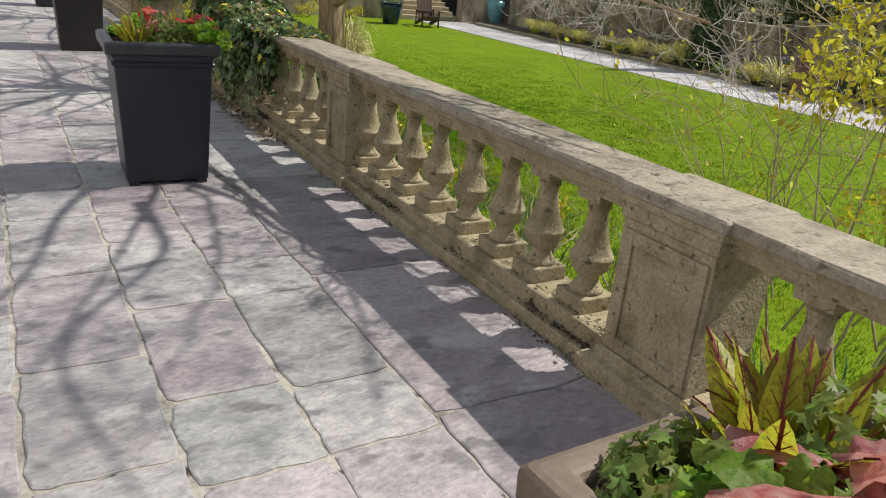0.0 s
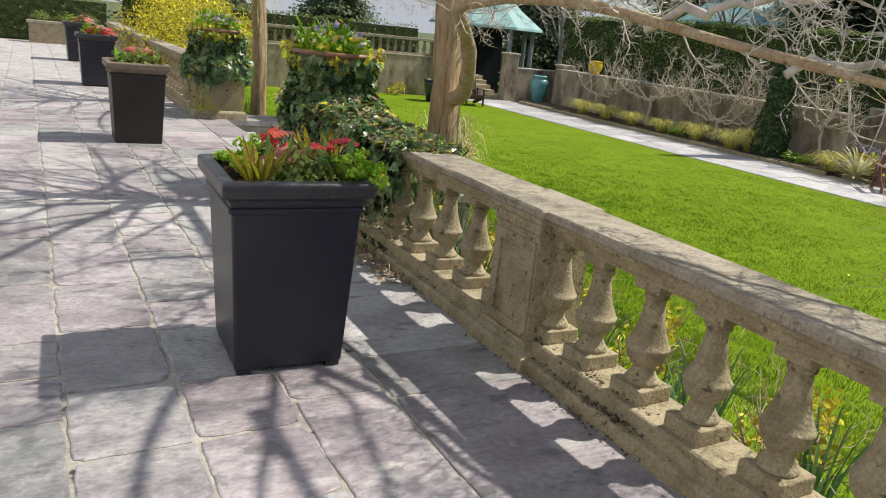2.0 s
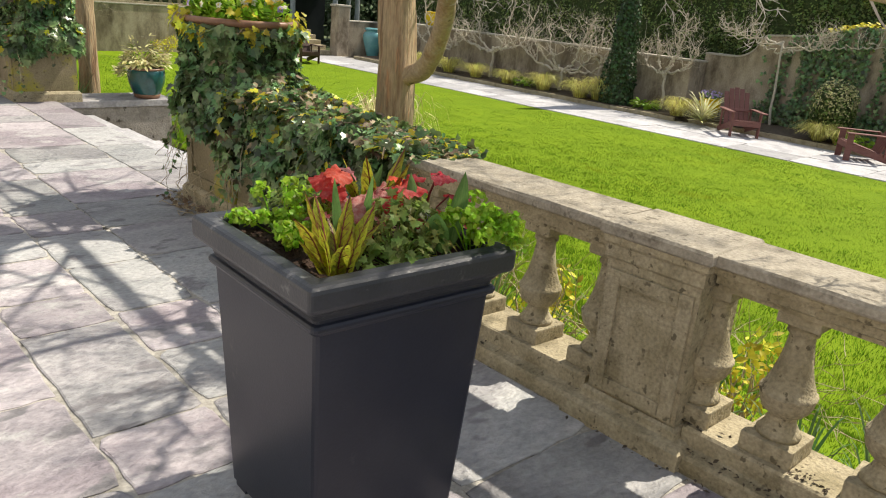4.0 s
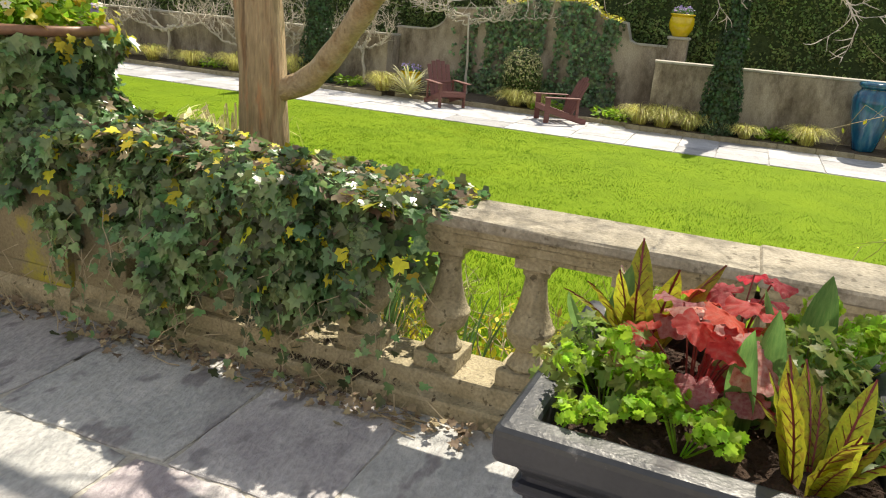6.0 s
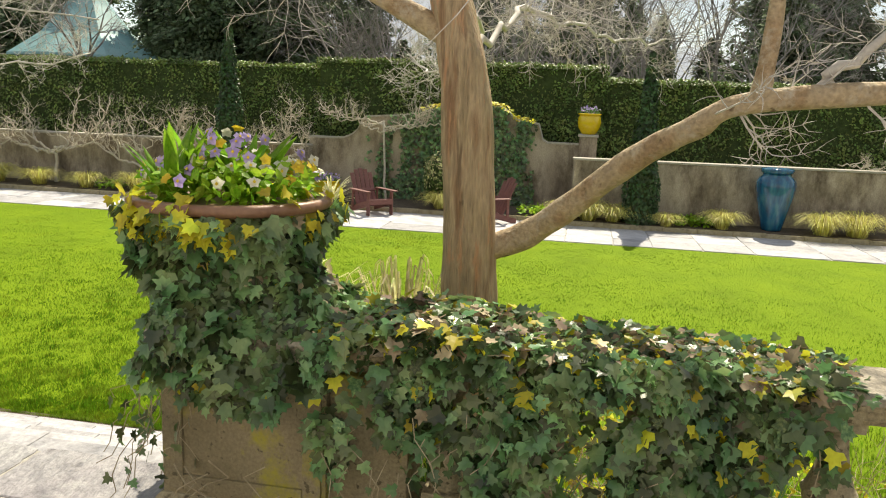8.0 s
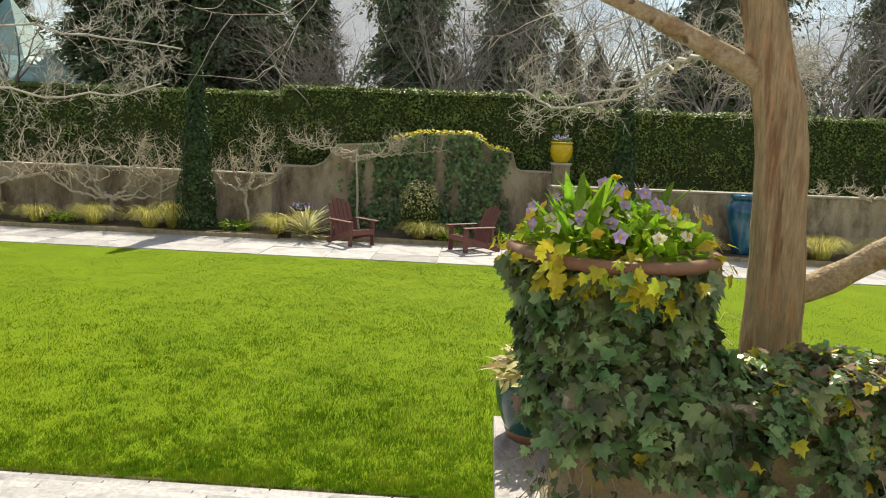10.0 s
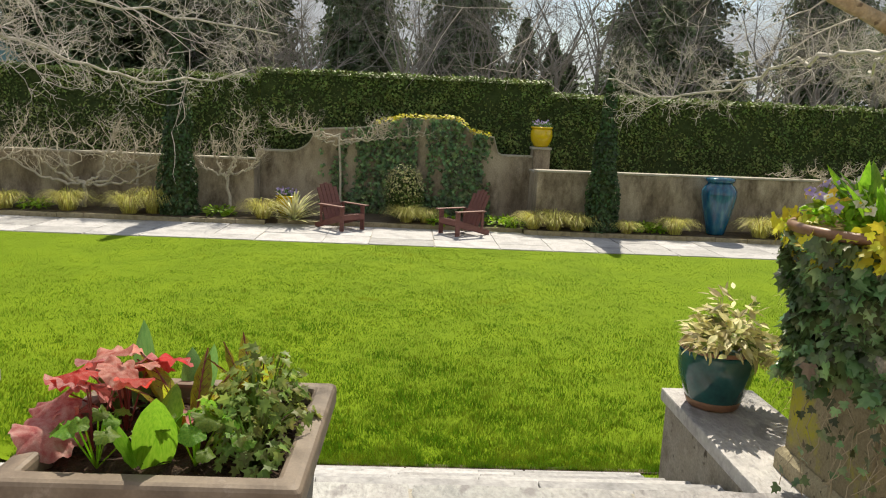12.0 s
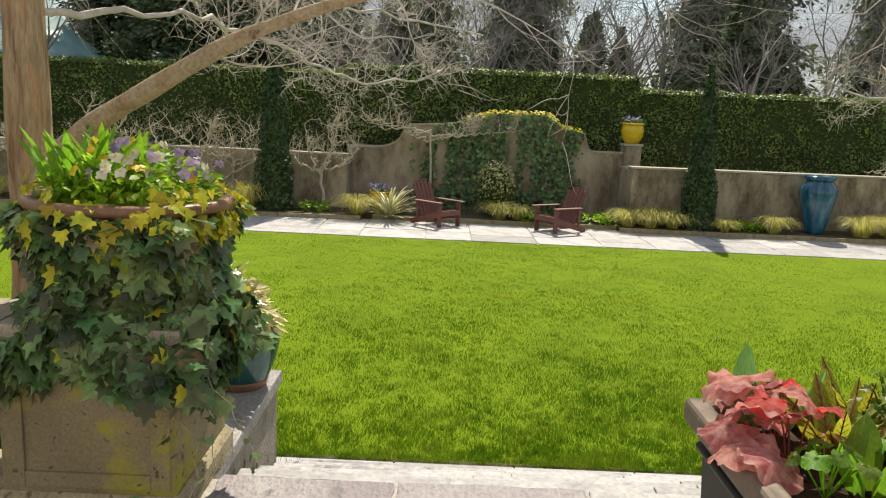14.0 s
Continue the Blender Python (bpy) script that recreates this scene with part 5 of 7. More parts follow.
URNS = ((2.82, 8.20, 1, 0.16, 0.042, 1.0), (2.83, 12.95, -1, 0.0, 0.02, 1.3))
for xc, yp, side, shift, lift, big in URNS:
    pier_ivy(xc, yp, 2 if side > 0 else 5, side, shift, lift, big)
    yc = yp + shift
    u = empty("urn", xc, yc, 0.738, "wide stone urn on an end pier, hidden by ivy", "urn", "terrace urns")
    part("bowl", add_lathe(bmesh.new(), [(0.15, 0.0), (0.16, 0.03), (0.11, 0.06), (0.12, 0.09), (0.25, 0.22 + lift), (0.33, 0.355 + lift), (0.345, 0.372 + lift)], 28), STONE, u, smooth=True)
    part("rim", add_lathe(bmesh.new(), [(r - 0.012, q + lift) for r, q in [(0.36, 0.365), (0.385, 0.372), (0.395, 0.388), (0.392, 0.404), (0.378, 0.412), (0.345, 0.41), (0.335, 0.395), (0.0121, 0.39)]], 36), TERRA, u, "brown glazed rim", smooth=True)
    pan = empty("pansies", xc, yc, 1.135 + lift, "violet, white and yellow pansies among fresh leaves in the urn", "flowers", "urn pansies")
    n = 760
    a, q = rng.uniform(0, 6.283, n), 0.31 * np.sqrt(rng.random(n))
    pts = np.stack([q * np.cos(a), q * np.sin(a), rng.uniform(0.0, 0.20, n) * (1.15 - q / 0.45)], 1)
    leaves("foliage", L_OVAL, pts, np.array([0, 0, 0.7]) + jitter(n, 0.5), np.stack([np.cos(a), np.sin(a), 0.4 + 0 * a], 1) + jitter(n, 0.5), rng.uniform(0.035, 0.07, n), PARSLEY, pan)
    n = 84
    a, q = rng.uniform(0, 6.283, n), 0.33 * np.sqrt(rng.random(n))
    cen = np.stack([q * np.cos(a), q * np.sin(a), rng.uniform(0.13, 0.25, n) * (1.12 - q / 0.6)], 1)
    fn = unit(np.stack([np.cos(a) * 0.8 - 0.5, np.sin(a) * 0.8, 0.5 + 0 * a], 1) + jitter(n, 0.25))
    up0 = unit(np.array([0, 0, 1.0]) - fn * fn[:, 2:3])
    sd0 = np.cross(up0, fn)
    cols = rng.choice(3, n, p=(0.46, 0.36, 0.18))
    for ci, mat in enumerate((PETAL_V, PETAL_W, PETAL_Y)):
        P, N, T = [], [], []
        for j in range(5):
            ang = 2 * math.pi * j / 5 + math.pi / 2
            d = up0 * math.sin(ang) + sd0 * math.cos(ang)
            sel = cols == ci
            P.append(cen[sel] + fn[sel] * 0.002 * j)
            N.append(fn[sel])
            T.append(d[sel])
        P, N, T = np.concatenate(P), np.concatenate(N), np.concatenate(T)
        leaves("petals", L_OVAL, P, N, T, rng.uniform(0.022, 0.030, len(P)), mat, pan, 1.7)
    leaves("flower_eyes", L_OVAL, cen + fn * 0.011 - up0 * 0.006, fn, up0, np.full(n, 0.014), PETAL_Y, pan, 1.6)
    for j in range(9):
        b, q = rand.uniform(0, 6.28), rand.uniform(0.05, 0.25)
        upright("tulip_plant", "young tulip with narrow fresh green leaves among pansies", xc + q * math.cos(b), yc + q * math.sin(b), 1.13 + lift, [M_STRAP], 5, 0.20, 0.34, 20, 70 + j + int(yc), 0.015, "urn tulips")


# ---- bowls on the cheek walls ----
for x, y, sd in ((3.97, 8.51, 1), (3.97, 12.84, 2)):
    b = empty("glazed_bowl", x, y, -0.012, "round teal-glazed bowl on the step wall", "pot", "teal bowls")
    part("bowl", add_lathe(bmesh.new(), [(r * 0.83, q) for r, q in [(0.16, 0.0), (0.172, 0.012), (0.176, 0.03), (0.212, 0.10), (0.245, 0.18), (0.258, 0.25), (0.254, 0.31), (0.245, 0.335)]], 36), TEAL, b, smooth=True)
    part("foot_band", add_lathe(bmesh.new(), [(r * 0.83, q) for r, q in [(0.163, 0.001), (0.176, 0.012), (0.180, 0.03), (0.190, 0.048), (0.186, 0.050)]], 36), TERRA, b, "bare brown clay foot", smooth=True)
    lean = -1 if y < 10 else 1
    part("rim", add_lathe(bmesh.new(), [(r * 0.83, q) for r, q in [(0.241, 0.33), (0.252, 0.338), (0.255, 0.350), (0.244, 0.357), (0.228, 0.352), (0.22, 0.325), (0.0001, 0.325)]], 36), TERRA, b, "brown unglazed rim", smooth=True)
    pl = empty("variegated_shrub", x, y, 0.30, "cream and green variegated shrub in a teal bowl", "plant", "bowl shrubs")
    n = 620
    g = np.random.default_rng(sd)
    a, q = g.uniform(0, 6.283, n), np.sqrt(g.random(n))
    off = lean * np.sin(a) * q
    arm = 1 + 0.35 * np.sin(a * 3 + sd) * q
    pts = np.stack([0.25 * arm * q * np.cos(a) - 0.02, lean * 0.09 + 0.28 * arm * q * np.sin(a), 0.06 + 0.30 * (1 - q ** 2) * g.random(n) * (0.7 + 0.5 * np.sin(a * 2 + sd)) + 0.07 * g.random(n) - 0.20 * np.clip(off, 0, 1)], 1)
    leaves("foliage", L_LANCE, pts, np.array([0, 0, 0.8]) + jitter(n, 0.5), np.stack([np.cos(a) * (0.4 + q), np.sin(a) * (0.4 + q), 0.35 - 0.9 * q ** 2], 1) + jitter(n, 0.3), g.uniform(0.06, 0.12, n), CREAM, pl, 1.5)
    leaves("inner_foliage", L_LANCE, pts[: n // 3] * (0.8, 0.8, 0.8), np.array([0, 0, 0.8]) + jitter(n // 3, 0.5), np.stack([np.cos(a), np.sin(a), 0.3 + 0 * a], 1)[: n // 3] + jitter(n // 3, 0.3), g.uniform(0.06, 0.11, n // 3), RANUN, pl, 1.4)
    stems_mesh("stalk_tangle", [[(0, 0, 0), tuple(v * 0.5 + np.array((0, 0, 0.02))), tuple(v)] for v in pts[::9]], 0.002, VINE, pl)


# ---- trees on the terrace edge ----
def limb(vs, fs, pts, r0, r1, n=6, sides=10, knobs=0.0, kink=0.0):
    line = [p + Vector((rand.gauss(0, kink), rand.gauss(0, kink), rand.gauss(0, kink))) for p in spline(pts, n)]
    m = len(line)
    rad = [(r0 + (r1 - r0) * i / (m - 1)) * (1 + knobs * noise.noise((i * 0.23, r0 * 50, 0))) for i in range(m)]
    tube(vs, fs, line, rad, sides)
    return line, rad


def bare_tree(name, label, trunk_pts, trunk_r, limbs, seed, crown):
    t = empty(name, trunk_pts[0][0], trunk_pts[0][1], trunk_pts[0][2], label, "tree", "terrace trees")
    inv = t.matrix_world.inverted()
    r = random.Random(seed)
    vs, fs = [], []
    line = spline(trunk_pts, 16)
    m = len(line)
    base = len(vs)
    sides = 22
    for i, p in enumerate(line):
        q = i / (m - 1)
        rr = trunk_r * (1.18 - 0.62 * q) * (1 + 0.25 * max(0, 0.12 - q) / 0.12)
        for s in range(sides):
            a = 2 * math.pi * s / sides
            flute = 1 + 0.07 * math.sin(3 * a + q * 5) + 0.045 * math.sin(5 * a - q * 7) + 0.13 * noise.noise((math.cos(a) * 1.6, math.sin(a) * 1.6, q * 11)) + 0.05 * noise.noise((math.cos(a) * 4, math.sin(a) * 4, q * 30))
            for ka, kz in ((2.9, 0.93), (3.6, 1.75), (2.3, 0.35)):
                e = ((a - ka) / 0.5) ** 2 + ((p.z - kz) / 0.07) ** 2
                flute += 0.22 * math.exp(-e) - 0.20 * math.exp(-e * 5)
            vs.append((p.x + rr * flute * math.cos(a), p.y + rr * flute * math.sin(a), p.z))
    for i in range(m - 1):
        for s in range(sides):
            fs.append((i * sides + s, i * sides + (s + 1) % sides, (i + 1) * sides + (s + 1) % sides, (i + 1) * sides + s))
    mesh_ob("trunk", vs, fs, BARK, t, smooth=True)
    for pts, r0, r1, n_tw, tw_len in limbs:
        lv, lf, tv, tf = [], [], [], []
        thin = r0 < 0.03
        ln, rad = limb(lv, lf, pts, r0 * (0.8 if thin else 1.0), min(r1, 0.006), 7, 12, 0.3 if thin else 0.26, 0.018 if thin else 0.0)
        lo = mesh_ob("limb", lv, lf, TWIG if thin else BARK_LIMB, t, smooth=True)
        n_tw = int(n_tw * (6.2 if thin else 2.4))
        tw_len = tw_len * (0.6 if thin else 1.0)
        start = 0.25 if thin else 0.42
        for i in range(n_tw):
            j = min(len(ln) - 2, int(len(ln) * (start + (1 - start) * (i + r.random()) / n_tw)))
            d = (ln[j + 1] - ln[j]).normalized()
            side = d.orthogonal().normalized()
            side.rotate(Matrix.Rotation(r.uniform(0, 6.28), 3, d))
            twigs(ln[j], (d * 0.6 + side + Vector((0, 0, 0.15))).normalized(), tw_len * r.uniform(0.45, 1.0), max(0.0028, min(0.0062, rad[j] * 0.34)), r, tv, tf, 2, 0.36, 3, 0.3, (3, 6), 0.55)
        tagged(mesh_ob("twig_spray", tv, tf, TWIG, lo), "pale bare twigs", kind="stuff")
    for i in range(crown):
        tv, tf = [], []
        p = line[int(m * r.uniform(0.62, 0.98))]
        a = r.uniform(0, 6.28)
        twigs(p, (math.cos(a), math.sin(a), r.uniform(0.1, 0.8)), r.uniform(1.2, 2.2), r.uniform(0.02, 0.035), r, tv, tf, 3, 0.18, 5, 0.4, (3, 5))
        mesh_ob("branch", tv, tf, TWIG, t)
    for ob in t.children:
        ob.matrix_parent_inverse = inv
    return t


bare_tree("crape_myrtle", "bare tree with smooth peeling tan bark beside the balustrade",
          [(3.50, 7.53, -0.55), (3.48, 7.53, 0.3), (3.47, 7.53, 1.0), (3.45, 7.57, 1.6), (3.47, 7.68, 2.1), (3.5, 7.84, 2.9), (3.54, 7.94, 3.9)], 0.121,
          [([(3.48, 7.56, 0.84), (3.47, 7.43, 0.93), (3.48, 7.287, 0.995), (3.41, 7.117, 1.129), (3.31, 6.948, 1.289), (3.19, 6.802, 1.414), (3.06, 6.651, 1.513), (2.96, 6.506, 1.601), (2.95, 6.0, 1.655), (3.02, 5.6, 1.66), (3.05, 5.1, 1.61), (3.05, 4.39, 1.505), (3.05, 3.88, 1.44), (3.05, 3.55, 1.393), (3.06, 3.16, 1.33), (3.07, 2.6, 1.25)], 0.068, 0.012, 18, 0.36),
           ([(3.05, 4.9, 1.57), (3.1, 4.4, 1.68), (3.2, 3.8, 1.70), (3.2, 3.2, 1.62), (3.3, 2.7, 1.66)], 0.026, 0.006, 8, 0.5),
           ([(3.05, 4.1, 1.45), (3.25, 3.7, 1.52), (3.5, 3.2, 1.50), (3.7, 2.7, 1.55)], 0.022, 0.006, 8, 0.5),
           ([(2.95, 6.47, 1.60), (2.95, 6.45, 1.85), (3.0, 6.42, 2.3), (3.15, 6.3, 2.9), (3.3, 6.0, 3.5)], 0.036, 0.012, 12, 0.7),
           ([(2.95, 6.32, 1.63), (2.98, 6.1, 1.82), (2.95, 5.8, 2.05), (2.9, 5.3, 2.4), (2.8, 4.6, 2.9)], 0.026, 0.008, 12, 0.6),
           ([(3.46, 7.66, 1.85), (3.46, 7.99, 2.02), (3.47, 8.3, 2.16), (3.5, 8.9, 2.4), (3.6, 9.6, 2.7)], 0.055, 0.012, 9, 0.8),
           ([(3.46, 7.62, 1.70), (3.9, 7.49, 1.95), (4.7, 7.29, 2.08), (5.5, 6.9, 2.02), (6.2, 6.5, 2.1)], 0.024, 0.006, 9, 0.6),
           ([(3.47, 7.66, 1.95), (4.4, 7.7, 2.05), (5.2, 7.8, 1.98), (6.0, 8.2, 1.80), (6.6, 8.6, 1.95)], 0.020, 0.006, 9, 0.6),
           ([(3.5, 7.74, 2.5), (3.8, 6.4, 2.9), (3.95, 5.2, 3.1), (3.6, 4.0, 3.1), (3.05, 2.7, 3.05)], 0.042, 0.014, 9, 0.9),
           ([(3.9, 5.6, 3.02), (3.6, 4.9, 3.3), (3.1, 4.4, 3.6), (2.5, 4.0, 3.8)], 0.028, 0.01, 8, 0.8),
           ([(3.95, 5.0, 3.1), (4.1, 4.2, 3.2), (4.0, 3.3, 3.3), (3.6, 2.3, 3.4)], 0.026, 0.01, 8, 0.8),
           ([(3.8, 5.4, 3.06), (3.4, 4.4, 3.2), (3.2, 3.4, 3.3), (2.6, 2.4, 3.4)], 0.034, 0.01, 10, 0.9),
           ([(3.92, 4.9, 3.1), (4.4, 4.0, 3.2), (4.5, 3.0, 3.3), (4.2, 2.0, 3.3)], 0.036, 0.01, 10, 0.9),
           ([(3.7, 4.4, 3.12), (3.9, 3.6, 3.4), (3.5, 2.8, 3.5), (3.7, 1.8, 3.6)], 0.034, 0.01, 10, 0.9),
           ([(3.8, 6.2, 2.92), (4.3, 6.0, 3.2), (4.6, 5.4, 3.5), (4.5, 4.6, 3.8)], 0.034, 0.01, 10, 0.9),
           ([(3.52, 7.84, 2.9), (3.2, 6.6, 3.5), (2.9, 5.4, 3.9), (2.6, 4.0, 4.2)], 0.036, 0.012, 9, 1.0)], 5, 26)
bare_tree("crape_myrtle", "bare tree with smooth peeling tan bark beyond the steps",
          [(3.64, 13.78, -0.55), (3.62, 13.76, 0.3), (3.60, 13.74, 1.0), (3.56, 13.72, 1.7), (3.56, 13.74, 2.4), (3.6, 13.8, 3.2), (3.7, 13.9, 4.0)], 0.105,
          [([(3.55, 13.68, 1.12), (3.45, 13.45, 1.35), (3.36, 13.10, 1.56), (3.32, 12.68, 1.80), (3.30, 12.25, 1.97), (3.3, 11.7, 2.12), (3.3, 11.0, 2.3)], 0.062, 0.014, 14, 0.7),
           ([(3.56, 13.72, 1.75), (3.8, 13.95, 2.0), (4.0, 14.3, 2.4), (4.2, 14.8, 3.0)], 0.05, 0.015, 8, 0.9),
           ([(3.58, 13.70, 1.9), (4.4, 13.3, 2.0), (5.2, 12.9, 1.92), (6.0, 12.5, 1.75), (6.9, 11.8, 1.88)], 0.022, 0.006, 11, 0.6),
           ([(3.58, 13.72, 2.1), (4.6, 13.2, 2.25), (5.6, 12.4, 2.25), (6.6, 11.5, 2.2)], 0.022, 0.006, 11, 0.65),
           ([(3.56, 13.7, 2.2), (3.4, 12.7, 2.5), (3.4, 11.6, 2.75), (3.6, 10.4, 2.9)], 0.036, 0.01, 12, 0.7),
           ([(3.6, 13.8, 2.8), (3.1, 13.6, 3.4), (2.6, 13.2, 3.9), (2.2, 12.4, 4.3)], 0.04, 0.01, 9, 1.0),
           ([(3.6, 13.8, 2.6), (3.3, 14.8, 3.0), (3.0, 16.0, 3.4), (2.8, 17.2, 3.7)], 0.04, 0.01, 9, 1.0)], 9, 20)


# ---- far side of the lawn ----
def leafy_box(name, label, x0, x1, y0, y1, top, count, seed, shade_core=True, cat="hedge", group=""):
    """A clipped hedge: a dark core and a skin of small leaves, uneven on top."""
    h = empty(name, (x0 + x1) / 2, (y0 + y1) / 2, LOW, label, cat, group)
    inv = h.matrix_world.inverted()
    g = np.random.default_rng(seed)
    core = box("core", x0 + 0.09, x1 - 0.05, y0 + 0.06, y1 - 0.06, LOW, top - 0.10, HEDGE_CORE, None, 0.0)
    nf = int(count * 0.62)
    y, z = g.uniform(y0, y1, nf), g.uniform(LOW + 0.6, top, nf)
    lump = 0.06 * np.sin(y * 2.1 + np.sin(z * 3)) * np.sin(z * 2.7 + y) + 0.04 * np.sin(y * 6.3) * np.sin(z * 5.1)
    pf = np.stack([x0 + 0.05 - lump + g.uniform(-0.04, 0.07, nf), y, z], 1)
    nn = np.tile((-1.0, 0, 0.35), (nf, 1))
    nt = int(count * 0.30)
    yt, xt = g.uniform(y0, y1, nt), x0 + (x1 - x0) * g.random(nt) ** 1.6
    pt = np.stack([xt, yt, top - 0.05 + 0.045 * np.sin(yt * 3.1) * np.sin(xt * 4) + g.uniform(-0.05, 0.07, nt)], 1)
    ns = count - nf - nt
    ps = np.stack([g.uniform(x0, x1, ns), np.where(g.random(ns) < 0.5, y0, y1) + g.uniform(-0.04, 0.04, ns), g.uniform(LOW + 0.6, top, ns)], 1)
    pts = np.concatenate([pf, pt, ps])
    nor = np.concatenate([nn, np.tile((-0.2, 0, 1.0), (nt, 1)), np.stack([0 * ps[:, 0], np.sign(ps[:, 1] - (y0 + y1) / 2), 0.3 + 0 * ps[:, 0]], 1)])
    m = len(pts)
    ob = leaves("foliage", L_OVAL, pts, nor + jitter(m, 0.45), np.array([-0.3, 0, 0.6]) + jitter(m, 0.8), g.uniform(0.05, 0.105, m), HEDGE, None, 1.1)
    for o in (core, ob):
        o.parent, o.matrix_parent_inverse = h, inv
    return h


leafy_box("hedge", "tall clipped dark green hedge behind the garden wall", 20.5, 21.9, 14.35, 29.0, 2.52, 27000, 1, group="clipped hedges")
leafy_box("hedge", "tallest stretch of clipped hedge behind the curved wall", 20.4, 21.9, 6.6, 14.4, 2.70, 23000, 2, group="clipped hedges")
leafy_box("hedge", "long clipped hedge with a level top behind the wall", 20.5, 21.9, -8.0, 6.65, 2.40, 30000, 3, group="clipped hedges")
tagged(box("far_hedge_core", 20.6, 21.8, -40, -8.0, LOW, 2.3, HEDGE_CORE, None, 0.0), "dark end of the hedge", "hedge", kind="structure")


def cypress(x, y, z, height, rad, seed):
    c = empty("ivy_column", x, y, z, "slim dark green clipped column in the bed by the wall", "shrub", "slim clipped columns")
    g = np.random.default_rng(seed)
    n = 5200
    t = g.random(n) ** 1.15
    a = g.uniform(0, 6.283, n)
    r = rad * (0.98 * (1 - t) ** 0.85 + 0.05) * (1 + 0.10 * np.sin(t * 21 + a * 2) + 0.08 * np.sin(a * 3 + t * 9)) * np.clip(t * 12 + 0.75, 0, 1) + g.uniform(-0.05, 0.03, n)
    pts = np.stack([r * np.cos(a), r * np.sin(a), t * height], 1)
    nor = np.stack([np.cos(a), np.sin(a), 0.3 + 0 * a], 1)
    leaves("foliage", L_IVY, pts, nor + jitter(n, 0.4), np.array([0, 0, -0.6]) + jitter(n, 0.6), g.uniform(0.045, 0.085, n), CYPRESS, c)
    # wide filler in the dark core colour, shade behind the leaves
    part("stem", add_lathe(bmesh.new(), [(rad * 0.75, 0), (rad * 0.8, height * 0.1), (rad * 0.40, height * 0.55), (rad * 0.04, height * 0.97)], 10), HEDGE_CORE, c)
    return c


cypress(17.75, 15.7, BED, 4.3, 0.46, 4)
cypress(17.62, 5.72, BED, 3.75, 0.42, 5)

# glazed urns and pots
def big_urn(x, y, z, height, label, mat, name="glazed_urn", wide=1.0):
    u = empty(name, x, y, z, label, "urn", "tall glazed urns")
    prof = [(0.17, 0), (0.19, 0.02), (0.20, 0.06), (0.26, 0.30), (0.335, 0.62), (0.375, 0.85), (0.37, 0.96), (0.32, 1.05), (0.265, 1.10), (0.262, 1.14)]
    s = height / 1.24
    part("body", add_lathe(bmesh.new(), [(r * s * wide, q * s) for r, q in prof], 36), mat, u, smooth=True)
    part("lip", add_lathe(bmesh.new(), [(0.262 * s * wide, 1.13 * s), (0.30 * s * wide, 1.15 * s), (0.315 * s * wide, 1.19 * s), (0.30 * s * wide, 1.23 * s), (0.25 * s * wide, 1.235 * s), (0.23 * s * wide, 1.16 * s), (0.0001, 1.10 * s)], 36), mat, u, smooth=True)
    return u


big_urn(17.75, 2.86, BED, 1.38, "tall blue drip-glazed urn against the garden wall", BLUEGLAZE)
big_urn(18.4, 27.45, LOW, 1.1, "pale aqua glazed urn at the end of the path", AQUA, wide=1.15)

blue_tub = empty("glazed_tub", 13.1, 26.2, LOW, "dark blue glazed tub at the end of the lawn", "pot")
part("body", add_lathe(bmesh.new(), [(0.26, 0.0), (0.28, 0.02), (0.33, 0.25), (0.385, 0.55), (0.40, 0.70)], 32), NAVYGLAZE, blue_tub, smooth=True)
part("rim", add_lathe(bmesh.new(), [(0.40, 0.69), (0.43, 0.705), (0.435, 0.74), (0.41, 0.755), (0.375, 0.745), (0.365, 0.70), (0.0001, 0.70)], 32), NAVYGLAZE, blue_tub, smooth=True)


def yellow_pot(x, y, z, s, label, flowers=True):
    p = empty("yellow_pot", x, y, z, label, "pot", "yellow pots")
    part("bowl", add_lathe(bmesh.new(), [(0.15 * s, 0), (0.17 * s, 0.02 * s), (0.25 * s, 0.16 * s), (0.275 * s, 0.28 * s), (0.26 * s, 0.40 * s), (0.235 * s, 0.45 * s)], 28), YGLAZE, p, smooth=True)
    part("rim", add_lathe(bmesh.new(), [(0.235 * s, 0.44 * s), (0.27 * s, 0.455 * s), (0.275 * s, 0.48 * s), (0.25 * s, 0.49 * s), (0.22 * s, 0.46 * s), (0.0001, 0.45 * s)], 28), YGLAZE, p, smooth=True)
    if flowers:
        n = 160
        a, q = rng.uniform(0, 6.283, n), 0.25 * s * np.sqrt(rng.random(n))
        pl = empty("pansies", x, y, z + 0.45 * s, "small violet flowers in a yellow pot", "flowers", "small pot flowers")
        pts = np.stack([q * np.cos(a), q * np.sin(a), rng.uniform(0.0, 0.13, n)], 1)
        leaves("foliage", L_OVAL, pts, jitter(n, 1), np.array([0, 0, 1.0]) + jitter(n, 0.5), rng.uniform(0.05, 0.09, n), DAFF, pl)
        leaves("petals", L_FRILL, pts[:60] + (0, 0, 0.07), np.array([-0.8, 0, 0.5]) + jitter(60, 0.4), jitter(60, 1), rng.uniform(0.04, 0.06, 60), PETAL_V, pl)
    return p


yellow_pot(19.4, 6.97, 0.99, 1.05, "round yellow glazed pot with flowers on a wall pedestal")
yellow_pot(18.2, 13.25, BED, 1.0, "round yellow glazed pot in the bed below the wall")
yellow_pot(18.6, 24.4, 0.45, 0.95, "round yellow glazed pot on the wall coping", False)


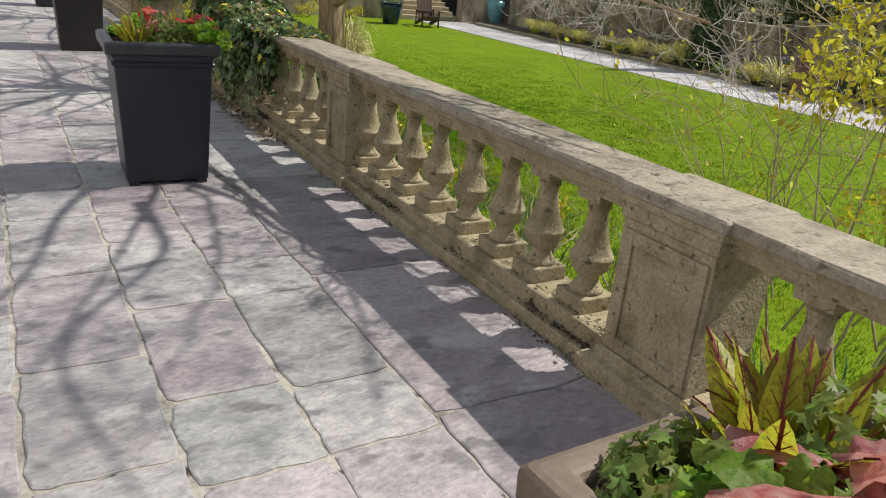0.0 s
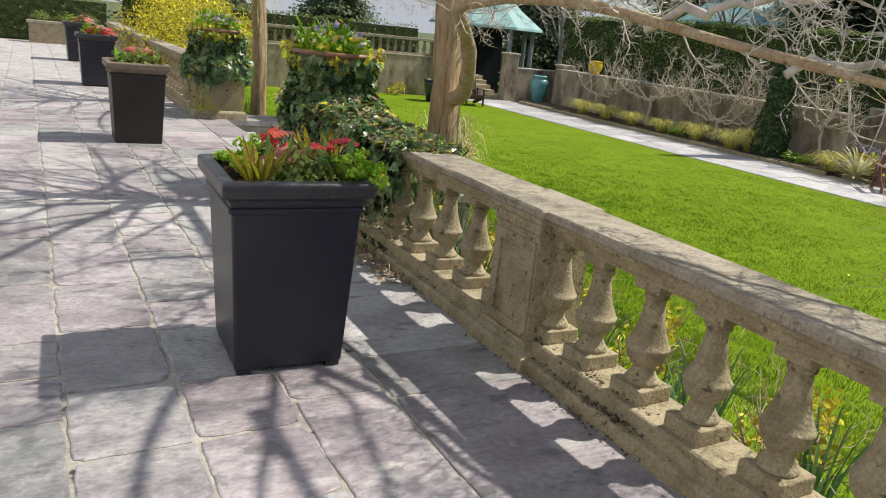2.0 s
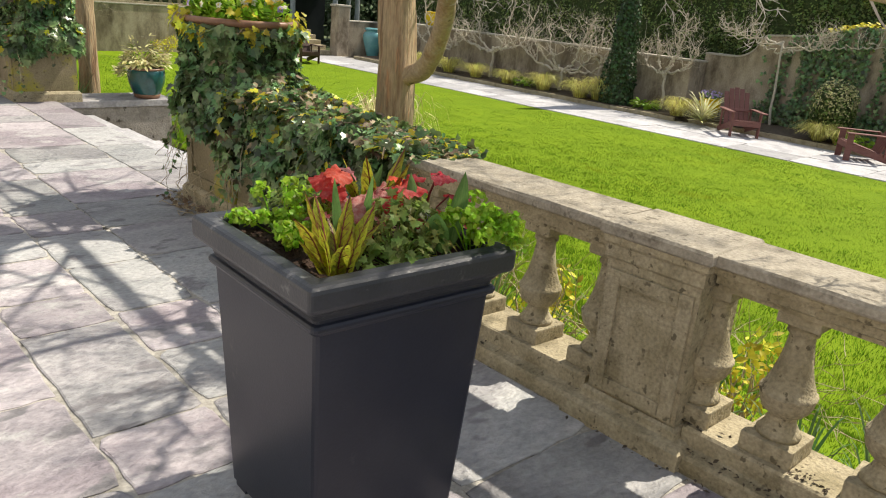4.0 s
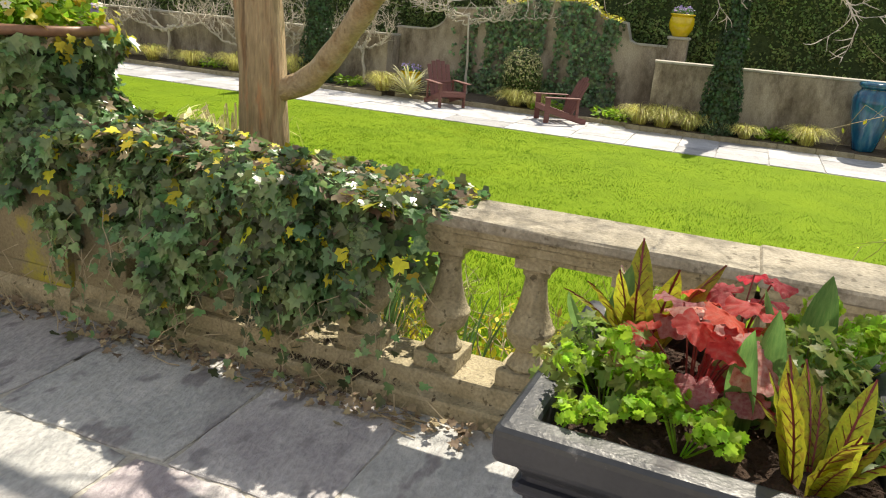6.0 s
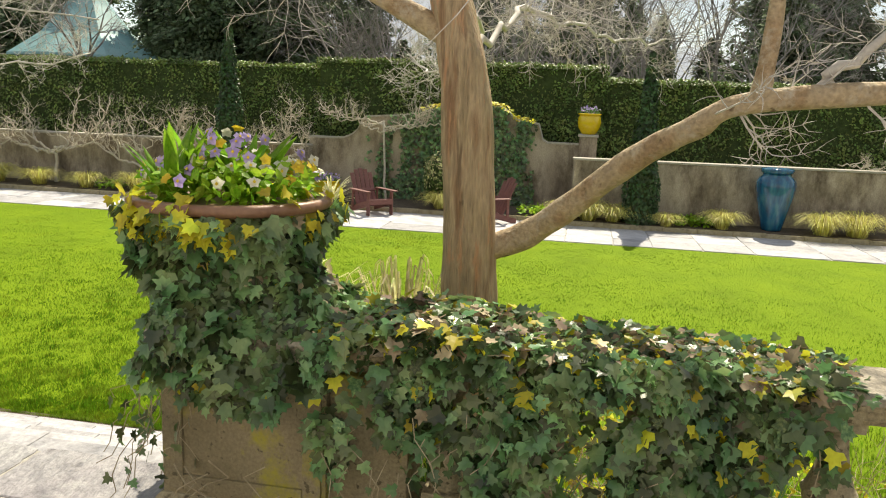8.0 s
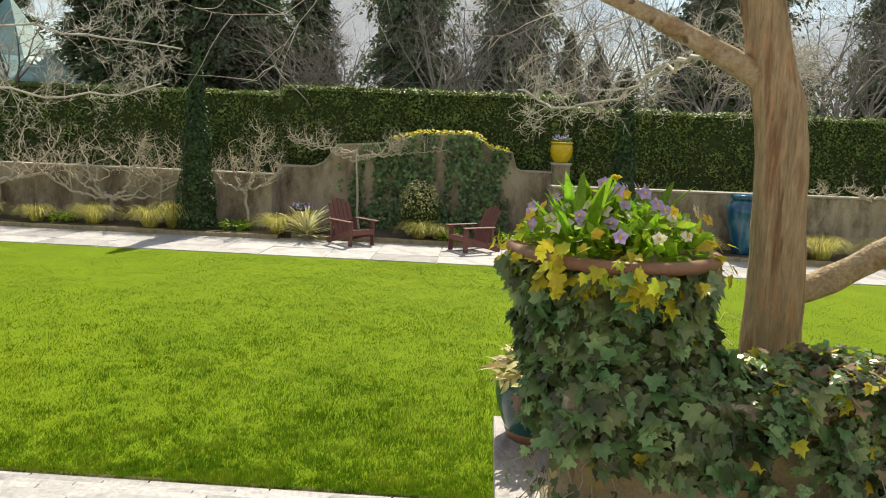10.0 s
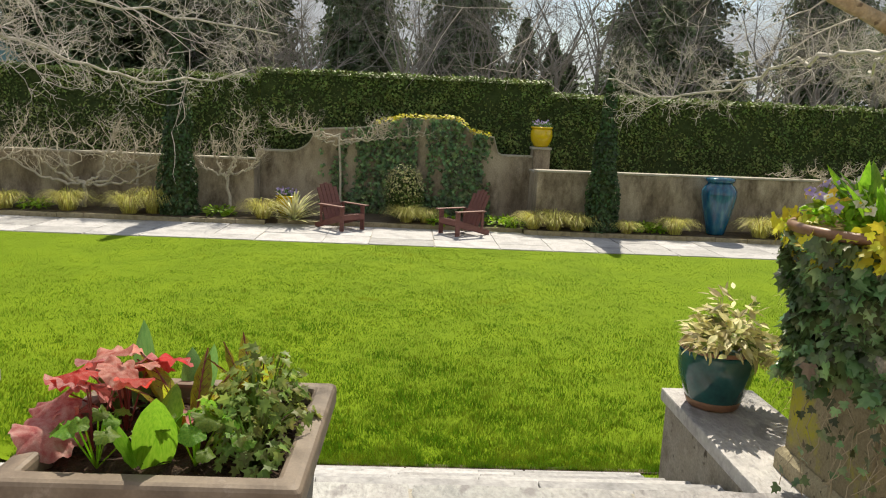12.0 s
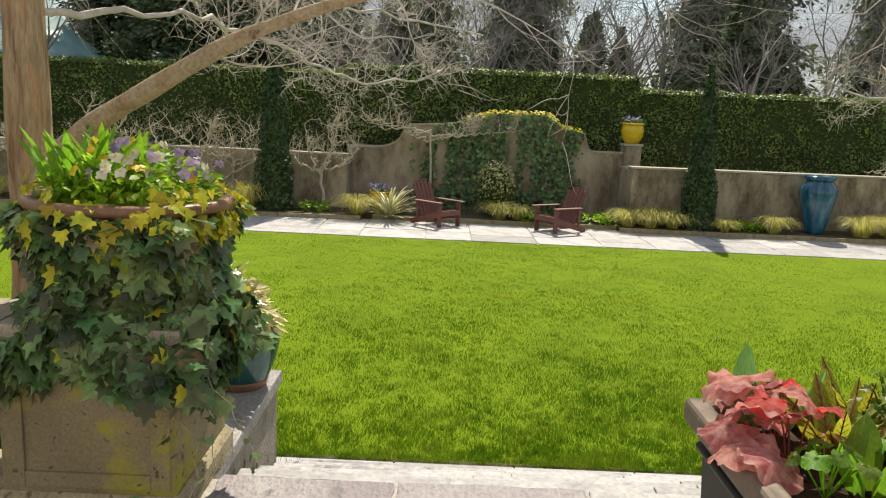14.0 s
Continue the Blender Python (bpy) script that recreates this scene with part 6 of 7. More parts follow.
# Adirondack chairs
def adirondack(mat, label):
    c = empty("adirondack_chair", 0, 0, 0, label, "chair", "garden chairs")
    for i in range(6):
        y = -0.30 + 0.115 * i
        z = 0.36 - 0.034 * i
        ob = box("seat_slat", -0.27, 0.27, -0.048, 0.048, -0.01, 0.012, mat, c, 0.004)
        ob.matrix_basis = pose(0, y, z, -16)
    for i in range(5):
        w = 0.052
        top = (0.80, 0.88, 0.91, 0.88, 0.80)[i]
        ob = box("back_slat", -w, w, -0.011, 0.011, 0.0, top, mat, c, 0.004)
        ob.matrix_basis = pose((i - 2) * 0.112, 0.27 + 0.0 * i, 0.17, -24, 0, (2 - i) * 1.2)
    for s in (-1, 1):
        box("arm", s * 0.36 - 0.065, s * 0.36 + 0.065, -0.42, 0.40, 0.545, 0.568, mat, c, 0.008)
        box("front_leg", s * 0.305 - 0.014, s * 0.305 + 0.014, -0.38, -0.26, 0, 0.545, mat, c, 0.004)
        vs = bmesh.new()
        lo = [vs.verts.new((s * 0.285 + sx * 0.013, y, z)) for sx in (-1, 1) for y, z in ((-0.37, 0.24), (-0.37, 0.37), (0.30, 0.18), (0.62, 0.10), (0.62, 0.0), (0.50, 0.0))]
        for q in ((0, 1, 2, 3, 4, 5), (11, 10, 9, 8, 7, 6)):
            vs.faces.new([lo[j] for j in q])
        for j in range(6):
            vs.faces.new((lo[j], lo[(j + 1) % 6], lo[6 + (j + 1) % 6], lo[6 + j]))
        bmesh.ops.recalc_face_normals(vs, faces=vs.faces[:])
        part("side_rail", vs, mat, c)
        box("back_post", s * 0.33 - 0.016, s * 0.33 + 0.016, 0.34, 0.40, 0.13, 0.545, mat, c, 0.004)
    ob = box("back_batten", -0.34, 0.34, -0.012, 0.012, -0.03, 0.03, mat, c, 0.004)
    ob.matrix_basis = pose(0, 0.40, 0.52, -24)
    box("apron", -0.29, 0.29, -0.385, -0.36, 0.25, 0.37, mat, c, 0.004)
    return c


chair = adirondack(MAROON, "maroon painted wooden garden armchair on the path")
# sits facing the lawn, turned a little inwards
chair.matrix_world = pose(17.05, 11.80, LOW + 0.012, 0, 0, -44)
copy_thing(chair, pose(16.90, 9.12, LOW + 0.012, 0, 0, -145))
dark_chair = adirondack(DARKWOOD, "dark wooden garden armchair at the end of the lawn")
dark_chair.matrix_world = pose(14.3, 25.6, LOW + 0.012, 0, 0, -10)


# grasses, yucca, small shrubs in the beds
def tuft(x, y, z, rad, height, n, mat, label, grp, seed, name="grass_clump", w=0.006, arch=2.65):
    g = np.random.default_rng(seed)
    p = empty(name, x, y, z, label, "grass", grp)
    a = g.uniform(0, 6.283, n)
    q = g.random(n)
    roots = np.stack([0.25 * rad * q * np.cos(a), 0.25 * rad * q * np.sin(a), 0 * a], 1)
    ln = np.stack([np.cos(a), np.sin(a), 0 * a], 1) * (rad * (0.35 + 0.75 * g.random(n)))[:, None]
    blades("foliage", roots, ln, height * g.uniform(0.7, 1.25, n), np.full(n, w), mat, p, 6, arch=arch)
    return p


GT = "arching clump of golden-green grass edging the bed"
ti = 0
for y, x, r in ((19.6, 17.7, 0.42), (18.2, 17.75, 0.5), (16.75, 17.62, 0.5), (13.7, 17.62, 0.45), (21.0, 17.75, 0.45), (22.3, 17.75, 0.5), (23.6, 17.8, 0.5),
                (10.35, 17.95, 0.42), (9.9, 17.95, 0.35), (7.35, 17.62, 0.42), (6.85, 17.6, 0.48), (6.3, 17.62, 0.40), (5.15, 17.45, 0.3), (3.95, 17.6, 0.42), (1.85, 17.6, 0.5), (1.15, 17.65, 0.55), (-0.4, 17.7, 0.5), (-2.0, 17.7, 0.5)):
    tuft(x - 0.1, y, BED, r * 1.5, 0.36 * r / 0.45, 460, GOLDGRASS, GT, "golden grasses", 100 + ti)
    ti += 1
tuft(17.65, 16.25, BED, 0.7, 0.5, 480, GOLDGRASS, "large bronze-gold grass clump by the clipped column", "golden grasses", 140)
tuft(17.62, 5.95, BED, 0.5, 0.34, 300, GOLDGRASS, "large golden grass clump beside a clipped column", "golden grasses", 141)
yuc = empty("yucca", 17.42, 12.95, BED, "variegated yucca with stiff cream-edged leaves", "yucca")
n = 95
a, e = rng.uniform(0, 6.283, n), np.arcsin(rng.uniform(0.02, 0.78, n))
ln = rng.uniform(0.65, 0.92, n)
blades("foliage", np.zeros((n, 3)), np.stack([np.cos(a) * np.cos(e), np.sin(a) * np.cos(e), 0 * a], 1) * ln[:, None], np.sin(e) * ln * 1.1, np.full(n, 0.034), YUCCA_M, yuc, 6, arch=1.45)
for y in (14.75, 8.1, 7.75, 4.6, 9.55, 19.0, 4.3):
    p = empty("leafy_perennial", 17.75, y, BED, "low fresh green perennial in the bed", "plant", "bed perennials")
    n = 130
    a, q = rng.uniform(0, 6.283, n), 0.33 * np.sqrt(rng.random(n))
    leaves("foliage", L_OVAL, np.stack([q * np.cos(a), q * np.sin(a), rng.uniform(0.02, 0.2, n)], 1), np.array([0, 0, 1.0]) + jitter(n, 0.5), np.stack([np.cos(a), np.sin(a), 0.5 + 0 * a], 1), rng.uniform(0.09, 0.17, n), PARSLEY, p)
# clipped round shrub between the chairs
sh = empty("clipped_shrub", 18.5, 10.42, BED, "rounded clipped shrub with pale leaf edges", "shrub")
n = 2600
a, cz = rng.uniform(0, 6.283, n), rng.uniform(-1, 1, n)
rr = np.sqrt(1 - cz ** 2) ** 0.6
pts = np.stack([0.46 * rr * np.cos(a), 0.46 * rr * np.sin(a), 0.62 + 0.60 * cz], 1) * (1 + 0.05 * rng.normal(0, 1, (n, 1)))
nor = np.stack([rr * np.cos(a), rr * np.sin(a), cz], 1)
top = rng.random(n) < np.clip(cz * 0.7 + 0.35, 0.05, 0.8)
leaves("foliage", L_OVAL, pts[~top], nor[~top] + jitter(int((~top).sum()), 0.4), jitter(int((~top).sum()), 1), rng.uniform(0.05, 0.08, int((~top).sum())), HEDGE, sh)
leaves("pale_foliage", L_OVAL, pts[top], nor[top] + jitter(int(top.sum()), 0.4), jitter(int(top.sum()), 1), rng.uniform(0.05, 0.08, int(top.sum())), CREAM, sh)
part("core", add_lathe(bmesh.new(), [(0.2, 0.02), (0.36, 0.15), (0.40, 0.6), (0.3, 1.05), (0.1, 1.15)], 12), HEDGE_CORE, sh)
# ivy on the curved wall
wi = empty("wall_ivy", 19.2, 10.2, BED, "dark ivy spreading over the curved garden wall", "ivy")
n = 9000
y = rng.uniform(8.25, 12.6, n)
z = rng.uniform(BED, 1.62, n)
prof_y, prof_z = np.array([p[0] for p in prof]), np.array([p[1] for p in prof])
cover = np.exp(-((y - 10.9) / 0.85) ** 4) * 1.0 + np.exp(-((y - 9.0) / 0.85) ** 4) * 0.85 + 0.35 * np.exp(-((y - 12.1) / 0.3) ** 2) * (z < 0.2) + 0.8 * (z < -0.35)
nz = np.sin(y * 3.7) * np.sin(z * 2.9 + 1) * 0.35 + np.sin(y * 11 + z * 1.2) * 0.35
cover = cover * (1 - 0.95 * np.exp(-((y - 9.95) / 0.12) ** 2) * (z > -0.2))
ok = (z < np.interp(y, prof_y, prof_z) - 0.0) & (rng.random(n) < cover * 0.85 + nz)
pts = np.stack([19.25 - rng.uniform(0.0, 0.09, n), y, z], 1)[ok] - (19.2, 10.2, BED)
k = len(pts)
leaves("foliage", L_IVY, pts, np.array([-1.0, 0, 0.3]) + jitter(k, 0.35), np.array([0, 0, -1.0]) + jitter(k, 0.5), rng.uniform(0.06, 0.11, k), IVY, wi)
n = 330
y = rng.uniform(8.3, 11.2, n)
pts = np.stack([rng.uniform(19.15, 19.6, n), y, np.interp(y, prof_y, prof_z) + rng.uniform(-0.03, 0.09, n)], 1) - (19.2, 10.2, BED)
leaves("top_foliage", L_IVY, pts, np.array([-0.3, 0, 1.0]) + jitter(n, 0.4), jitter(n, 1), rng.uniform(0.06, 0.10, n), FORSY, wi)


# bare espaliered branches over the walls
def espalier(x, y, z, seed, label, fork=0.55, reach=1.9, lift=1.2, arms=4, r0=0.055, bush=1.0):
    """A trunk that forks low into arms that run along the wall and turn up, with many crooked spurs."""
    e = empty("espalier", x, y, z, label, "shrub", "bare wall shrubs")
    r = random.Random(seed)
    vs, fs = [], []
    tr = [Vector((r.gauss(0, 0.015), r.gauss(0, 0.03), fork * i / 5)) for i in range(6)]
    tube(vs, fs, tr, [r0 * (1 - 0.06 * i) for i in range(6)], 8)
    mesh_ob("trunk", vs, fs, ESPALIER, e, smooth=True)
    for i in range(arms):
        s = (-1, 1)[i % 2]
        k = i // 2 / max(1, arms // 2 - 0.99)
        d, h = reach * r.uniform(0.75, 1.1) * (1 - 0.55 * min(1, k)), lift * r.uniform(0.7, 1.1) * (0.55 + 0.45 * min(1, k))
        q = tr[5] * (1 - 0.15 * r.random())
        pts = [q, q + Vector((-0.03, s * d * 0.22, h * 0.05)), q + Vector((-0.04, s * d * 0.45, h * (0.16 + r.uniform(-0.08, 0.1)))),
               q + Vector((-0.03, s * d * 0.66, h * 0.42)), q + Vector((r.uniform(-0.1, 0.1), s * d * 0.82, h * 0.72)), q + Vector((r.uniform(-0.15, 0.15), s * d, h))]
        line = [p + Vector((r.gauss(0, 0.012), r.gauss(0, 0.03), r.gauss(0, 0.03))) for p in spline(pts, 5)]
        m = len(line)
        rad = [r0 * (0.72 - 0.52 * j / (m - 1)) for j in range(m)]
        vs, fs = [], []
        tube(vs, fs, line, rad, 7)
        arm = mesh_ob("arm", vs, fs, ESPALIER, e, smooth=True)
        vs, fs = [], []
        for j in range(int(10 * bush)):
            c = r.randint(int(m * 0.45), m - 1)
            twigs(line[c], (r.uniform(-0.35, 0.25), r.uniform(-0.9, 0.9), r.uniform(0.1, 0.9)), r.uniform(0.3, 0.62) * (0.6 + 0.4 * lift), max(0.012, rad[c] * 0.7), r, vs, fs, 2, 0.85, 5, 0.3, (2, 4), 0.6, 6)
        tagged(mesh_ob("spur_tangle", vs, fs, ESPALIER, arm), kind="stuff")
    return e


espalier(18.25, 18.05, BED, 3, "gnarled bare espalier against the stained wall", 0.62, 2.2, 1.7, 6, 0.058)
espalier(18.4, 16.85, BED, 13, "gnarled bare espalier above the wall", 1.1, 1.3, 1.1, 4, 0.045)
espalier(18.3, 21.0, BED, 4, "gnarled bare espalier along the wall", 0.9, 2.1, 1.4, 6, 0.055)
espalier(18.28, 14.7, BED, 5, "bare pruned branches beside the wall corner", 1.0, 1.0, 1.3, 5, 0.045, 1.2)
espalier(18.98, 12.05, BED, 6, "bare climber trained over the curved wall", 2.0, 2.1, 0.5, 6, 0.034, 1.0)
espalier(18.6, -0.3, BED + 1.3, 8, "bare branches lying along the wall coping", 0.06, 1.6, 0.35, 4, 0.04, 0.8)
espalier(18.3, 23.7, BED, 9, "bare espalier near the end of the wall", 0.7, 1.7, 1.5, 4)


# ---- trees and buildings beyond the hedge ----
def conifer(height, rad, seed, label, dens=2600):
    c = empty("conifer", 0, 0, 0, label, "tree", "tall conifers")
    g = np.random.default_rng(seed)
    vs, fs = [], []
    tube(vs, fs, [(0, 0, 0), (0, 0, height * 0.5), (0, 0, height)], [0.22, 0.14, 0.02], 8)
    mesh_ob("trunk", vs, fs, TWIG, c)
    P, N, T, Sz = [], [], [], []
    tiers = int(height * 3.2)
    for i in range(tiers):
        t = (i + 0.3) / tiers
        zc = height * (0.06 + 0.93 * t)
        R = rad * 1.12 * (1 - t) ** 0.62 * g.uniform(0.75, 1.1)
        for b in range(int(5 + 6 * (1 - t))):
            a = g.uniform(0, 6.283)
            L = R * g.uniform(0.55, 1.1)
            m = max(6, int(dens / tiers / 1.5))
            u = g.uniform(0.15, 1.0, m)
            spread = 0.22 * L
            P.append(np.stack([np.cos(a) * L * u + g.normal(0, spread * 0.5, m), np.sin(a) * L * u + g.normal(0, spread * 0.5, m), zc - 0.28 * L * u ** 1.6 + g.normal(0, 0.10, m)], 1))
            N.append(np.stack([0.3 * np.cos(a) + 0 * u, 0.3 * np.sin(a) + 0 * u, 1 + 0 * u], 1) + g.normal(0, 0.5, (m, 3)))
            T.append(np.stack([np.cos(a) + 0 * u, np.sin(a) + 0 * u, -0.45 + 0 * u], 1) + g.normal(0, 0.45, (m, 3)))
            Sz.append(g.uniform(0.12, 0.28, m) * (0.6 + 0.4 * (1 - t)) * (2.1 - 1.2 * u))
    leaves("crown", L_LANCE, np.concatenate(P), np.concatenate(N), np.concatenate(T), np.concatenate(Sz), CONIFER, c, 2.6)
    return c


con_a = conifer(12.5, 3.5, 21, "tall dark green conifer behind the hedge", 14000)
con_b = conifer(14.0, 3.3, 22, "very tall dark conifer with drooping branches", 9500)
con_c = conifer(9.5, 2.0, 23, "narrow dark conifer behind the hedge", 6000)
con_a.matrix_world = pose(27.0, 17.6, LOW, 0, 0, 20)
con_b.matrix_world = pose(44.0, 13.4, LOW, 0, 0, 50)
con_c.matrix_world = pose(30.0, 15.9, LOW, 0, 0, 0)
con_a.scale, con_b.scale = (0.95, 0.95, 1.0), (1.1, 1.1, 1.9)
for src, x, y, rz, s in ((con_b, 44.0, 7.6, 120, (1.05, 1.85)), (con_a, 44.0, -4.2, 200, (1.6, 2.0)), (con_b, 44.0, -13.6, 40, (1.1, 1.9)), (con_a, 32.0, 21.5, 10, 1.05), (con_b, 26.5, 20.5, 310, 0.9), (con_c, 33.0, 5.6, 90, 0.75),
                         (con_c, 35.0, 7.2, 70, 0.7), (con_c, 31.0, 0.0, 140, 0.9), (con_a, 29.0, -9.0, 33, 0.9), (con_b, 36.0, 27.5, 15, 1.0), (con_a, 34.0, 31.0, 95, 0.9), (con_c, 31.0, 33.5, 60, 1.3),
                         (con_b, 36.0, 36.0, 160, 1.0), (con_a, 24.5, 36.5, 270, 1.0), (con_b, 15.0, 43.0, 20, 0.9), (con_a, 8.0, 42.0, 66, 1.0), (con_c, 36.0, 12.0, 12, 0.8), (con_a, 0.0, 44.0, 80, 0.9),
                         (con_c, 31.0, 25.0, 150, 1.1), (con_b, 31.0, -15.0, 20, 0.9), (con_c, 34.0, 4.2, 33, 0.7), (con_c, 38.0, 5.0, 99, 0.8), (con_a, 41.0, 6.5, 11, 0.6)) + tuple((con_c, 58.0 + 3 * (i % 3), -34 + 4.6 * i, 37 * i, (1.5, 0.78 + 0.1 * (i * 7 % 4))) for i in range(17)):
    cp = copy_thing(src, pose(x, y, LOW, 0, 0, rz))
    wide, tall = s if isinstance(s, tuple) else (s, s)
    cp.scale = (wide, wide, tall)


def far_tree(x, y, height, seed):
    t = empty("bare_tree", x, y, LOW, "leafless grey-brown tree beyond the hedge", "tree", "far bare trees")
    r = random.Random(seed)
    vs, fs = [], []
    tube(vs, fs, [(0, 0, 0), (0.1, 0, height * 0.3), (0, 0.1, height * 0.6)], [0.14, 0.11, 0.06], 6)
    for i in range(10):
        a = r.uniform(0, 6.28)
        twigs((0, 0, height * r.uniform(0.25, 0.6)), (math.cos(a) * 0.6, math.sin(a) * 0.6, 1.0), height * 0.42, 0.05, r, vs, fs, 3, 0.28, 4, 0.12, (3, 5), 0.6, 4)
    tagged(mesh_ob("bare_crown", vs, fs, FARTWIG, t), kind="stuff")
    return t


for x, y, h, sd in ((25.5, 10.6, 7.0, 1), (26.0, 7.8, 6.5, 2), (25.0, 1.8, 6.5, 3), (25.5, -3.5, 7.0, 4), (24.5, 15.2, 6.0, 5), (24.0, 14.2, 6.0, 13), (25.0, 13.6, 6.5, 14), (24.5, -2.0, 6.5, 15), (26.0, 25.5, 6.5, 6), (33.0, 10.4, 7.0, 7), (30.0, 0.0, 7.0, 8), (22.5, 32.0, 6.0, 9), (27.0, 5.2, 7.5, 10), (28.0, 6.4, 7.5, 11), (26.5, -6.0, 7.0, 12), (36.0, 3.4, 10.0, 16), (37.0, 1.4, 10.5, 17), (38.0, 5.2, 10.0, 18), (36.0, -1.0, 9.5, 19), (40.0, -8.0, 10.5, 20), (38.0, -11.0, 10.0, 21), (37.0, 10.0, 9.5, 22)):
    far_tree(x, y, h, sd)

# small building with a green copper spire
sp = empty("pavilion", 30.0, 28.0, LOW, "small building with a verdigris copper roof behind the hedge", "building", "copper-roofed pavilions")
part("roof", add_lathe(bmesh.new(), [(3.2, 3.9), (3.15, 4.0), (1.9, 4.9), (0.9, 6.1), (0.12, 7.2)], 8), COPPER, sp, "verdigris copper roof")
part("wall", add_lathe(bmesh.new(), [(2.7, -0.2), (2.7, 3.9)], 8), PLAIN_RENDER, sp)
sp2 = empty("pavilion", 18.9, 33.0, LOW, "open garden pavilion with a verdigris copper roof", "building", "copper-roofed pavilions")
part("roof", add_lathe(bmesh.new(), [(2.7, 2.75), (2.66, 2.85), (1.6, 3.6), (0.2, 4.9)], 8), COPPER, sp2, "verdigris copper roof")
for i in range(8):
    a = 2 * math.pi * i / 8
    part("column", add_lathe(bmesh.new(), [(0.13, -0.2), (0.11, 0.1), (0.10, 2.75)], 10, 2.25 * math.cos(a), 2.25 * math.sin(a)), GREYWOOD, sp2)
box("back_wall", -1.8, 1.8, 1.2, 1.4, -0.2, 2.75, DARKGLASS, sp2, 0.0, "dark glazed back")
# walls and steps at the end of the lawn
wall_block("wall_end", 6.0, 14.2, 28.3, 28.7, 0.45, "low rendered wall at the end of the lawn")
wall_block("wall_end", 17.6, 20.4, 28.0, 28.4, 0.30, "low rendered wall beside the garden steps")
# balustrade standing on the end wall
eb = empty("balustrade", 10.1, 28.5, 0.45, "pale stone balustrade on the wall at the end of the lawn", "balustrade", "terrace balustrades", kind="structure")
box("base_course", -4.1, 4.1, -0.14, 0.14, 0.0, 0.07, STONE, eb, 0.008)
box("coping_stone", -4.1, 4.1, -0.15, 0.15, 0.52, 0.62, STONE_TOP, eb, 0.012)
slim = None
for i in range(27):
    if slim is None:
        bm = add_lathe(bmesh.new(), [(0.07, 0.0), (0.045, 0.05), (0.085, 0.14), (0.06, 0.24), (0.04, 0.36), (0.06, 0.45)], 10)
        slim = part("baluster", bm, STONE, eb, smooth=True)
        slim.location = (-3.9, 0, 0.07)
    else:
        ob = new("baluster", slim.data)
        ob.parent, ob.location = eb, (-3.9 + 0.3 * i, 0, 0.07)
for x, y, h in ((14.3, 28.4, 0.95), (17.4, 28.2, 0.85), (18.9, 26.6, 0.62)):
    gp = empty("gate_pier", x, y, LOW, "square stone pier at the end of the garden", "pier", "garden piers", kind="structure")
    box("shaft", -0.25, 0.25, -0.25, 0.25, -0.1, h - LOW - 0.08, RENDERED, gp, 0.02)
    box("cap", -0.29, 0.29, -0.29, 0.29, h - LOW - 0.08, h - LOW, RENDER_CAP, gp, 0.02)
gs = empty("far_steps", 15.8, 28.3, LOW, "stone steps at the end of the garden path", "steps", kind="structure")
for i in range(5):
    box("step", -1.3, 1.3, 0.35 * i, 2.2, 0.0, 0.16 * (i + 1), STONE, gs, 0.01)
# terrace end: low stone planter wall
tw = empty("terrace_end_wall", 1.5, 26.7, 0, "low carved stone planter wall closing the terrace", "wall", kind="structure")
box("body", -0.9, 0.95, -0.2, 0.2, -0.02, 0.52, STONE, tw, 0.01)
box("coping", -0.95, 1.0, -0.25, 0.25, 0.52, 0.60, STONE_TOP, tw, 0.012)


# ---- shrubs at the terrace edge ----
def yellow_shrub(x, y, z, r, height, n, seed, label, mat=FORSY, sz=(0.04, 0.08)):
    s = empty("yellow_shrub", x, y, z, label, "shrub", "yellow shrubs")
    g = np.random.default_rng(seed)
    rd = random.Random(seed)
    a, c = g.uniform(0, 6.283, n), g.uniform(-0.9, 1, n)
    q = np.sqrt(1 - c ** 2) * g.uniform(0.5, 1.05, n)
    pts = np.stack([r * q * np.cos(a), r * q * np.sin(a), height * (0.55 + 0.5 * c * g.uniform(0.6, 1, n))], 1)
    pts += 0.10 * np.sin(pts[:, [1, 2, 0]] * 9)
    leaves("foliage", L_OVAL, pts, jitter(n, 1) + (-0.4, -0.3, 0.5), jitter(n, 0.8) + (0, 0, 0.5), g.uniform(*sz, n), mat, s)
    vs, fs = [], []
    for i in range(12):
        b = rd.uniform(0, 6.28)
        twigs((0, 0, 0), (math.cos(b) * 0.5, math.sin(b) * 0.5, 1), height * 0.9, 0.012, rd, vs, fs, 2, 0.3, 4)
    mesh_ob("stalk_tangle", vs, fs, VINE, s)
    return s


yellow_shrub(3.5, 17.6, -0.5, 1.1, 2.2, 6500, 3, "yellow-leaved shrub behind the far balustrade")
yellow_shrub(3.5, 20.5, -0.5, 1.2, 2.3, 6500, 4, "golden shrub behind the far balustrade")
yellow_shrub(10.5, 27.6, LOW, 0.5, 0.5, 500, 5, "small yellow shrub at the end of the lawn")
yellow_shrub(12.4, 27.8, LOW, 0.4, 0.4, 400, 6, "small yellow shrub against the end wall")
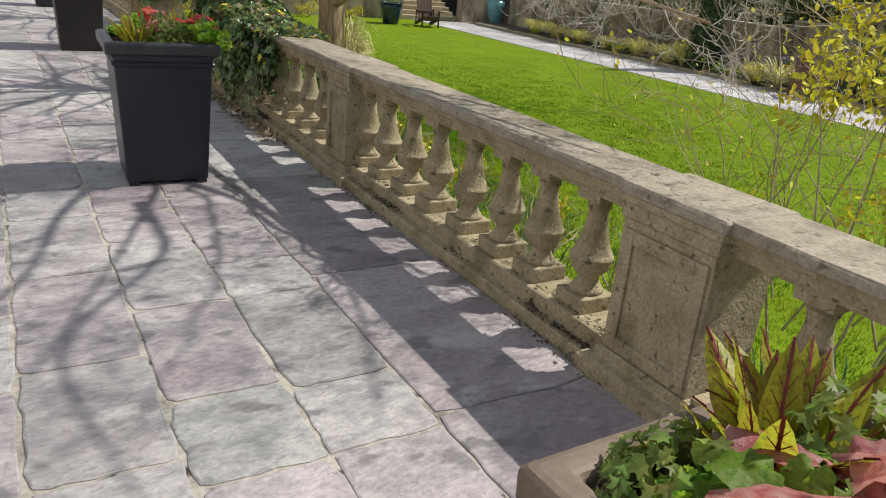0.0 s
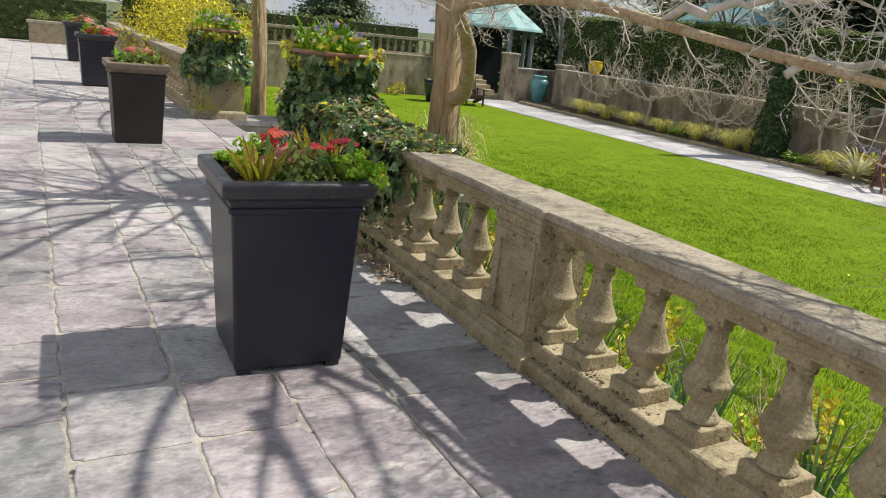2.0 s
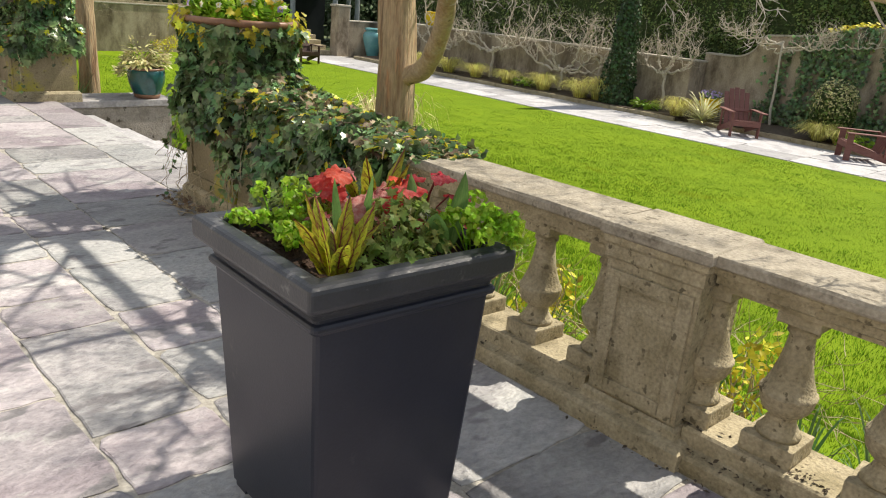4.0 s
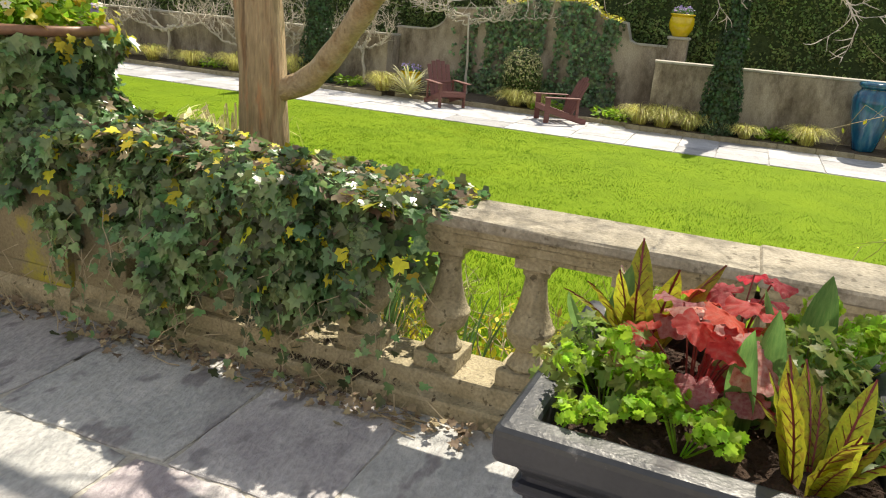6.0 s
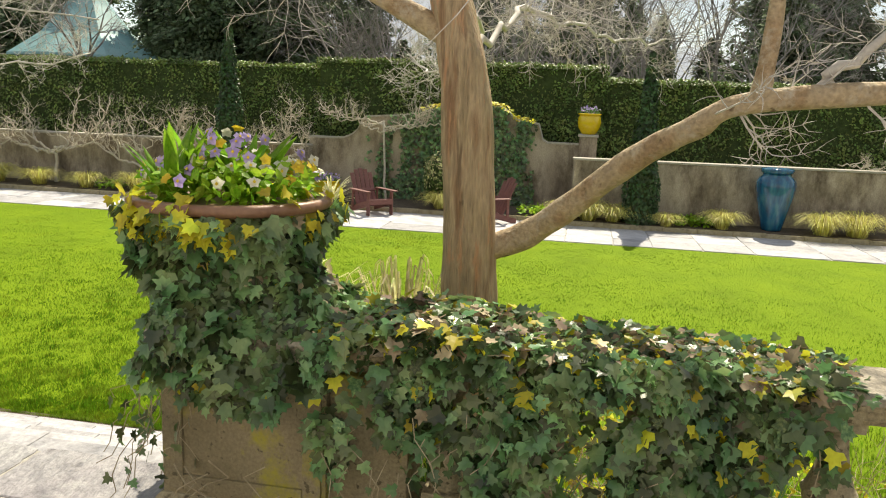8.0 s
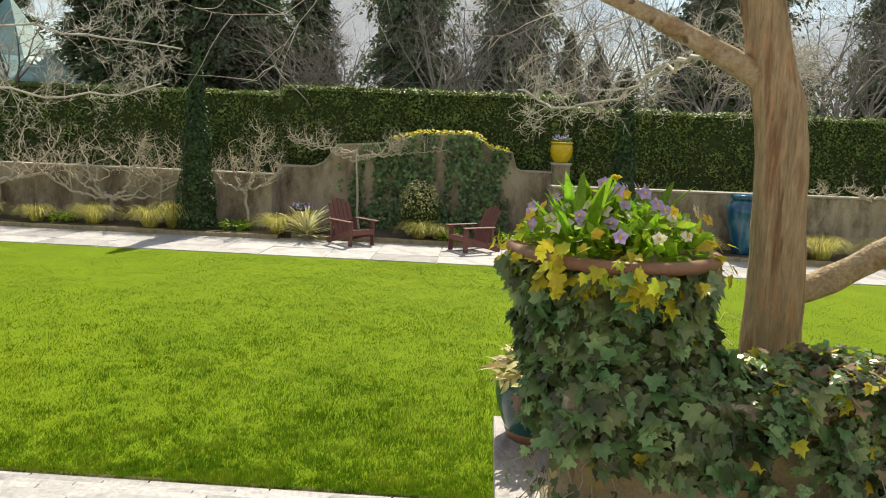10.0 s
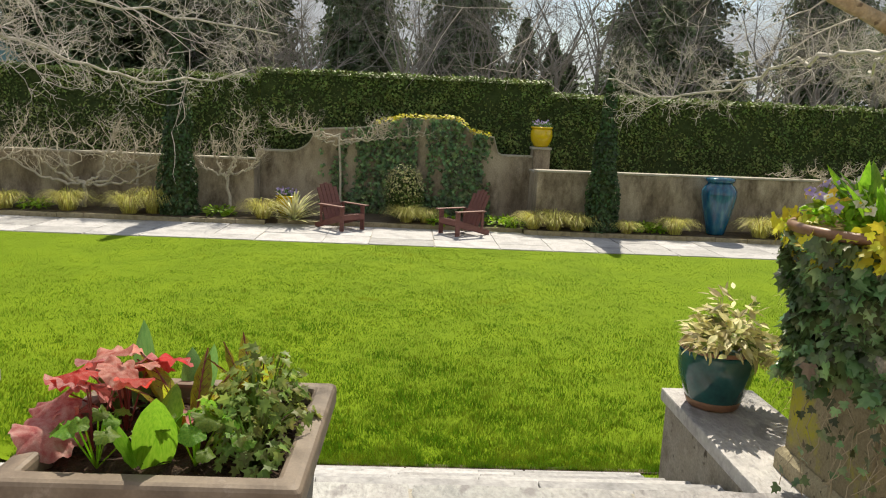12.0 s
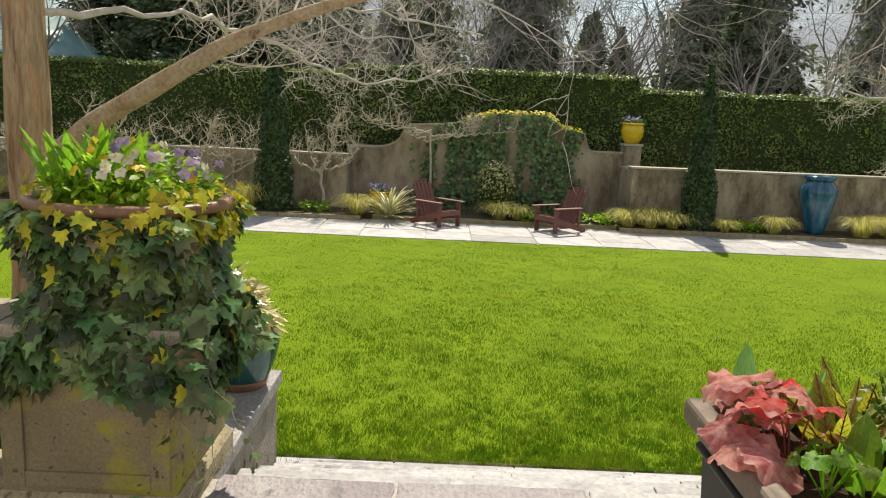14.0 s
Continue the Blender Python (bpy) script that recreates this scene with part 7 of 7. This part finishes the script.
# leggy shrub with few fresh leaves behind the balustrade near the start
ls = empty("budding_shrub", 4.45, 2.5, -0.4, "leggy twiggy shrub with fresh yellow-green leaves", "shrub")
rd = random.Random(77)
vs, fs = [], []
for i in range(22):
    b = rd.uniform(0, 6.28)
    twigs((rd.gauss(0, 0.25), rd.gauss(0, 0.45), 0), (math.cos(b) * 0.38, math.sin(b) * 0.38, 1), rd.uniform(1.0, 1.7), 0.009, rd, vs, fs, 3, 0.26, 4, 0.1, (2, 4))
mesh_ob("stalk_tangle", vs, fs, VINE, ls)
sv = np.array(vs)
hi = sv[(sv[:, 2] > 0.6)]
pick = hi[rng.integers(0, len(hi), 700)] + jitter(700, 0.02)
leaves("foliage", L_OVAL, pick, jitter(700, 1), jitter(700, 0.7) + (0, 0, 0.5), rng.uniform(0.018, 0.042, 700), FORSY, ls)
n = 2600
knots = np.stack([rng.normal(0.08, 0.36, 70), rng.normal(0.0, 0.32, 70), rng.normal(1.58, 0.24, 70)], 1)
cl = knots[rng.integers(0, 70, n)] + jitter(n, 0.07)
leaves("yellow_foliage", L_OVAL, cl, jitter(n, 1), jitter(n, 0.7) + (0, 0, 0.3), rng.uniform(0.03, 0.062, n), FORSY, ls)

# bulbs and low plants at the foot of the balustrade
gi = 0
for y in np.arange(0.4, 7.6, 0.42):
    x = 3.16 + 0.14 * math.sin(y * 7)
    hgt = 0.55 + 0.12 * math.sin(y * 5)
    tuft(x, y, -0.50, 0.22, hgt, 42, DAFF, "upright clump of green bulb leaves behind the balustrade", "bulb clumps", 300 + gi, "bulb_clump", 0.010, 1.5)
    gi += 1
for y, x in ((4.05, 3.5), (5.55, 3.35), (5.0, 3.45), (6.1, 3.4), (6.6, 3.3), (6.9, 3.7), (3.2, 3.6)):
    yellow_shrub(x, y, -0.5, 0.26, 0.55, 330, 400 + gi, "low yellow-green plant behind the balustrade", FORSY, (0.03, 0.06))
    gi += 1
tuft(3.75, 7.9, -0.4, 0.35, 0.95, 260, CREAM, "cream feathery grass beside the tree trunk", "pale grasses", 501, "pale_grass", 0.008, 2.2)
tuft(3.6, 8.0, -0.4, 0.3, 0.7, 220, CREAM, "cream feathery grass beside the tree trunk", "pale grasses", 502, "pale_grass", 0.008, 2.2)
for y in np.arange(13.5, 16, 0.4):
    tuft(3.3, float(y), -0.5, 0.3, 0.6, 60, DAFF, "grey-green clump behind the far balustrade", "bulb clumps", 600 + int(y * 10), "bulb_clump", 0.010, 1.5)

# planting that closes the far end of the terrace and lawn
leafy_box("hedge", "informal green hedge at the far end of the garden", 3.4, 14.0, 29.6, 30.6, 1.5, 6000, 31, group="clipped hedges")
leafy_box("hedge", "green planting beyond the end of the terrace", -5.5, 2.8, 28.6, 29.8, 1.3, 5000, 32, group="clipped hedges")
for x, y, sd in ((0.9, 26.7, 1), (1.5, 26.7, 2), (2.1, 26.7, 3)):
    cut_leaf(x, y, 0.60, 800 + sd, 160, 0.3, 0.3)
cut_leaf(13.1, 26.2, LOW + 0.70, 810, 150, 0.32, 0.25)


# ---- flagstones nearest the walk ----
for s in NEAR_STONES:
    pave(terrace, s[0], s[1], s[2], s[3], 0.0, FLAG)
